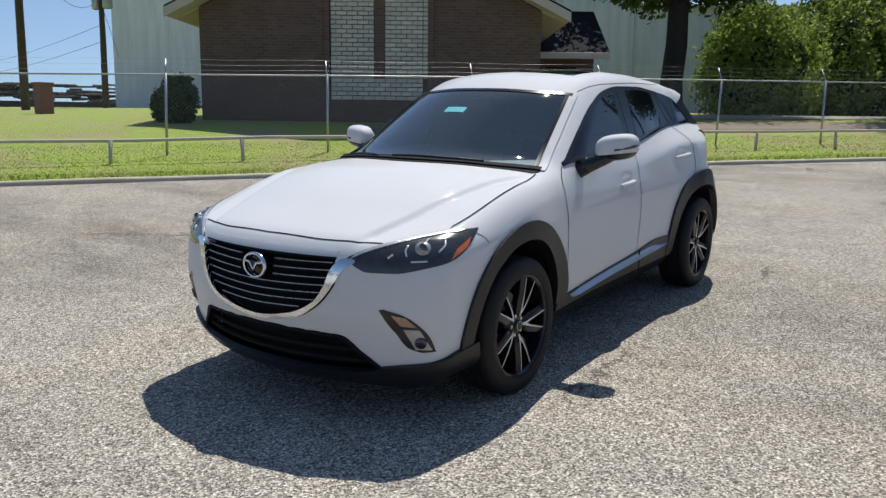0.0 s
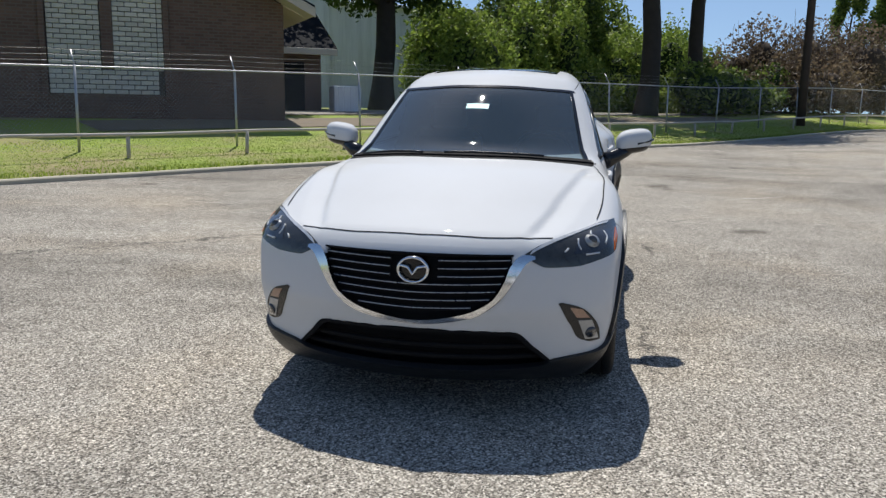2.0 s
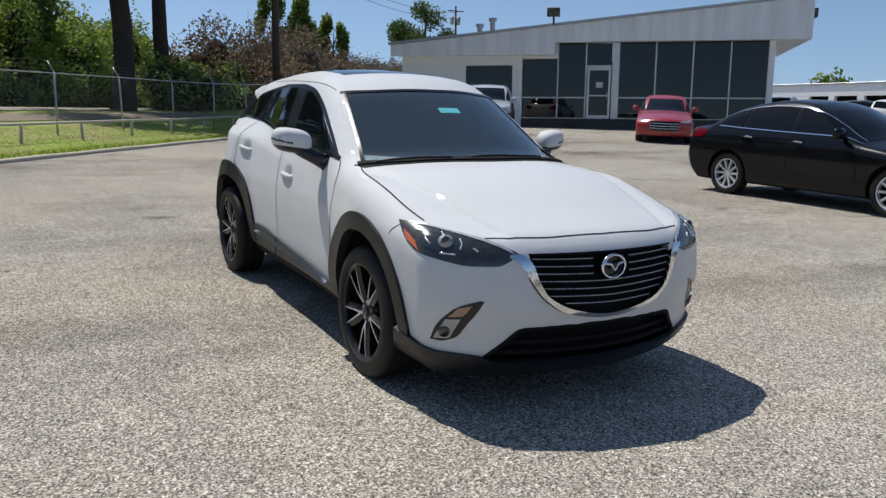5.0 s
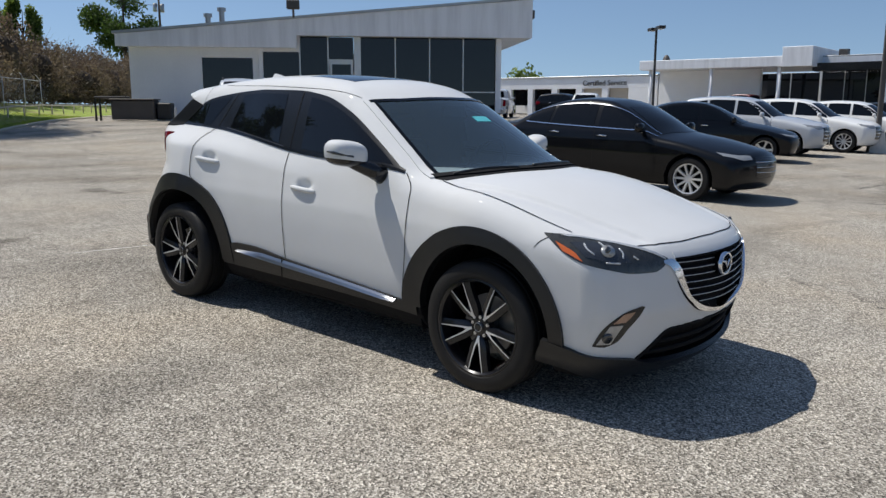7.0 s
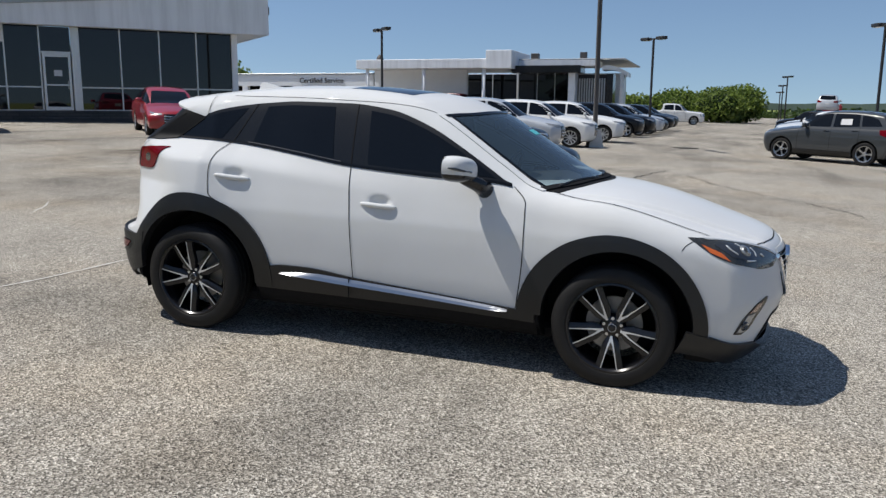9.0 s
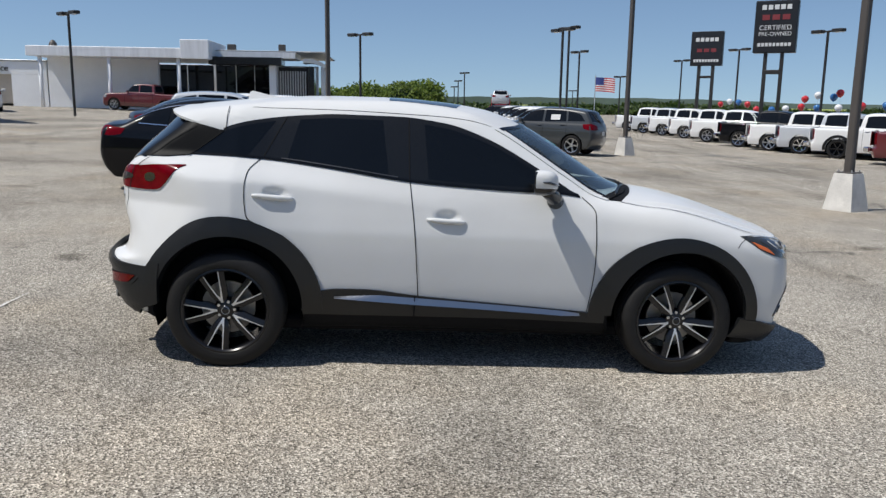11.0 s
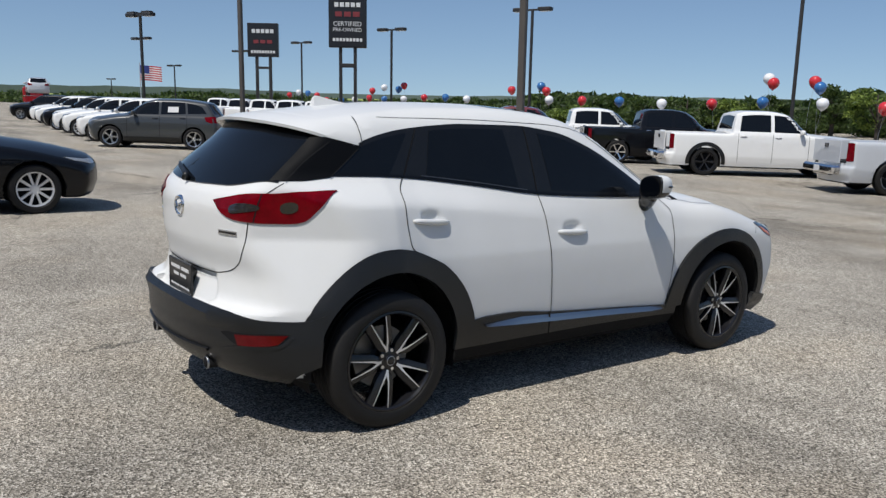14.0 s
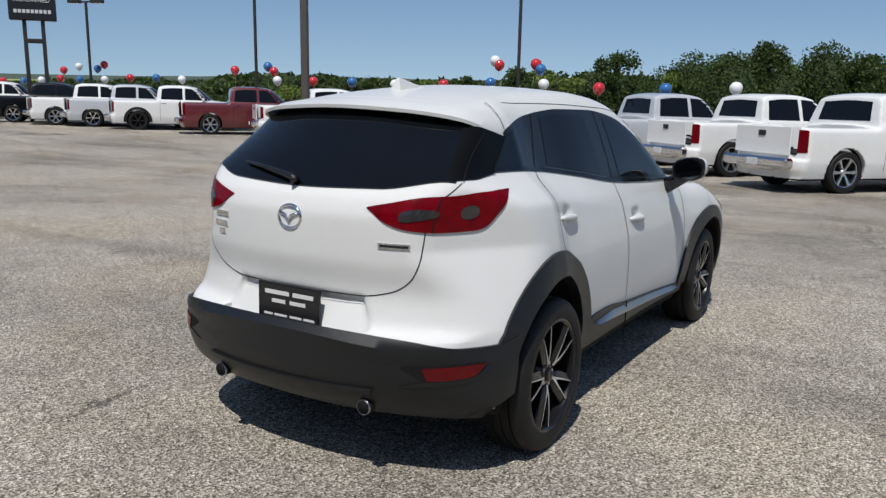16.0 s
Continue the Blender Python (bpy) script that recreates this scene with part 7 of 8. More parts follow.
def build_vehicle(kind, name, label, category, coat, wheels=(MACHINED, GAP), spokes=10, step=0.032, lower=None, arches=None, box=None, trim=None, bars=0.012, black_front=False):
    car = thing(name, label, category)
    W = kind.W
    y0, y1 = float(kind.nose(0.5)) - 0.1, float(kind.tail(0.6)) + 0.1
    v, q = solid(kind.cut, (-W - 0.06, y0 - 0.05, 0.1), (W + 0.06, y1 + 0.05, float(kind.top(0.3)) + 0.1), step)
    c = v[q].mean(1)
    well = np.zeros(len(c), bool)
    for hy in kind.hubs:
        well |= (np.hypot(c[:, 1] - hy, c[:, 2] - kind.r) < kind.r * 1.20) & (np.abs(c[:, 0]) < W - 0.07)
    under = (c[:, 2] < kind.r * 0.72) | well
    body = new("body", mesh_from("body", v, q[~under], coat))
    body.parent = car
    new("underbody", mesh_from("underbody", v, q[under], GAP)).parent = car
    fn = kind.whole
    for mir in (False, True):
        for (a, b, c2, d) in kind.panes:
            yb, yt = np.linspace(a, b, 12), np.linspace(c2, d, 12)
            skin("side_window", fn, [(W - 0.1, yy, zz) for yy, zz in zip(yb, kind.belt(yb) + 0.02)], [(W - 0.22, yy, zz) for yy, zz in zip(yt, kind.dlo(yt) - 0.02)], TINT, car, 0.005, 14, 6, "", mir)
        skin("headlight", fn, *kind.head, LAMP_CLEAR, car, 0.006, 12, 5, "clear headlight", mir)
        skin("tail_light", fn, *kind.tail_lamp, LAMP_RED, car, 0.008, 12, 5, "red tail light", mir)
        sg = -1 if mir else 1
        ym = kind.panes[0][0] + 0.22
        zm = float(kind.belt(np.float64(ym))) + 0.07
        part("door_mirror", Geo().box(((W + 0.07) * sg, ym, zm), (0.20, 0.11, 0.14), 0.04).tube([((W - 0.08) * sg, ym, zm - 0.06), ((W + 0.02) * sg, ym, zm - 0.03)], 0.03, 8), coat, car, smooth=True)
        for (a, b, _, _) in kind.panes[:2]:
            yh = b - 0.10
            zh = float(kind.belt(np.float64(yh))) - 0.10
            p, nr = settle(fn, [(W, yh - 0.09, zh), (W, yh, zh + 0.005), (W, yh + 0.09, zh)])
            p = p + nr * np.array([[0.01], [0.025], [0.01]])
            p[:, 0] *= sg
            part("door_handle", Geo().tube(p, 0.014, 6), CHROME if coat in (BLACK_PAINT,) else coat, car, smooth=True)
        for (a, b, _, _) in kind.panes[:2]:
            zz = np.linspace(kind.r + 0.02, float(kind.belt(np.float64(b))), 12)
            part("door_gap", seam(fn, [(W, b + 0.04, t) for t in zz], 0.010, 0.002, 14, mir), GAP, car)
        zz = np.linspace(kind.r + 0.02, float(kind.belt(np.float64(kind.panes[0][0]))), 12)
        part("door_gap", seam(fn, [(W, kind.panes[0][0] - 0.02, t) for t in zz], 0.010, 0.002, 14, mir), GAP, car)
        if lower is not None:
            yy = np.linspace(kind.hubs[0] + kind.r * 1.2, kind.hubs[1] - kind.r * 1.2, 14)
            skin("sill", fn, [(W - 0.03, t, kind.r * 0.66) for t in yy], [(W, t, kind.r * 1.12) for t in yy], lower, car, 0.012, 16, 4, "", mir)
        if arches is not None:
            for hy in kind.hubs:
                aa = np.linspace(-0.15, math.pi + 0.15, 26)
                skin("arch_flare", fn, [(W, hy + kind.r * 1.15 * math.cos(t), kind.r + kind.r * 1.15 * math.sin(t)) for t in aa], [(W, hy + kind.r * 1.42 * math.cos(t), kind.r + kind.r * 1.42 * math.sin(t)) for t in aa], arches, car, 0.022, 30, 4, "", mir)
        for hy in kind.hubs:
            plain_wheel(car, ((W - kind.r * 0.32 - 0.015) * sg, hy, kind.r), sg, kind.r, wheels, spokes)
    skin("windscreen", fn, *kind.screen, TINT, car, 0.004, 20, 8, "dark windscreen")
    skin("rear_window", fn, *kind.back, TINT, car, 0.004, 20, 8, "dark rear window")
    grid = kind.grille
    if black_front:
        lo = [(-0.88, -1.82, 0.30), (-0.74, -2.05, 0.27), (-0.4, -2.2, 0.27), (0, -2.24, 0.27), (0.4, -2.2, 0.27), (0.74, -2.05, 0.27), (0.88, -1.82, 0.30)]
        skin("lower_bumper", fn, lo, [(x, y, 0.70) for x, y, z in lo], lower, car, 0.03, 30, 8, "black plastic lower bumper")
        grid = ([(-0.40, -2.2, 0.745), (0, -2.26, 0.735), (0.40, -2.2, 0.745)], [(-0.42, -2.17, 0.865), (0, -2.24, 0.875), (0.42, -2.17, 0.865)])
    gr = skin("grille", fn, *grid, GLOSS_BLACK, car, 0.005, 16, 6, "dark grille")
    for t in (0.25, 0.5, 0.75):
        lo = [tuple(a + (b - a) * t for a, b in zip(p, q2)) for p, q2 in zip(*grid)]
        part("grille_bar", Geo().tube(settle(fn, along(lo, 12))[0] + np.array((0, -bars, 0)), bars, 6), CHROME, gr, smooth=True)
    if trim is not None:
        for mir in (False, True):
            y = np.linspace(kind.panes[0][0] - 0.03, kind.panes[-1][1] + 0.02, 40)
            for line in ([(W - 0.2, a, max(b, e + 0.03)) for a, b, e in zip(y, kind.dlo(y) - 0.004, kind.belt(y))], [(W - 0.1, a, b) for a, b in zip(y, kind.belt(y) + 0.008)]):
                part("window_trim", seam(fn, line, 0.016, 0.009, 50, mir), trim, car, "chrome window trim")
    if kind.bed:
        part("rear_bumper", Geo().box((0, 3.04, 0.56), (1.80, 0.22, 0.20), 0.05).box((0, 2.98, 0.46), (0.9, 0.18, 0.10), 0.03), CHROME, car, "chrome step bumper")
        tg = part("tailgate", Geo().box((0, 2.945, 0.97), (1.52, 0.03, 0.52), 0.012), coat, car)
        part("tailgate_handle", Geo().box((0, 2.966, 1.10), (0.20, 0.02, 0.10), 0.008), GLOSS_BLACK, tg)
        part("bed_floor", Geo().box((0, 2.0, 0.735), (1.56, 1.68, 0.02), 0.0), GAP, car, "dark bed liner")
        part("plate_bar", Geo().box((0, 3.155, 0.56), (0.30, 0.01, 0.13), 0.003), PALE_PRINT, car)
    else:
        part("plate_bar", Geo().box((0, float(kind.tail(0.78)) + 0.004, 0.80), (0.30, 0.012, 0.14), 0.003), PALE_PRINT, car)
    if box:
        for sg in (-1, 1):
            part("roof_rail", Geo().tube([(0.60 * sg, -0.1, 1.60), (0.61 * sg, 0.0, 1.66), (0.60 * sg, 1.2, 1.655), (0.58 * sg, 1.5, 1.60)], 0.018, 6), box, car, smooth=True)
    return car


def parked(x, y, dx, dy):
    """Pose on the sloping lot, nose towards (dx, dy)."""
    e = 0.5
    nrm = Vector((-(float(lot_z(x + e, y)) - float(lot_z(x - e, y))), -(float(lot_z(x, y + e)) - float(lot_z(x, y - e))), 2 * e)).normalized()
    back = Vector((-dx, -dy, 0))
    back = (back - nrm * back.dot(nrm)).normalized()
    right = back.cross(nrm).normalized()
    m = Matrix((right, back, nrm)).transposed().to_4x4()
    m.translation = (x, y, float(lot_z(x, y)))
    return m


def place(car, *spots):
    """Sets a vehicle on its first spot and copies of it on the others."""
    car.matrix_basis = parked(*spots[0])
    return [car] + [copy_thing(car, parked(*s)) for s in spots[1:]]


ROW = "vehicles in the lot rows"
TRUCKS = "trucks in the angled row"
HD = (0.54, 0.84)          # row beyond the pole
HT = (-0.65, -0.76)        # angled truck row
HO = (-0.695, -0.72)       # nose out from the office

def row_b(fx, fy):
    return (fx - 0.06, fy - 1.56, *HD)

def truck(rx, ry):
    return (rx - 0.55, ry - 1.90, *HT)

# cracks, a pale saw-cut joint and a drain in the old asphalt
CRACK = plain("dark_crack", (0.035, 0.033, 0.031), 0.95, spec=0.1)
JOINT = plain("pale_joint_filler", (0.68, 0.66, 0.62), 0.9, spec=0.1)


def crack(pts, width, mat, label, seed, stray=0.06):
    rng = np.random.default_rng(seed)
    n = max(12, int(14 * np.linalg.norm(np.diff(np.array(pts), axis=0), axis=1).sum()))
    c = along([(x, y, 0) for x, y in pts], n)[:, :2]
    wander = np.cumsum(rng.normal(0, 0.35, (n, 2)), 0)
    c = c + stray * (wander - np.linspace(0, 1, n)[:, None] * wander[-1]) / max(1.0, np.abs(wander).max())
    d = np.gradient(c, axis=0)
    side = np.stack([-d[:, 1], d[:, 0]], 1) / np.maximum(np.linalg.norm(d, axis=1), 1e-6)[:, None]
    w = width * rng.uniform(0.3, 1.0, n)[:, None] * np.clip(np.minimum(np.arange(n), np.arange(n)[::-1]) / 4.0, 0.1, 1)[:, None]
    rows = [(x, y, float(lot_z(x, y)) + 0.010) for q in (c + side * w / 2, c - side * w / 2) for x, y in q]
    tagged(part("pavement_crack", Geo().add(rows, [(i, n + i, n + i + 1, i + 1) for i in range(n - 1)]), mat), label, "crack", kind="structure")


crack([(11.8, -0.1), (14.3, -0.4), (15.8, -0.75)], 0.045, CRACK, "thin dark crack across the asphalt", 1, 0.2)
crack([(14.35, -1.15), (12.2, -1.9), (10.85, -2.6), (9.9, -3.1), (9.1, -3.65), (7.95, -4.05)], 0.042, CRACK, "long thin dark crack across the asphalt", 2, 0.2)
crack([(-0.9, 3.19), (0.0, 3.07), (0.8, 3.03)], 0.026, JOINT, "pale filled joint in the asphalt", 3, 0.01)
crack([(8.4, -8.8), (8.7, -10.5), (9.1, -11.5)], 0.055, CRACK, "dark crack beside the pole base", 4, 0.15)
crack([(6.8, 3.05), (8.0, 2.92), (9.0, 2.8)], 0.03, CRACK, "short dark crack in the asphalt", 5, 0.15)
crack([(-4.15, 4.0), (-3.7, 3.55), (-3.45, 2.95)], 0.007, CRACK, "short dark crack in the asphalt", 6, 0.1)
crack([(2.3, 5.8), (2.8, 6.1), (3.2, 6.4)], 0.03, JOINT, "short pale crack in the asphalt", 7, 0.1)
drain = thing("drain_cover", "dark iron drain grating set in the lot", "drain", parked(28.2, -0.75, 0.7, -0.7))
part("grating_frame", Geo().box((0, 0, 0.008), (0.5, 0.9, 0.02), 0.004), CRACK, drain)
for k in range(7):
    part("grating_bar", Geo().box((0, -0.36 + 0.12 * k, 0.022), (0.42, 0.05, 0.012), 0.003), DARK_STEEL, drain)

place(build_vehicle(SEDAN, "sedan_car", "glossy black sedan with bright twin-spoke wheels and chrome window trim", "car", BLACK_PAINT, step=0.022, trim=CHROME, bars=0.004), (8.47, 2.65, 0, -1))
place(build_vehicle(SEDAN, "compact_car", "black compact car parked in the row", "car", BLACK_PAINT, (SATIN, GAP), 5), (17.2, 4.9, 0.42, -0.9), (46.4, 3.2, 0.1, -1))
place(build_vehicle(SEDAN, "red_sedan", "bright red sedan parked nose out before the office windows", "car", RED_PAINT, (SATIN, GAP), 10), (17.3, 15.3, *HO))
place(build_vehicle(SUV, "old_suv", "silver sport utility with black lower bumper beside the office", "car", SILVER_PAINT, (SATIN, GAP), 5, lower=CLADDING, arches=CLADDING, box=DARK_STEEL, bars=0.006, black_front=True), (13.0, 19.6, -0.58, -0.81))
for o in place(build_vehicle(SUV, "crossover", "silver-white crossover parked in the row", "car", SILVER_PAINT, (MACHINED, GAP), 10, lower=CLADDING), (21.1, 5.15, 0.08, -1), (42.9, 3.2, 0.1, -1)):
    tagged(o, group=ROW)
for o in place(build_vehicle(SUV, "white_crossover", "white crossover parked in the row", "car", WHITE_FAR, (MACHINED, GAP), 10, lower=CLADDING), (25.0, 4.6, 0.05, -1), (30.2, 4.1, 0.05, -1), row_b(27.8, -4.4), row_b(31.6, -4.7), row_b(44.0, -5.9), row_b(47.8, -6.3), row_b(35.0, -5.0), (41.5, 22.5, 0.9, 0.4)):
    tagged(o, group=ROW)
for o in place(build_vehicle(SUV, "black_suv", "black sport utility parked in the row", "car", BLACK_PAINT, (SATIN, GAP), 5), (37.3, 3.9, 0.08, -1), (40.1, 3.5, 0.08, -1), (50.3, 3.0, 0.08, -1), (54.0, 2.9, 0.08, -1), row_b(38.2, -5.2), row_b(55.2, -6.4), (44.0, 25.5, 0.2, -1)):
    tagged(o, group=ROW)
# car carrier far off, its rear to the lot
HAUL = parked(86.3, -12.9, 1.0, -0.15)
carrier = thing("car_carrier", "red steel car carrier trailer loaded with silver crossovers", "trailer", HAUL)
for x in (-1.05, 1.05):
    part("side_rail", Geo().box((x, 4.8, 0.85), (0.12, 10.4, 0.22), 0.02), RED_PAINT, carrier)
    part("upper_rail", Geo().box((x, 4.8, 1.46), (0.12, 10.4, 0.16), 0.02), RED_PAINT, carrier)
    for k in range(5):
        part("post", Geo().box((x, 0.0 + 2.4 * k, 1.17), (0.12, 0.16, 0.44), 0.02), RED_PAINT, carrier)
    for yy in (7.2, 8.4):
        part("trailer_wheel", Geo().lathe([(0.05, -0.14), (0.30, -0.14), (0.46, -0.13), (0.48, 0.0), (0.46, 0.13), (0.30, 0.14), (0.05, 0.14)], 28, at=(x * 0.82, yy, 0.48)), RUBBER, carrier, "black trailer wheel", smooth=True)
for yy in np.arange(0.0, 9.9, 0.55):
    part("deck_slat", Geo().box((0, yy, 1.52), (2.1, 0.36, 0.04), 0.006), GALV, carrier)
part("cab", Geo().box((0, -2.6, 1.45), (2.2, 1.9, 1.9), 0.14).box((0, -1.4, 0.75), (1.0, 3.6, 0.35), 0.04), RED_PAINT, carrier, "red tractor cab")
for yy in (7.6, 2.6):
    tagged(copy_thing(bpy.data.objects["crossover"], HAUL @ Matrix.Translation((0, yy, 1.54))), "silver crossover loaded on the car carrier", "car")
grey = place(build_vehicle(SUV, "grey_suv", "dark grey crossover with a price sheet in its window", "car", GREY_PAINT, (SATIN, GAP), 5, lower=CLADDING), (24.0, -5.5, *HD))[0]
skin("price_sheet", SUV.whole, [(0.82, 0.50, 1.22), (0.82, 0.84, 1.23)], [(0.76, 0.50, 1.40), (0.76, 0.84, 1.41)], PALE_PRINT, grey, 0.012, 8, 5, "white price sheet behind the glass")
white_trucks = place(build_vehicle(PICKUP, "pickup_truck", "white pickup truck backed to the lot", "pickup truck", WHITE_FAR, (SATIN, GAP), 6), truck(1.75, -14.7), truck(-0.73, -12.5), truck(18.2, -18.3), truck(31.7, -17.9), truck(39.8, -18.2), truck(44.9, -18.8), truck(49.0, -18.8), truck(57.0, -18.8), (74.0, 2.0, 0.1, -1))
lifted = place(build_vehicle(PICKUP, "lifted_pickup", "white pickup truck with black wheels and arch flares", "pickup truck", WHITE_FAR, (RIM_BLACK, GAP), 6, arches=CLADDING), truck(10.3, -16.9), truck(26.6, -18.3))
silver_trucks = place(build_vehicle(PICKUP, "silver_pickup", "silver pickup truck with chrome bumper", "pickup truck", SILVER_PAINT, (CHROME, GAP), 6), truck(4.6, -15.9), truck(29.6, -18.3), truck(53.0, -18.8), (40.5, 29.0, 0.9, 0.5))
red_trucks = place(build_vehicle(PICKUP, "red_pickup", "maroon pickup truck in the angled row", "pickup truck", MAROON_PAINT, (SATIN, GAP), 6), truck(22.3, -18.3), (54.5, 17.5, 0.1, 1))
dark_trucks = place(build_vehicle(PICKUP, "black_pickup", "black pickup truck in the angled row", "pickup truck", BLACK_PAINT, (CHROME, GAP), 6), truck(14.9, -18.4), truck(34.8, -17.8))
for o in white_trucks + lifted + silver_trucks + red_trucks + dark_trucks:
    tagged(o, group=TRUCKS)


# ---- trees, woods and hedges ----
def leaves(pts, size, seed):
    """Small folded leaf clumps at points."""
    r = np.random.default_rng(seed)
    n = len(pts)
    a = r.normal(size=(n, 3))
    a /= np.linalg.norm(a, axis=1)[:, None]
    b = np.cross(a, r.normal(size=(n, 3)))
    b /= np.linalg.norm(b, axis=1)[:, None]
    c = np.cross(a, b)
    s = (size * r.uniform(0.6, 1.4, n))[:, None]
    v = np.stack([pts - a * s, pts + b * s * 0.55 + c * s * 0.18, pts + a * s, pts - b * s * 0.55 + c * s * 0.18], 1).reshape(-1, 3)
    i = np.arange(n)[:, None] * 4
    f = np.concatenate([i + np.array([[0, 1, 2]]), i + np.array([[0, 2, 3]])])
    return v, f


def clumps(lumps, n, seed, inner=0.62):
    """Points in the outer part of lumps (x, y, z, rx, ry, rz), rough-edged."""
    r = np.random.default_rng(seed)
    L = np.array(lumps, float)
    area = L[:, 3] * L[:, 4] + L[:, 4] * L[:, 5] + L[:, 3] * L[:, 5]
    k = r.choice(len(L), n, p=area / area.sum())
    d = r.normal(size=(n, 3))
    d /= np.linalg.norm(d, axis=1)[:, None]
    bump = 1 + 0.16 * np.sin(d[:, 0] * 9 + k * 1.7) * np.sin(d[:, 1] * 8 + k) * np.sin(d[:, 2] * 7 + 2 * k)
    rad = r.uniform(inner, 1.05, n) * bump
    return L[k, :3] + d * rad[:, None] * L[k, 3:]


def crown_lumps(c, rx, rz, n, seed):
    r = np.random.default_rng(seed)
    out = []
    for i in range(n):
        d = r.normal(size=3)
        d /= np.linalg.norm(d)
        s = r.uniform(0.25, 0.45)
        out.append((c[0] + d[0] * rx * 0.72, c[1] + d[1] * rx * 0.72, c[2] + d[2] * rz * 0.72, rx * s, rx * s, rz * s * 0.9))
    return out


def tree(at, height, r, crown_z, crown_r, crown_h, mat, seed, n=7000, leaf=0.13, lumps=16, label="", lean=0.0):
    x, y = at
    z = float(ground_z(x, y))
    t = thing("tree", label or "tall leafy tree with dark trunk on the grass", "tree", Matrix.Translation((x, y, z)))
    rnd = random.Random(seed)
    g = Geo()
    trunk = [(lean * h * h * 0.02 + 0.10 * math.sin(h * 0.9 + seed), 0.08 * math.cos(h * 0.7 + seed), h) for h in np.linspace(-0.2, height * 0.86, 9)]
    rad = [r * 1.5, r * 1.05, r, r * 0.92, r * 0.82, r * 0.68, r * 0.5, r * 0.32, r * 0.12]
    g.tube(trunk, rad, 12)
    L = crown_lumps((trunk[5][0], 0, crown_z), crown_r, crown_h, lumps, seed)
    for lx, ly, lz, *_ in L[: lumps]:
        h0 = min(max(crown_z - crown_h * 0.9, lz - 1.8 * rnd.random() - 0.6), height * 0.8)
        i = min(range(9), key=lambda k: abs(trunk[k][2] - h0))
        a = Vector(trunk[i])
        b = Vector((lx, ly, lz))
        mid = (a + b) / 2 + Vector((rnd.uniform(-0.3, 0.3), rnd.uniform(-0.3, 0.3), 0.35))
        g.tube([a, (a + mid) / 2, mid, b], [r * 0.34, r * 0.26, r * 0.17, r * 0.06], 7)
    part("trunk", g, BARK, t, "dark furrowed trunk and limbs", smooth=True)
    v, f = leaves(clumps(L, n, seed, 0.25), leaf, seed)
    o = new("crown", mesh_from("crown", v, f, mat, False))
    o.parent = t
    return t


def thicket(name, lumps, n, size, mat, core, seed, label, category="woods", shrink=0.70):
    v, f = leaves(clumps(lumps, n, seed), size, seed)
    w = thing(name, label, category, kind="stuff")
    o = new("foliage", mesh_from(name, v, f, mat, False))
    o.parent = w
    tagged(o, kind="stuff")
    # solid dark balls added inside the leaves in place of shaded depth
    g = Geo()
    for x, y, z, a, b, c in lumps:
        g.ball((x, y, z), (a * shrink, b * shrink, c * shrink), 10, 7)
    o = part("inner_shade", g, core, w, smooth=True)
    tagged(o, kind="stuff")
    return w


def bank_lumps(u0, u1, n0, n1, height, w, seed, step=1.6, jitter=0.35, low=0.0):
    """Lumps heaped along a strip behind the kerb."""
    r = np.random.default_rng(seed)
    out = []
    for u in np.arange(u0, u1, step):
        top = height(u) if callable(height) else height
        for k in range(3):
            n = r.uniform(n0, n1)
            x, y = kerb_xy(u + r.normal(0, jitter), n)
            z = float(ground_z(x, y)) + low
            hh = top * r.uniform(0.45, 1.0)
            out.append((x, y, z + hh * 0.55, w * r.uniform(0.7, 1.2), w * r.uniform(0.7, 1.2), hh * 0.5))
    return out


# large trees behind the fence
tree((-8.4, 27.0), 13, 0.42, 6.7, 5.4, 3.2, LEAF_DARK, 11, 26000, 0.13, 34, "large oak with thick dark trunk and low spreading crown")
tree((2.3, 30.2), 16, 0.38, 9.8, 5.6, 4.6, LEAF_DARK, 12, 20000, 0.14, 30, "tall oak with a straight dark trunk behind the fence")
tree((4.5, 34.5), 16, 0.33, 10.4, 4.6, 4.6, LEAF_DARK, 13, 14000, 0.14, 26, "tall oak with a straight dark trunk behind the fence", 0.3)
tree((-10.9, 19.4), 11, 0.26, 7.4, 2.6, 2.4, LEAF_DARK, 14, 4500, 0.13, 12, "leafy tree rising behind the brick building")
tree((-26.5, 6.0), 6, 0.12, 4.0, 1.9, 1.7, LEAF_LIGHT, 15, 3000, 0.10, 10, "small leafy tree on the lawn")
# woods beyond the drive; a gap beside the chapel leaves the pale wing in view
def clear_view(lumps, u0, n0):
    kept = []
    for l in lumps:
        d = np.array(l[:2]) - KERB_AT
        if d @ KERB_DIR - 2.0 > u0 + (d @ KERB_N - n0) * 0.78:
            kept.append(l)
    return kept


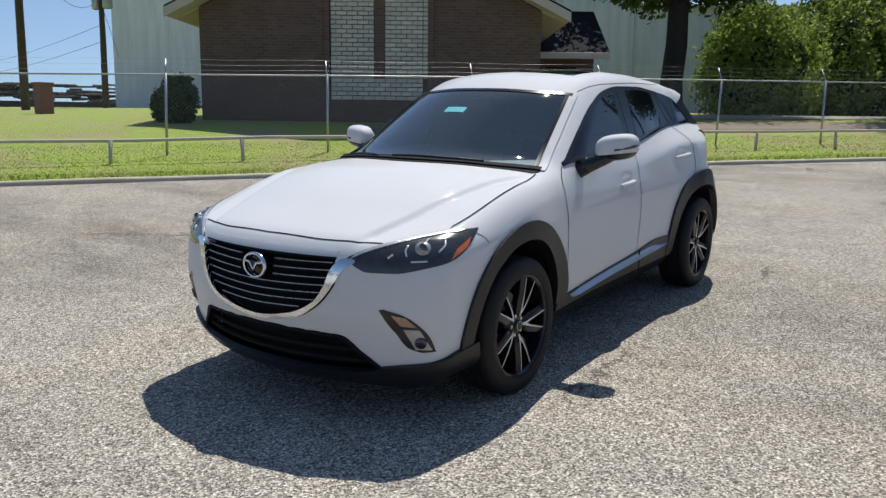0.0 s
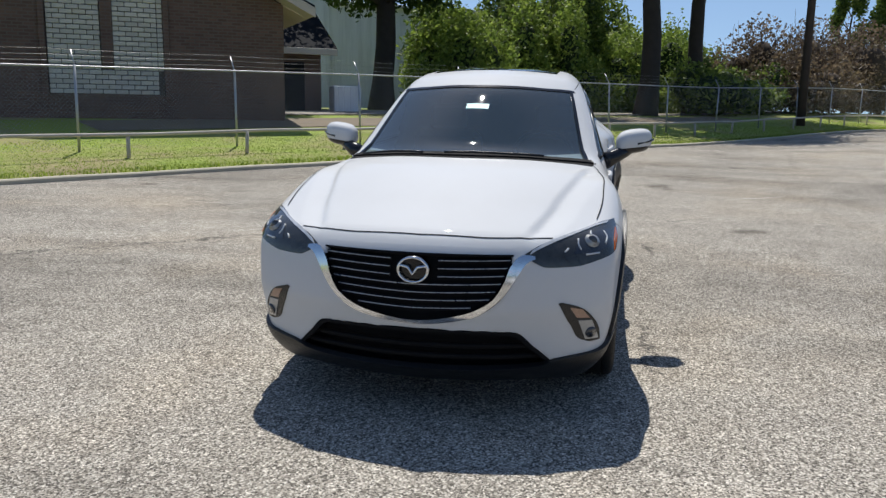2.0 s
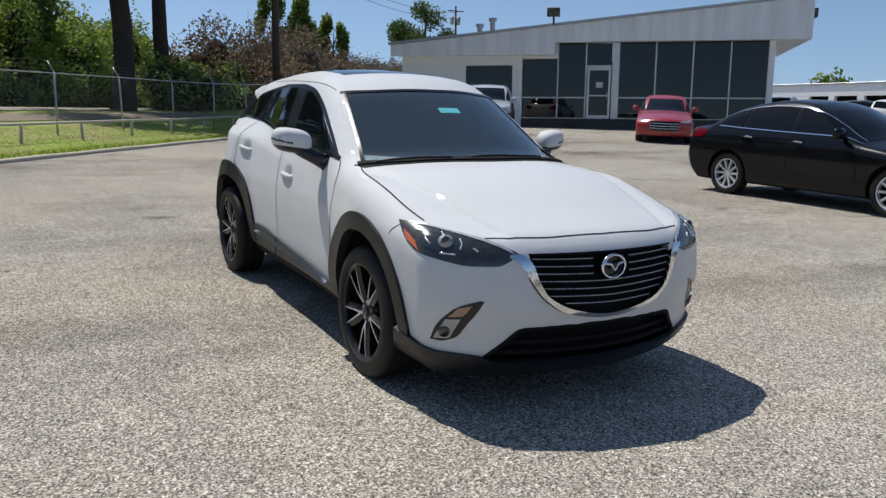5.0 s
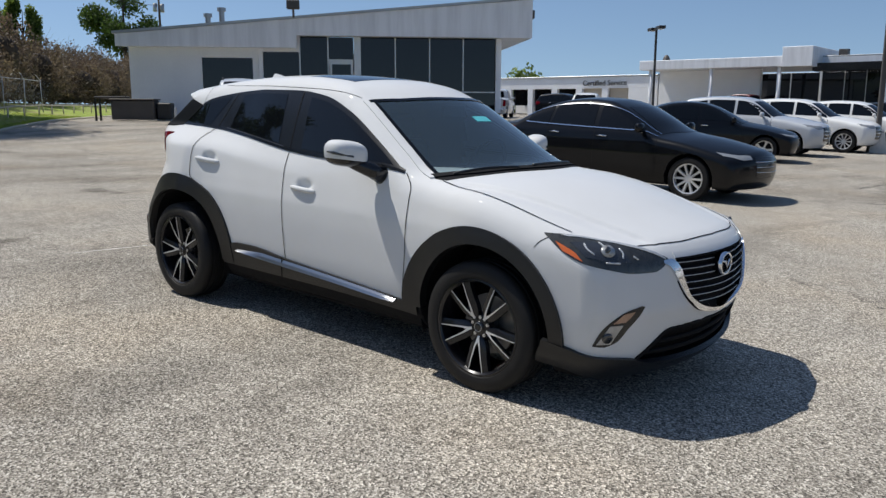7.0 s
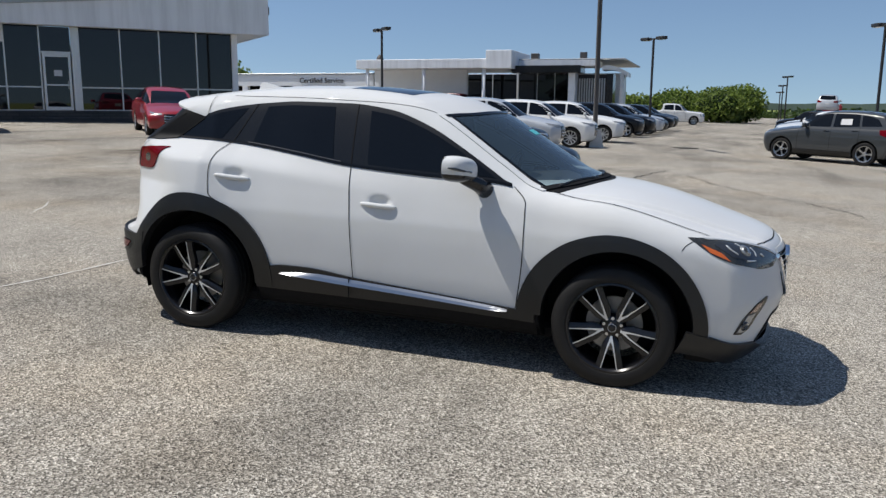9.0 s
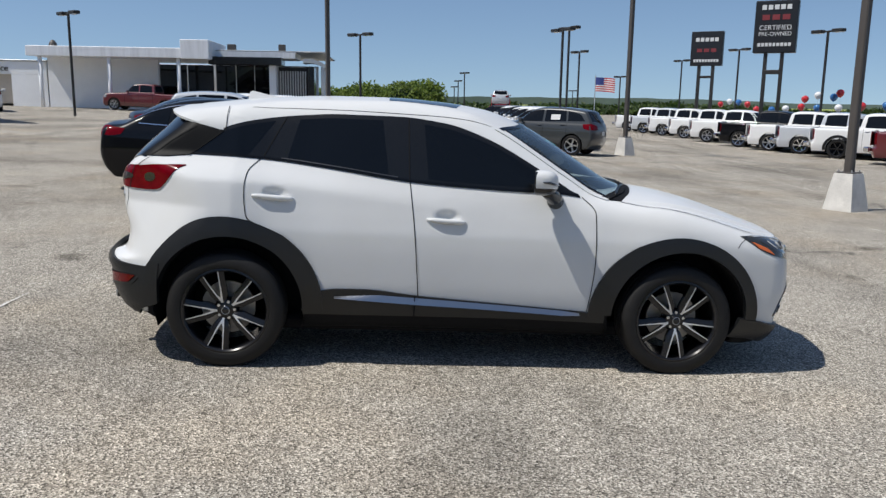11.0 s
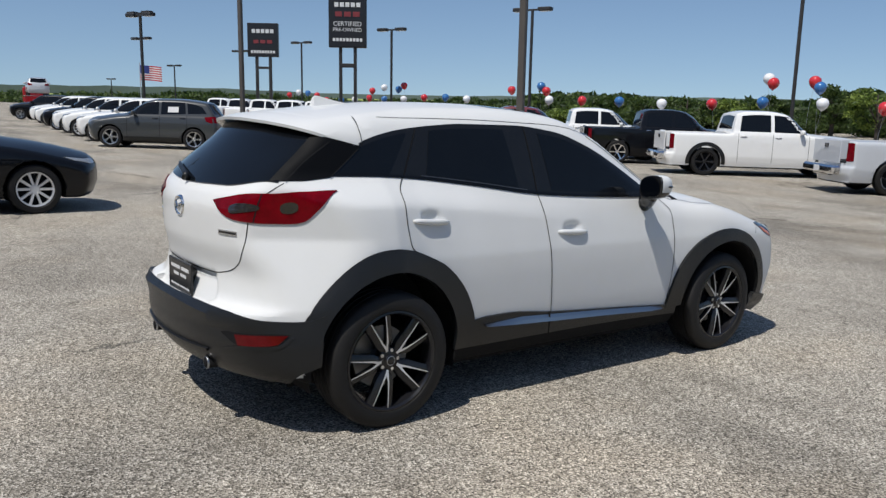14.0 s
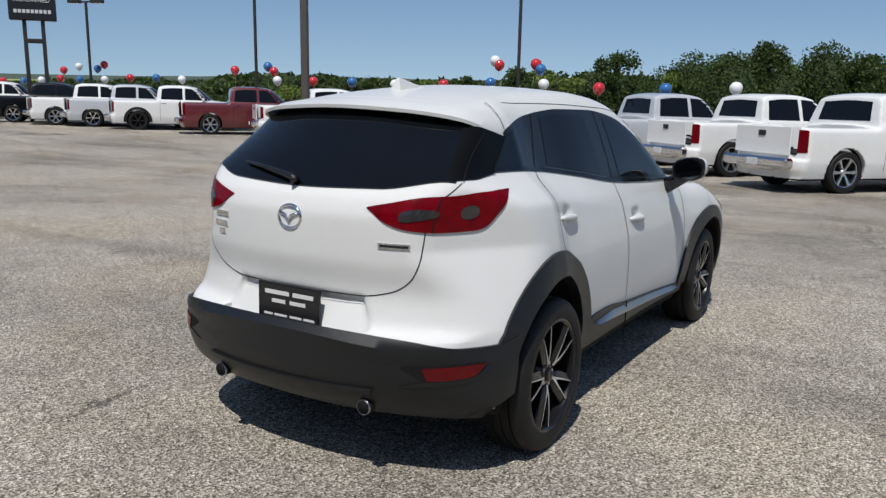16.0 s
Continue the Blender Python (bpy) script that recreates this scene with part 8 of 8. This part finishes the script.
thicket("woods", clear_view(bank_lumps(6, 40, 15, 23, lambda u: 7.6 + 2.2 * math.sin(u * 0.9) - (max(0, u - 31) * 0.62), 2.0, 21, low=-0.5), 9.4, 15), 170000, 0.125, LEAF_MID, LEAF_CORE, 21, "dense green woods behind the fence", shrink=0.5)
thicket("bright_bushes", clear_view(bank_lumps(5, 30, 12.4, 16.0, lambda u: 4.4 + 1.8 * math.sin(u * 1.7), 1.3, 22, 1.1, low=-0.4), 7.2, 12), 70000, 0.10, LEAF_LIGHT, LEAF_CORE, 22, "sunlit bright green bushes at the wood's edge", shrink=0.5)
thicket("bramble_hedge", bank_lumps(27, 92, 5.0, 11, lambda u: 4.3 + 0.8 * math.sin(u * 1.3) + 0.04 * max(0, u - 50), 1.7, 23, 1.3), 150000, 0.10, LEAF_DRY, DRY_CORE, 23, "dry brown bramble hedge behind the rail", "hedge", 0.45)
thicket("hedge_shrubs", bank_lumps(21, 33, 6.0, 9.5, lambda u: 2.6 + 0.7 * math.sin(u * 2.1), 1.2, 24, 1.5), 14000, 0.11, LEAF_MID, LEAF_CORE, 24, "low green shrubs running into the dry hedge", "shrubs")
for i, (x, y, h) in enumerate(((18.4, 61.9, 9.7), (20.7, 61.2, 9.3), (23.4, 61.0, 8.0))):
    tree((x, y), h, 0.14, h * 0.66, 1.35, h * 0.36, LEAF_MID, 31 + i, 6500, 0.14, 15, "slender young tree above the dry hedge")
tree((49.0, 92.9), 15.5, 0.3, 10.2, 4.6, 4.6, LEAF_DARK, 41, 9000, 0.19, 20, "round dark tree behind the office roof")
# twigs of the dry hedge
rt = np.random.default_rng(9)
g = Geo()
for _ in range(3400):
    u, n = rt.uniform(27, 76), rt.uniform(5.2, 9.5)
    x, y = kerb_xy(u, n)
    z = float(ground_z(x, y)) + rt.uniform(0.3, 3.6)
    d = Vector((rt.normal(0, 0.5), rt.normal(0, 0.5), rt.uniform(0.4, 1.4)))
    g.tube([(x, y, z), Vector((x, y, z)) + d * 0.6, Vector((x, y, z)) + d * 1.1 + Vector((0.1, 0, -0.1))], [0.014, 0.010, 0.004], 4)
tagged(part("dry_twigs", g, TWIG), "bare brown twigs sticking out of the hedge", "twigs", kind="stuff")
# round clipped bush at the chapel corner
bx, by = -13.9, 7.95
bz = float(ground_z(bx, by))
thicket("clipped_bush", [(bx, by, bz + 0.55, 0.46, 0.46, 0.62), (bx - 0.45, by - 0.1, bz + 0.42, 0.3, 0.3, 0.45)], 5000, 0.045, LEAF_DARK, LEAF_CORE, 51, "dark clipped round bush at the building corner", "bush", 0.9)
# far trees beyond the lot
def far_lumps(x0, y0, x1, y1, h, w, seed, step=4.0, base=0.0):
    r = np.random.default_rng(seed)
    ln = math.hypot(x1 - x0, y1 - y0)
    out = []
    for s in np.arange(0, ln, step):
        for _ in range(2):
            t = s / ln
            x, y = x0 + (x1 - x0) * t + r.normal(0, 2.0), y0 + (y1 - y0) * t + r.normal(0, 2.0)
            hh = (h(t) if callable(h) else h) * r.uniform(0.7, 1.1)
            out.append((x, y, base + hh * 0.5, w * r.uniform(0.8, 1.3), w * r.uniform(0.8, 1.3), hh * 0.55))
    return out


def arc_lumps(yaw0, yaw1, dist, h, w, seed, step, base):
    """Lumps along an arc round the lot's middle."""
    r = np.random.default_rng(seed)
    out = []
    for s in np.arange(0, abs(yaw1 - yaw0), step):
        t = s / abs(yaw1 - yaw0)
        for _ in range(2):
            a, d = math.radians(yaw0 + (yaw1 - yaw0) * t + r.normal(0, 0.8)), dist + r.normal(0, 3)
            hh = h(t) * r.uniform(0.75, 1.1)
            out.append((-3 - math.sin(a) * d, 4 + math.cos(a) * d, base + hh * 0.5, w * r.uniform(0.8, 1.3), w * r.uniform(0.8, 1.3), hh * 0.55))
    return out


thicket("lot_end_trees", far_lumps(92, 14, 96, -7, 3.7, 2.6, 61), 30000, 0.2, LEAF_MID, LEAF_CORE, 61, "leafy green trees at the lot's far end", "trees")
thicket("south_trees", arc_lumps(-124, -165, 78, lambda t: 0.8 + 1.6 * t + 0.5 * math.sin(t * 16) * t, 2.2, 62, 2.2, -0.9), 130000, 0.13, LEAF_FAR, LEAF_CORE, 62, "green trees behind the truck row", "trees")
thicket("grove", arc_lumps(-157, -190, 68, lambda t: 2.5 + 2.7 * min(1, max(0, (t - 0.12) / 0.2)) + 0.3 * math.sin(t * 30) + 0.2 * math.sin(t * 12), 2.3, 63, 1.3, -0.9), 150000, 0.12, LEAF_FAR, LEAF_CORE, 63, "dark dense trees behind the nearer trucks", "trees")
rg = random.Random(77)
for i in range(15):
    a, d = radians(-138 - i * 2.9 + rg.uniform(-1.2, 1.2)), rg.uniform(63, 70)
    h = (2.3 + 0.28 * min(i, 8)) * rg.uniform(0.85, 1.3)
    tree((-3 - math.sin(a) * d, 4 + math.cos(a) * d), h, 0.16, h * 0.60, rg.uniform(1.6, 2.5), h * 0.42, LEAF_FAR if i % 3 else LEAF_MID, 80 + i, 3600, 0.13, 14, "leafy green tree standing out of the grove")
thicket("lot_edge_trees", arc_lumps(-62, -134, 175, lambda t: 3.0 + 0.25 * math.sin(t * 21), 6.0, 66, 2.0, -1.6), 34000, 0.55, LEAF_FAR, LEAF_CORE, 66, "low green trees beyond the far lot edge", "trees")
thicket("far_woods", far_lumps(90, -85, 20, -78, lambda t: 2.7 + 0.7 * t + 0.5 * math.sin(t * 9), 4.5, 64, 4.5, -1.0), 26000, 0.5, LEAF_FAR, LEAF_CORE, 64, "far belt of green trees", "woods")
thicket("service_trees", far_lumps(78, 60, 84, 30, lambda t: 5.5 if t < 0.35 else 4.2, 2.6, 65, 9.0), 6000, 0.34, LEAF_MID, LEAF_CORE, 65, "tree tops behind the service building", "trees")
# the haze of distance is painted into this greyish green
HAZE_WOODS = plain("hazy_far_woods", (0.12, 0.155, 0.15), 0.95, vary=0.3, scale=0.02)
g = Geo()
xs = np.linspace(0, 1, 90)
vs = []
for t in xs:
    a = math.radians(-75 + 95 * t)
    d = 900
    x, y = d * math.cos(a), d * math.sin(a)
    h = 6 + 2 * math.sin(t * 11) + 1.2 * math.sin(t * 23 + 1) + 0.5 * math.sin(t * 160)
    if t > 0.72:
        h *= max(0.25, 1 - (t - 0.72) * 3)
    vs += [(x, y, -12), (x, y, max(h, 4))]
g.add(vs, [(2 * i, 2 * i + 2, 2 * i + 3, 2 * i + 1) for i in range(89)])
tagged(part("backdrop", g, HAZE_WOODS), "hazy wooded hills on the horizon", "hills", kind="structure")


# ---- lamps, signs, balloons, wires ----
def lamp_post(x, y, top, heads=2, base=False, r=0.066, turn=0.0, mat=DARK_STEEL, straight=False):
    z = float(lot_z(x, y))
    t = thing("lamp_post", "tall dark steel lot lamp post" + (" on a pale concrete base" if base else ""), "lamp post", Matrix.Translation((x, y, z)) @ Matrix.Rotation(turn, 4, "Z"), "lot lamp posts")
    h = top - z
    part("pole", Geo().box((0, 0, h / 2), (r * 1.7, r * 1.7, h), 0.02), mat, t)
    if heads:
        part("arm", Geo().box((0, 0, h), (1.0 if heads == 2 else 0.7, 0.08, 0.08), 0.01), mat, t)
        for s in ((-1, 1) if heads == 2 else (1,)):
            hd = part("lamp_head", Geo().box((s * 0.62, 0, h + 0.02), (0.62, 0.36, 0.16), 0.03), mat, t)
            part("lens", Geo().box((s * 0.62, 0, h - 0.068), (0.50, 0.28, 0.02), 0.005), LAMP_CLEAR, hd)
    if base:
        b = part("concrete_base", Geo().add([(sx * w, sy * w, zz) for zz, w in ((-0.1, 0.285), (0.58, 0.185), (0.66, 0.17)) for sx, sy in ((-1, -1), (1, -1), (1, 1), (-1, 1))],
                 [(k * 4 + i, k * 4 + (i + 1) % 4, k * 4 + 4 + (i + 1) % 4, k * 4 + 4 + i) for k in range(2) for i in range(4)] + [(8, 9, 10, 11)]), WHITE_BASE, t, "chipped white-painted concrete base")
        for sx in (-1, 1):
            for sy in (-1, 1):
                part("anchor_bolt", Geo().tube([(sx * 0.12, sy * 0.12, 0.65), (sx * 0.12, sy * 0.12, 0.72)], 0.016, 6), GALV, b)
        part("foot_plate", Geo().box((0, 0, 0.67), (0.30, 0.30, 0.025), 0.005), mat, b)
    return t


WHITE_BASE = plain("chipped_white_concrete", (0.62, 0.60, 0.56), 0.8, vary=0.3, scale=3.5, bump=0.5, bscale=30)
lamp_post(8.32, -7.80, 8.2, 2, True, 0.084, 0.5, GREY_STEEL)
lamp_post(24.06, -8.56, 8.2, 2, True, 0.088, 0.5, GREY_STEEL)
lamp_post(25.46, 2.47, 8.0, 2, True, 0.088, 0.4, GREY_STEEL)
lamp_post(37.64, 16.23, 5.6, 2, turn=0.8)
lamp_post(42.21, 1.73, 5.2, 2, turn=0.8)
for x, y, z in ((84.8, -8.6, 4.6), (99.8, -9.3, 4.1), (114.8, -10.1, 3.6), (41.6, -10.3, 5.75), (53.1, -13.75, 5.15), (34.6, -21.9, 5.25), (64.9, -25.8, 5.3), (51.2, -24.8, 5.4), (76.2, -23.7, 4.2), (121.3, -29.5, 3.4), (10.82, -22.34, 8.2), (23.26, -21.95, 5.5), (36.5, -8.8, 5.2)):
    lamp_post(x, y, z, 2, turn=0.35)

SIGN_BLACK = plain("sign_black", (0.014, 0.014, 0.016), 0.35, vary=0.2)
SIGN_RED = plain("sign_red", (0.20, 0.03, 0.035), 0.45)
SIGN_WHITE = plain("sign_white", (0.62, 0.62, 0.62), 0.5)
def lot_sign(x, y, z0, z1, width, bars, words, leg, turn):
    base = float(lot_z(x, y)) - 0.2
    t = thing("dealer_sign", "black roadside sign panel with pale lettering on two dark legs", "sign", Matrix.Translation((x, y, base)) @ Matrix.Rotation(turn, 4, "Z"), "roadside signs")
    zc = (z0 + z1) / 2 - base
    panel = part("sign_panel", Geo().box((0, 0, zc), (width, 0.45, z1 - z0), 0.04), SIGN_BLACK, t)
    for s in (-1, 1):
        part("sign_leg", Geo().box((s * leg, 0, (z0 - base) / 2), (leg * 0.44, leg * 0.44, z0 - base), 0.02), DARK_STEEL, t)
    part("cross_bar", Geo().box((0, 0, z0 - base - 0.95), (leg * 2, 0.22, 0.22), 0.02), DARK_STEEL, t)
    h = z1 - z0
    for f, w, hh, m, n in bars:
        for i in range(n):
            part("print_bar", Geo().box((width * w * ((i + 0.5) / n - 0.5), 0.235, z1 - base - f * h), (width * w / n * 0.74, 0.02, h * hh), 0.004), m, panel)
    for f, text, size in words:
        cu = bpy.data.curves.new("sign_letters", "FONT")
        cu.body, cu.size, cu.extrude, cu.align_x, cu.align_y = text, size * h, 0.01, "CENTER", "CENTER"
        o = new("sign_letters", cu)
        o.parent = panel
        o.matrix_basis = Matrix.Translation((0, 0.24, z1 - base - f * h)) @ pose(0, 0, 0, 90, 0, 180)
        cu.materials.append(SIGN_WHITE)
    return t


lot_sign(35.46, -19.6, 4.19, 6.79, 2.06, ((0.13, 0.72, 0.09, SIGN_WHITE, 5), (0.32, 0.70, 0.10, SIGN_RED, 3), (0.84, 0.80, 0.065, SIGN_WHITE, 9)), ((0.52, "CERTIFIED", 0.13), (0.64, "PRE-OWNED", 0.105)), 0.40, 0.95)
lot_sign(64.9, -28.0, 4.9, 7.85, 2.75, ((0.24, 0.74, 0.11, SIGN_WHITE, 5), (0.55, 0.66, 0.10, SIGN_RED, 3), (0.85, 0.80, 0.08, SIGN_WHITE, 9)), (), 0.6, 0.95)

# flag far across the lot
flag = thing("flag", "flag with red and white stripes flying on a thin pole", "flag", Matrix.Translation((101.0, -27.7, -0.8)) @ Matrix.Rotation(1.0, 4, "Z"))
part("flag_pole", Geo().tube([(0, 0, 0), (0, 0, 6.0)], 0.06, 8), ALUMINIUM, flag)
FLAG_BLUE = plain("flag_blue", (0.03, 0.05, 0.20), 0.8)
FLAG_RED = plain("flag_red", (0.42, 0.03, 0.04), 0.8)
for k in range(13):
    z0, x0 = 5.7 - k * 0.14, 1.15 if k < 7 else 0.0
    xs = np.linspace(x0, 2.7, 14)
    vs = [(-x, 0.12 * math.sin(x * 3.2) + dy, z - 0.10 * x * x / 4) for dy in (0, 0.01) for z in (z0, z0 - 0.14) for x in xs]
    part("stripe", Geo().add(vs, [(i, i + 1, 15 + i, 14 + i) for i in range(13)]), FLAG_RED if k % 2 == 0 else SIGN_WHITE, flag, smooth=True)
xs = np.linspace(0, 1.15, 8)
part("canton", Geo().add([(-x, 0.12 * math.sin(x * 3.2), z - 0.10 * x * x / 4) for z in (5.7, 4.72) for x in xs], [(i, i + 1, 9 + i, 8 + i) for i in range(7)]), FLAG_BLUE, flag, smooth=True)

# balloons tied along the truck row
BALLOON = {c: plain(c + "_balloon", rgb, 0.18, vary=0.06, coat=0.6) for c, rgb in (("red", (0.55, 0.025, 0.03)), ("white", (0.78, 0.78, 0.78)), ("blue", (0.035, 0.14, 0.36)))}
balloon_mesh = {c: Geo().lathe([(0.001, -0.245), (0.018, -0.24), (0.016, -0.225), (0.09, -0.185), (0.155, -0.115), (0.195, -0.02), (0.198, 0.05), (0.17, 0.12), (0.11, 0.175), (0.05, 0.198), (0.001, 0.203)], 20, "z").mesh("balloon", m, True) for c, m in BALLOON.items()}
string_mesh = Geo().tube([(0, 0, -1.5), (0.03, 0.02, -0.8), (0, 0, -0.24)], 0.004, 4).mesh("string", GALV)
def balloon(c, x, y, z):
    o = tagged(new("balloon", balloon_mesh[c]), c + " round balloon floating on a string over the trucks", "balloon", "balloons")
    o.matrix_basis = Matrix.Translation((x, y, z)) @ pose(0, 0, 0, random.uniform(-8, 8), random.uniform(-8, 8), 0)
    s = new("string", string_mesh)
    s.parent = o

for c, x, y, z in (
    ("red", 39.01, -23.40, 1.93),
    ("white", 37.66, -23.40, 2.13),
    ("blue", 36.09, -23.40, 2.02),
    ("red", 35.52, -23.40, 2.23),
    ("red", 39.36, -23.40, 1.49),
    ("blue", 37.65, -23.40, 1.44),
    ("white", 35.56, -23.40, 1.46),
    ("red", 33.49, -23.40, 1.57),
    ("blue", 31.50, -23.40, 1.60),
    ("white", 29.64, -23.40, 1.54),
    ("red", 50.45, -23.40, 1.58),
    ("white", 48.99, -23.40, 1.78),
    ("blue", 47.57, -23.40, 1.73),
    ("red", 46.21, -23.40, 1.60),
    ("red", 44.89, -23.40, 1.29),
    ("blue", 42.85, -23.40, 1.29),
    ("white", 41.13, -23.40, 1.37),
):
    balloon(c, x, y, z)
for c, x, y, z in (
    ("red", 25.20, -22.60, 2.00),
    ("blue", 23.19, -22.60, 2.17),
    ("red", 22.84, -22.60, 1.96),
    ("white", 22.65, -22.60, 1.57),
    ("red", 20.62, -22.60, 1.57),
    ("blue", 18.54, -22.60, 1.57),
    ("white", 16.39, -22.60, 1.51),
    ("red", 14.12, -22.60, 1.54),
    ("blue", 12.08, -22.60, 1.63),
    ("white", 11.91, -22.60, 2.43),
    ("red", 11.74, -22.60, 2.28),
    ("red", 10.26, -22.60, 2.32),
    ("blue", 10.07, -22.60, 2.13),
    ("white", 9.93, -22.60, 1.61),
    ("red", 7.44, -21.50, 1.51),
    ("blue", 5.21, -21.50, 1.52),
    ("white", 3.07, -21.50, 1.59),
):
    balloon(c, x, y, z)


# ---- left side: poles, wires, brick pillar, far equipment ----
def utility_pole(x, y, h, cans=False, label="tall dark wooden utility pole"):
    z = float(ground_z(x, y))
    t = thing("utility_pole", label, "utility pole", Matrix.Translation((x, y, z)), "utility poles")
    part("pole", Geo().tube([(0, 0, -0.2), (0.05, 0.02, h * 0.5), (0.0, 0.05, h)], [0.17, 0.145, 0.11], 10), OLD_WOOD, t, smooth=True)
    part("cross_arm", Geo().box((0, 0, h - 0.6), (2.2, 0.1, 0.12), 0.01), OLD_WOOD, t)
    if cans:
        for s in (-0.45, 0.45):
            part("transformer", Geo().tube([(s, 0.1, h - 2.2), (s, 0.1, h - 2.15), (s, 0.1, h - 1.3), (s, 0.1, h - 1.25)], [0.2, 0.24, 0.24, 0.1], 14), GALV, t, "grey transformer can", smooth=True)
    return t


utility_pole(-29.6, 12.5, 10.5)
utility_pole(-34.6, 19.2, 7.0, True)
utility_pole(8.1, 28.5, 11.5)
utility_pole(47.6, 82.2, 13.1, True)
def wire(a, b, sag, r=0.012):
    a, b = Vector(a), Vector(b)
    g = Geo().tube([a + (b - a) * t - Vector((0, 0, 4 * sag * t * (1 - t))) for t in np.linspace(0, 1, 12)], r, 4)
    return tagged(part("overhead_wire", g, DARK_STEEL), "thin dark overhead wire between poles", "wire", kind="structure")


wire((-29.6, 12.5, 8.2), (-34.6, 19.2, 6.6), 1.4)
wire((-29.6, 12.5, 9.2), (-90, 20, 9.5), 1.0)
wire((-34.6, 19.2, 5.4), (-95, 40, 6.0), 0.5)
wire((-34.6, 19.2, 4.6), (-95, 40, 5.0), 0.5)
wire((-34.6, 19.2, 6.6), (-36.0, 21.0, 4.0), 0.0)
for dz in (0.0, 0.7):
    wire((17.4, 57.0, 13.0 + dz), (47.6, 82.2, 12.8 + dz), 1.2, 0.02)
    wire((17.4, 57.0, 13.0 + dz), (-30.0, 44.0, 11.5 + dz), 1.5, 0.02)
pil = thing("brick_pillar", "square red brick gate pillar on the lawn", "pillar", Matrix.Translation((-22.6, 9.4, float(ground_z(-22.6, 9.4)))))
part("shaft", Geo().box((0, 0, 0.42), (0.42, 0.42, 1.0), 0.01), RED_BRICK, pil)
part("cap", Geo().box((0, 0, 0.95), (0.50, 0.50, 0.08), 0.015), RED_BRICK, pil)
SCRAP = plain("dark_stacked_steel", (0.05, 0.045, 0.045), 0.6, 0.3, vary=0.4, scale=1.5)
yard = thing("stacked_pipes", "low stacks of dark steel pipes behind a dark yard fence", "steel stacks", kind="stuff")
rs = random.Random(5)
g = Geo()
for i in range(260):
    f = rs.random()
    a = Vector((-54 + 8 * f + rs.uniform(-2, 2), 15 + 16 * f, 1.0 + 1.9 * rs.random() ** 1.4))
    d = Vector((rs.uniform(-0.6, 0.6), 1.0, rs.uniform(-0.04, 0.04))) * rs.uniform(0.6, 2.6)
    g.tube([a, a + d], rs.uniform(0.05, 0.12), 6)
tagged(part("pipe_stack", g, SCRAP, yard), kind="stuff")
part("yard_fence", Geo().box((0, 0, 0), (34, 0.1, 1.3), 0.02, m=Matrix.Translation((-48.5, 22, 1.1)) @ Matrix.Rotation(math.atan2(16, 8), 4, "Z")), SCRAP, yard, "dark slatted yard fence")
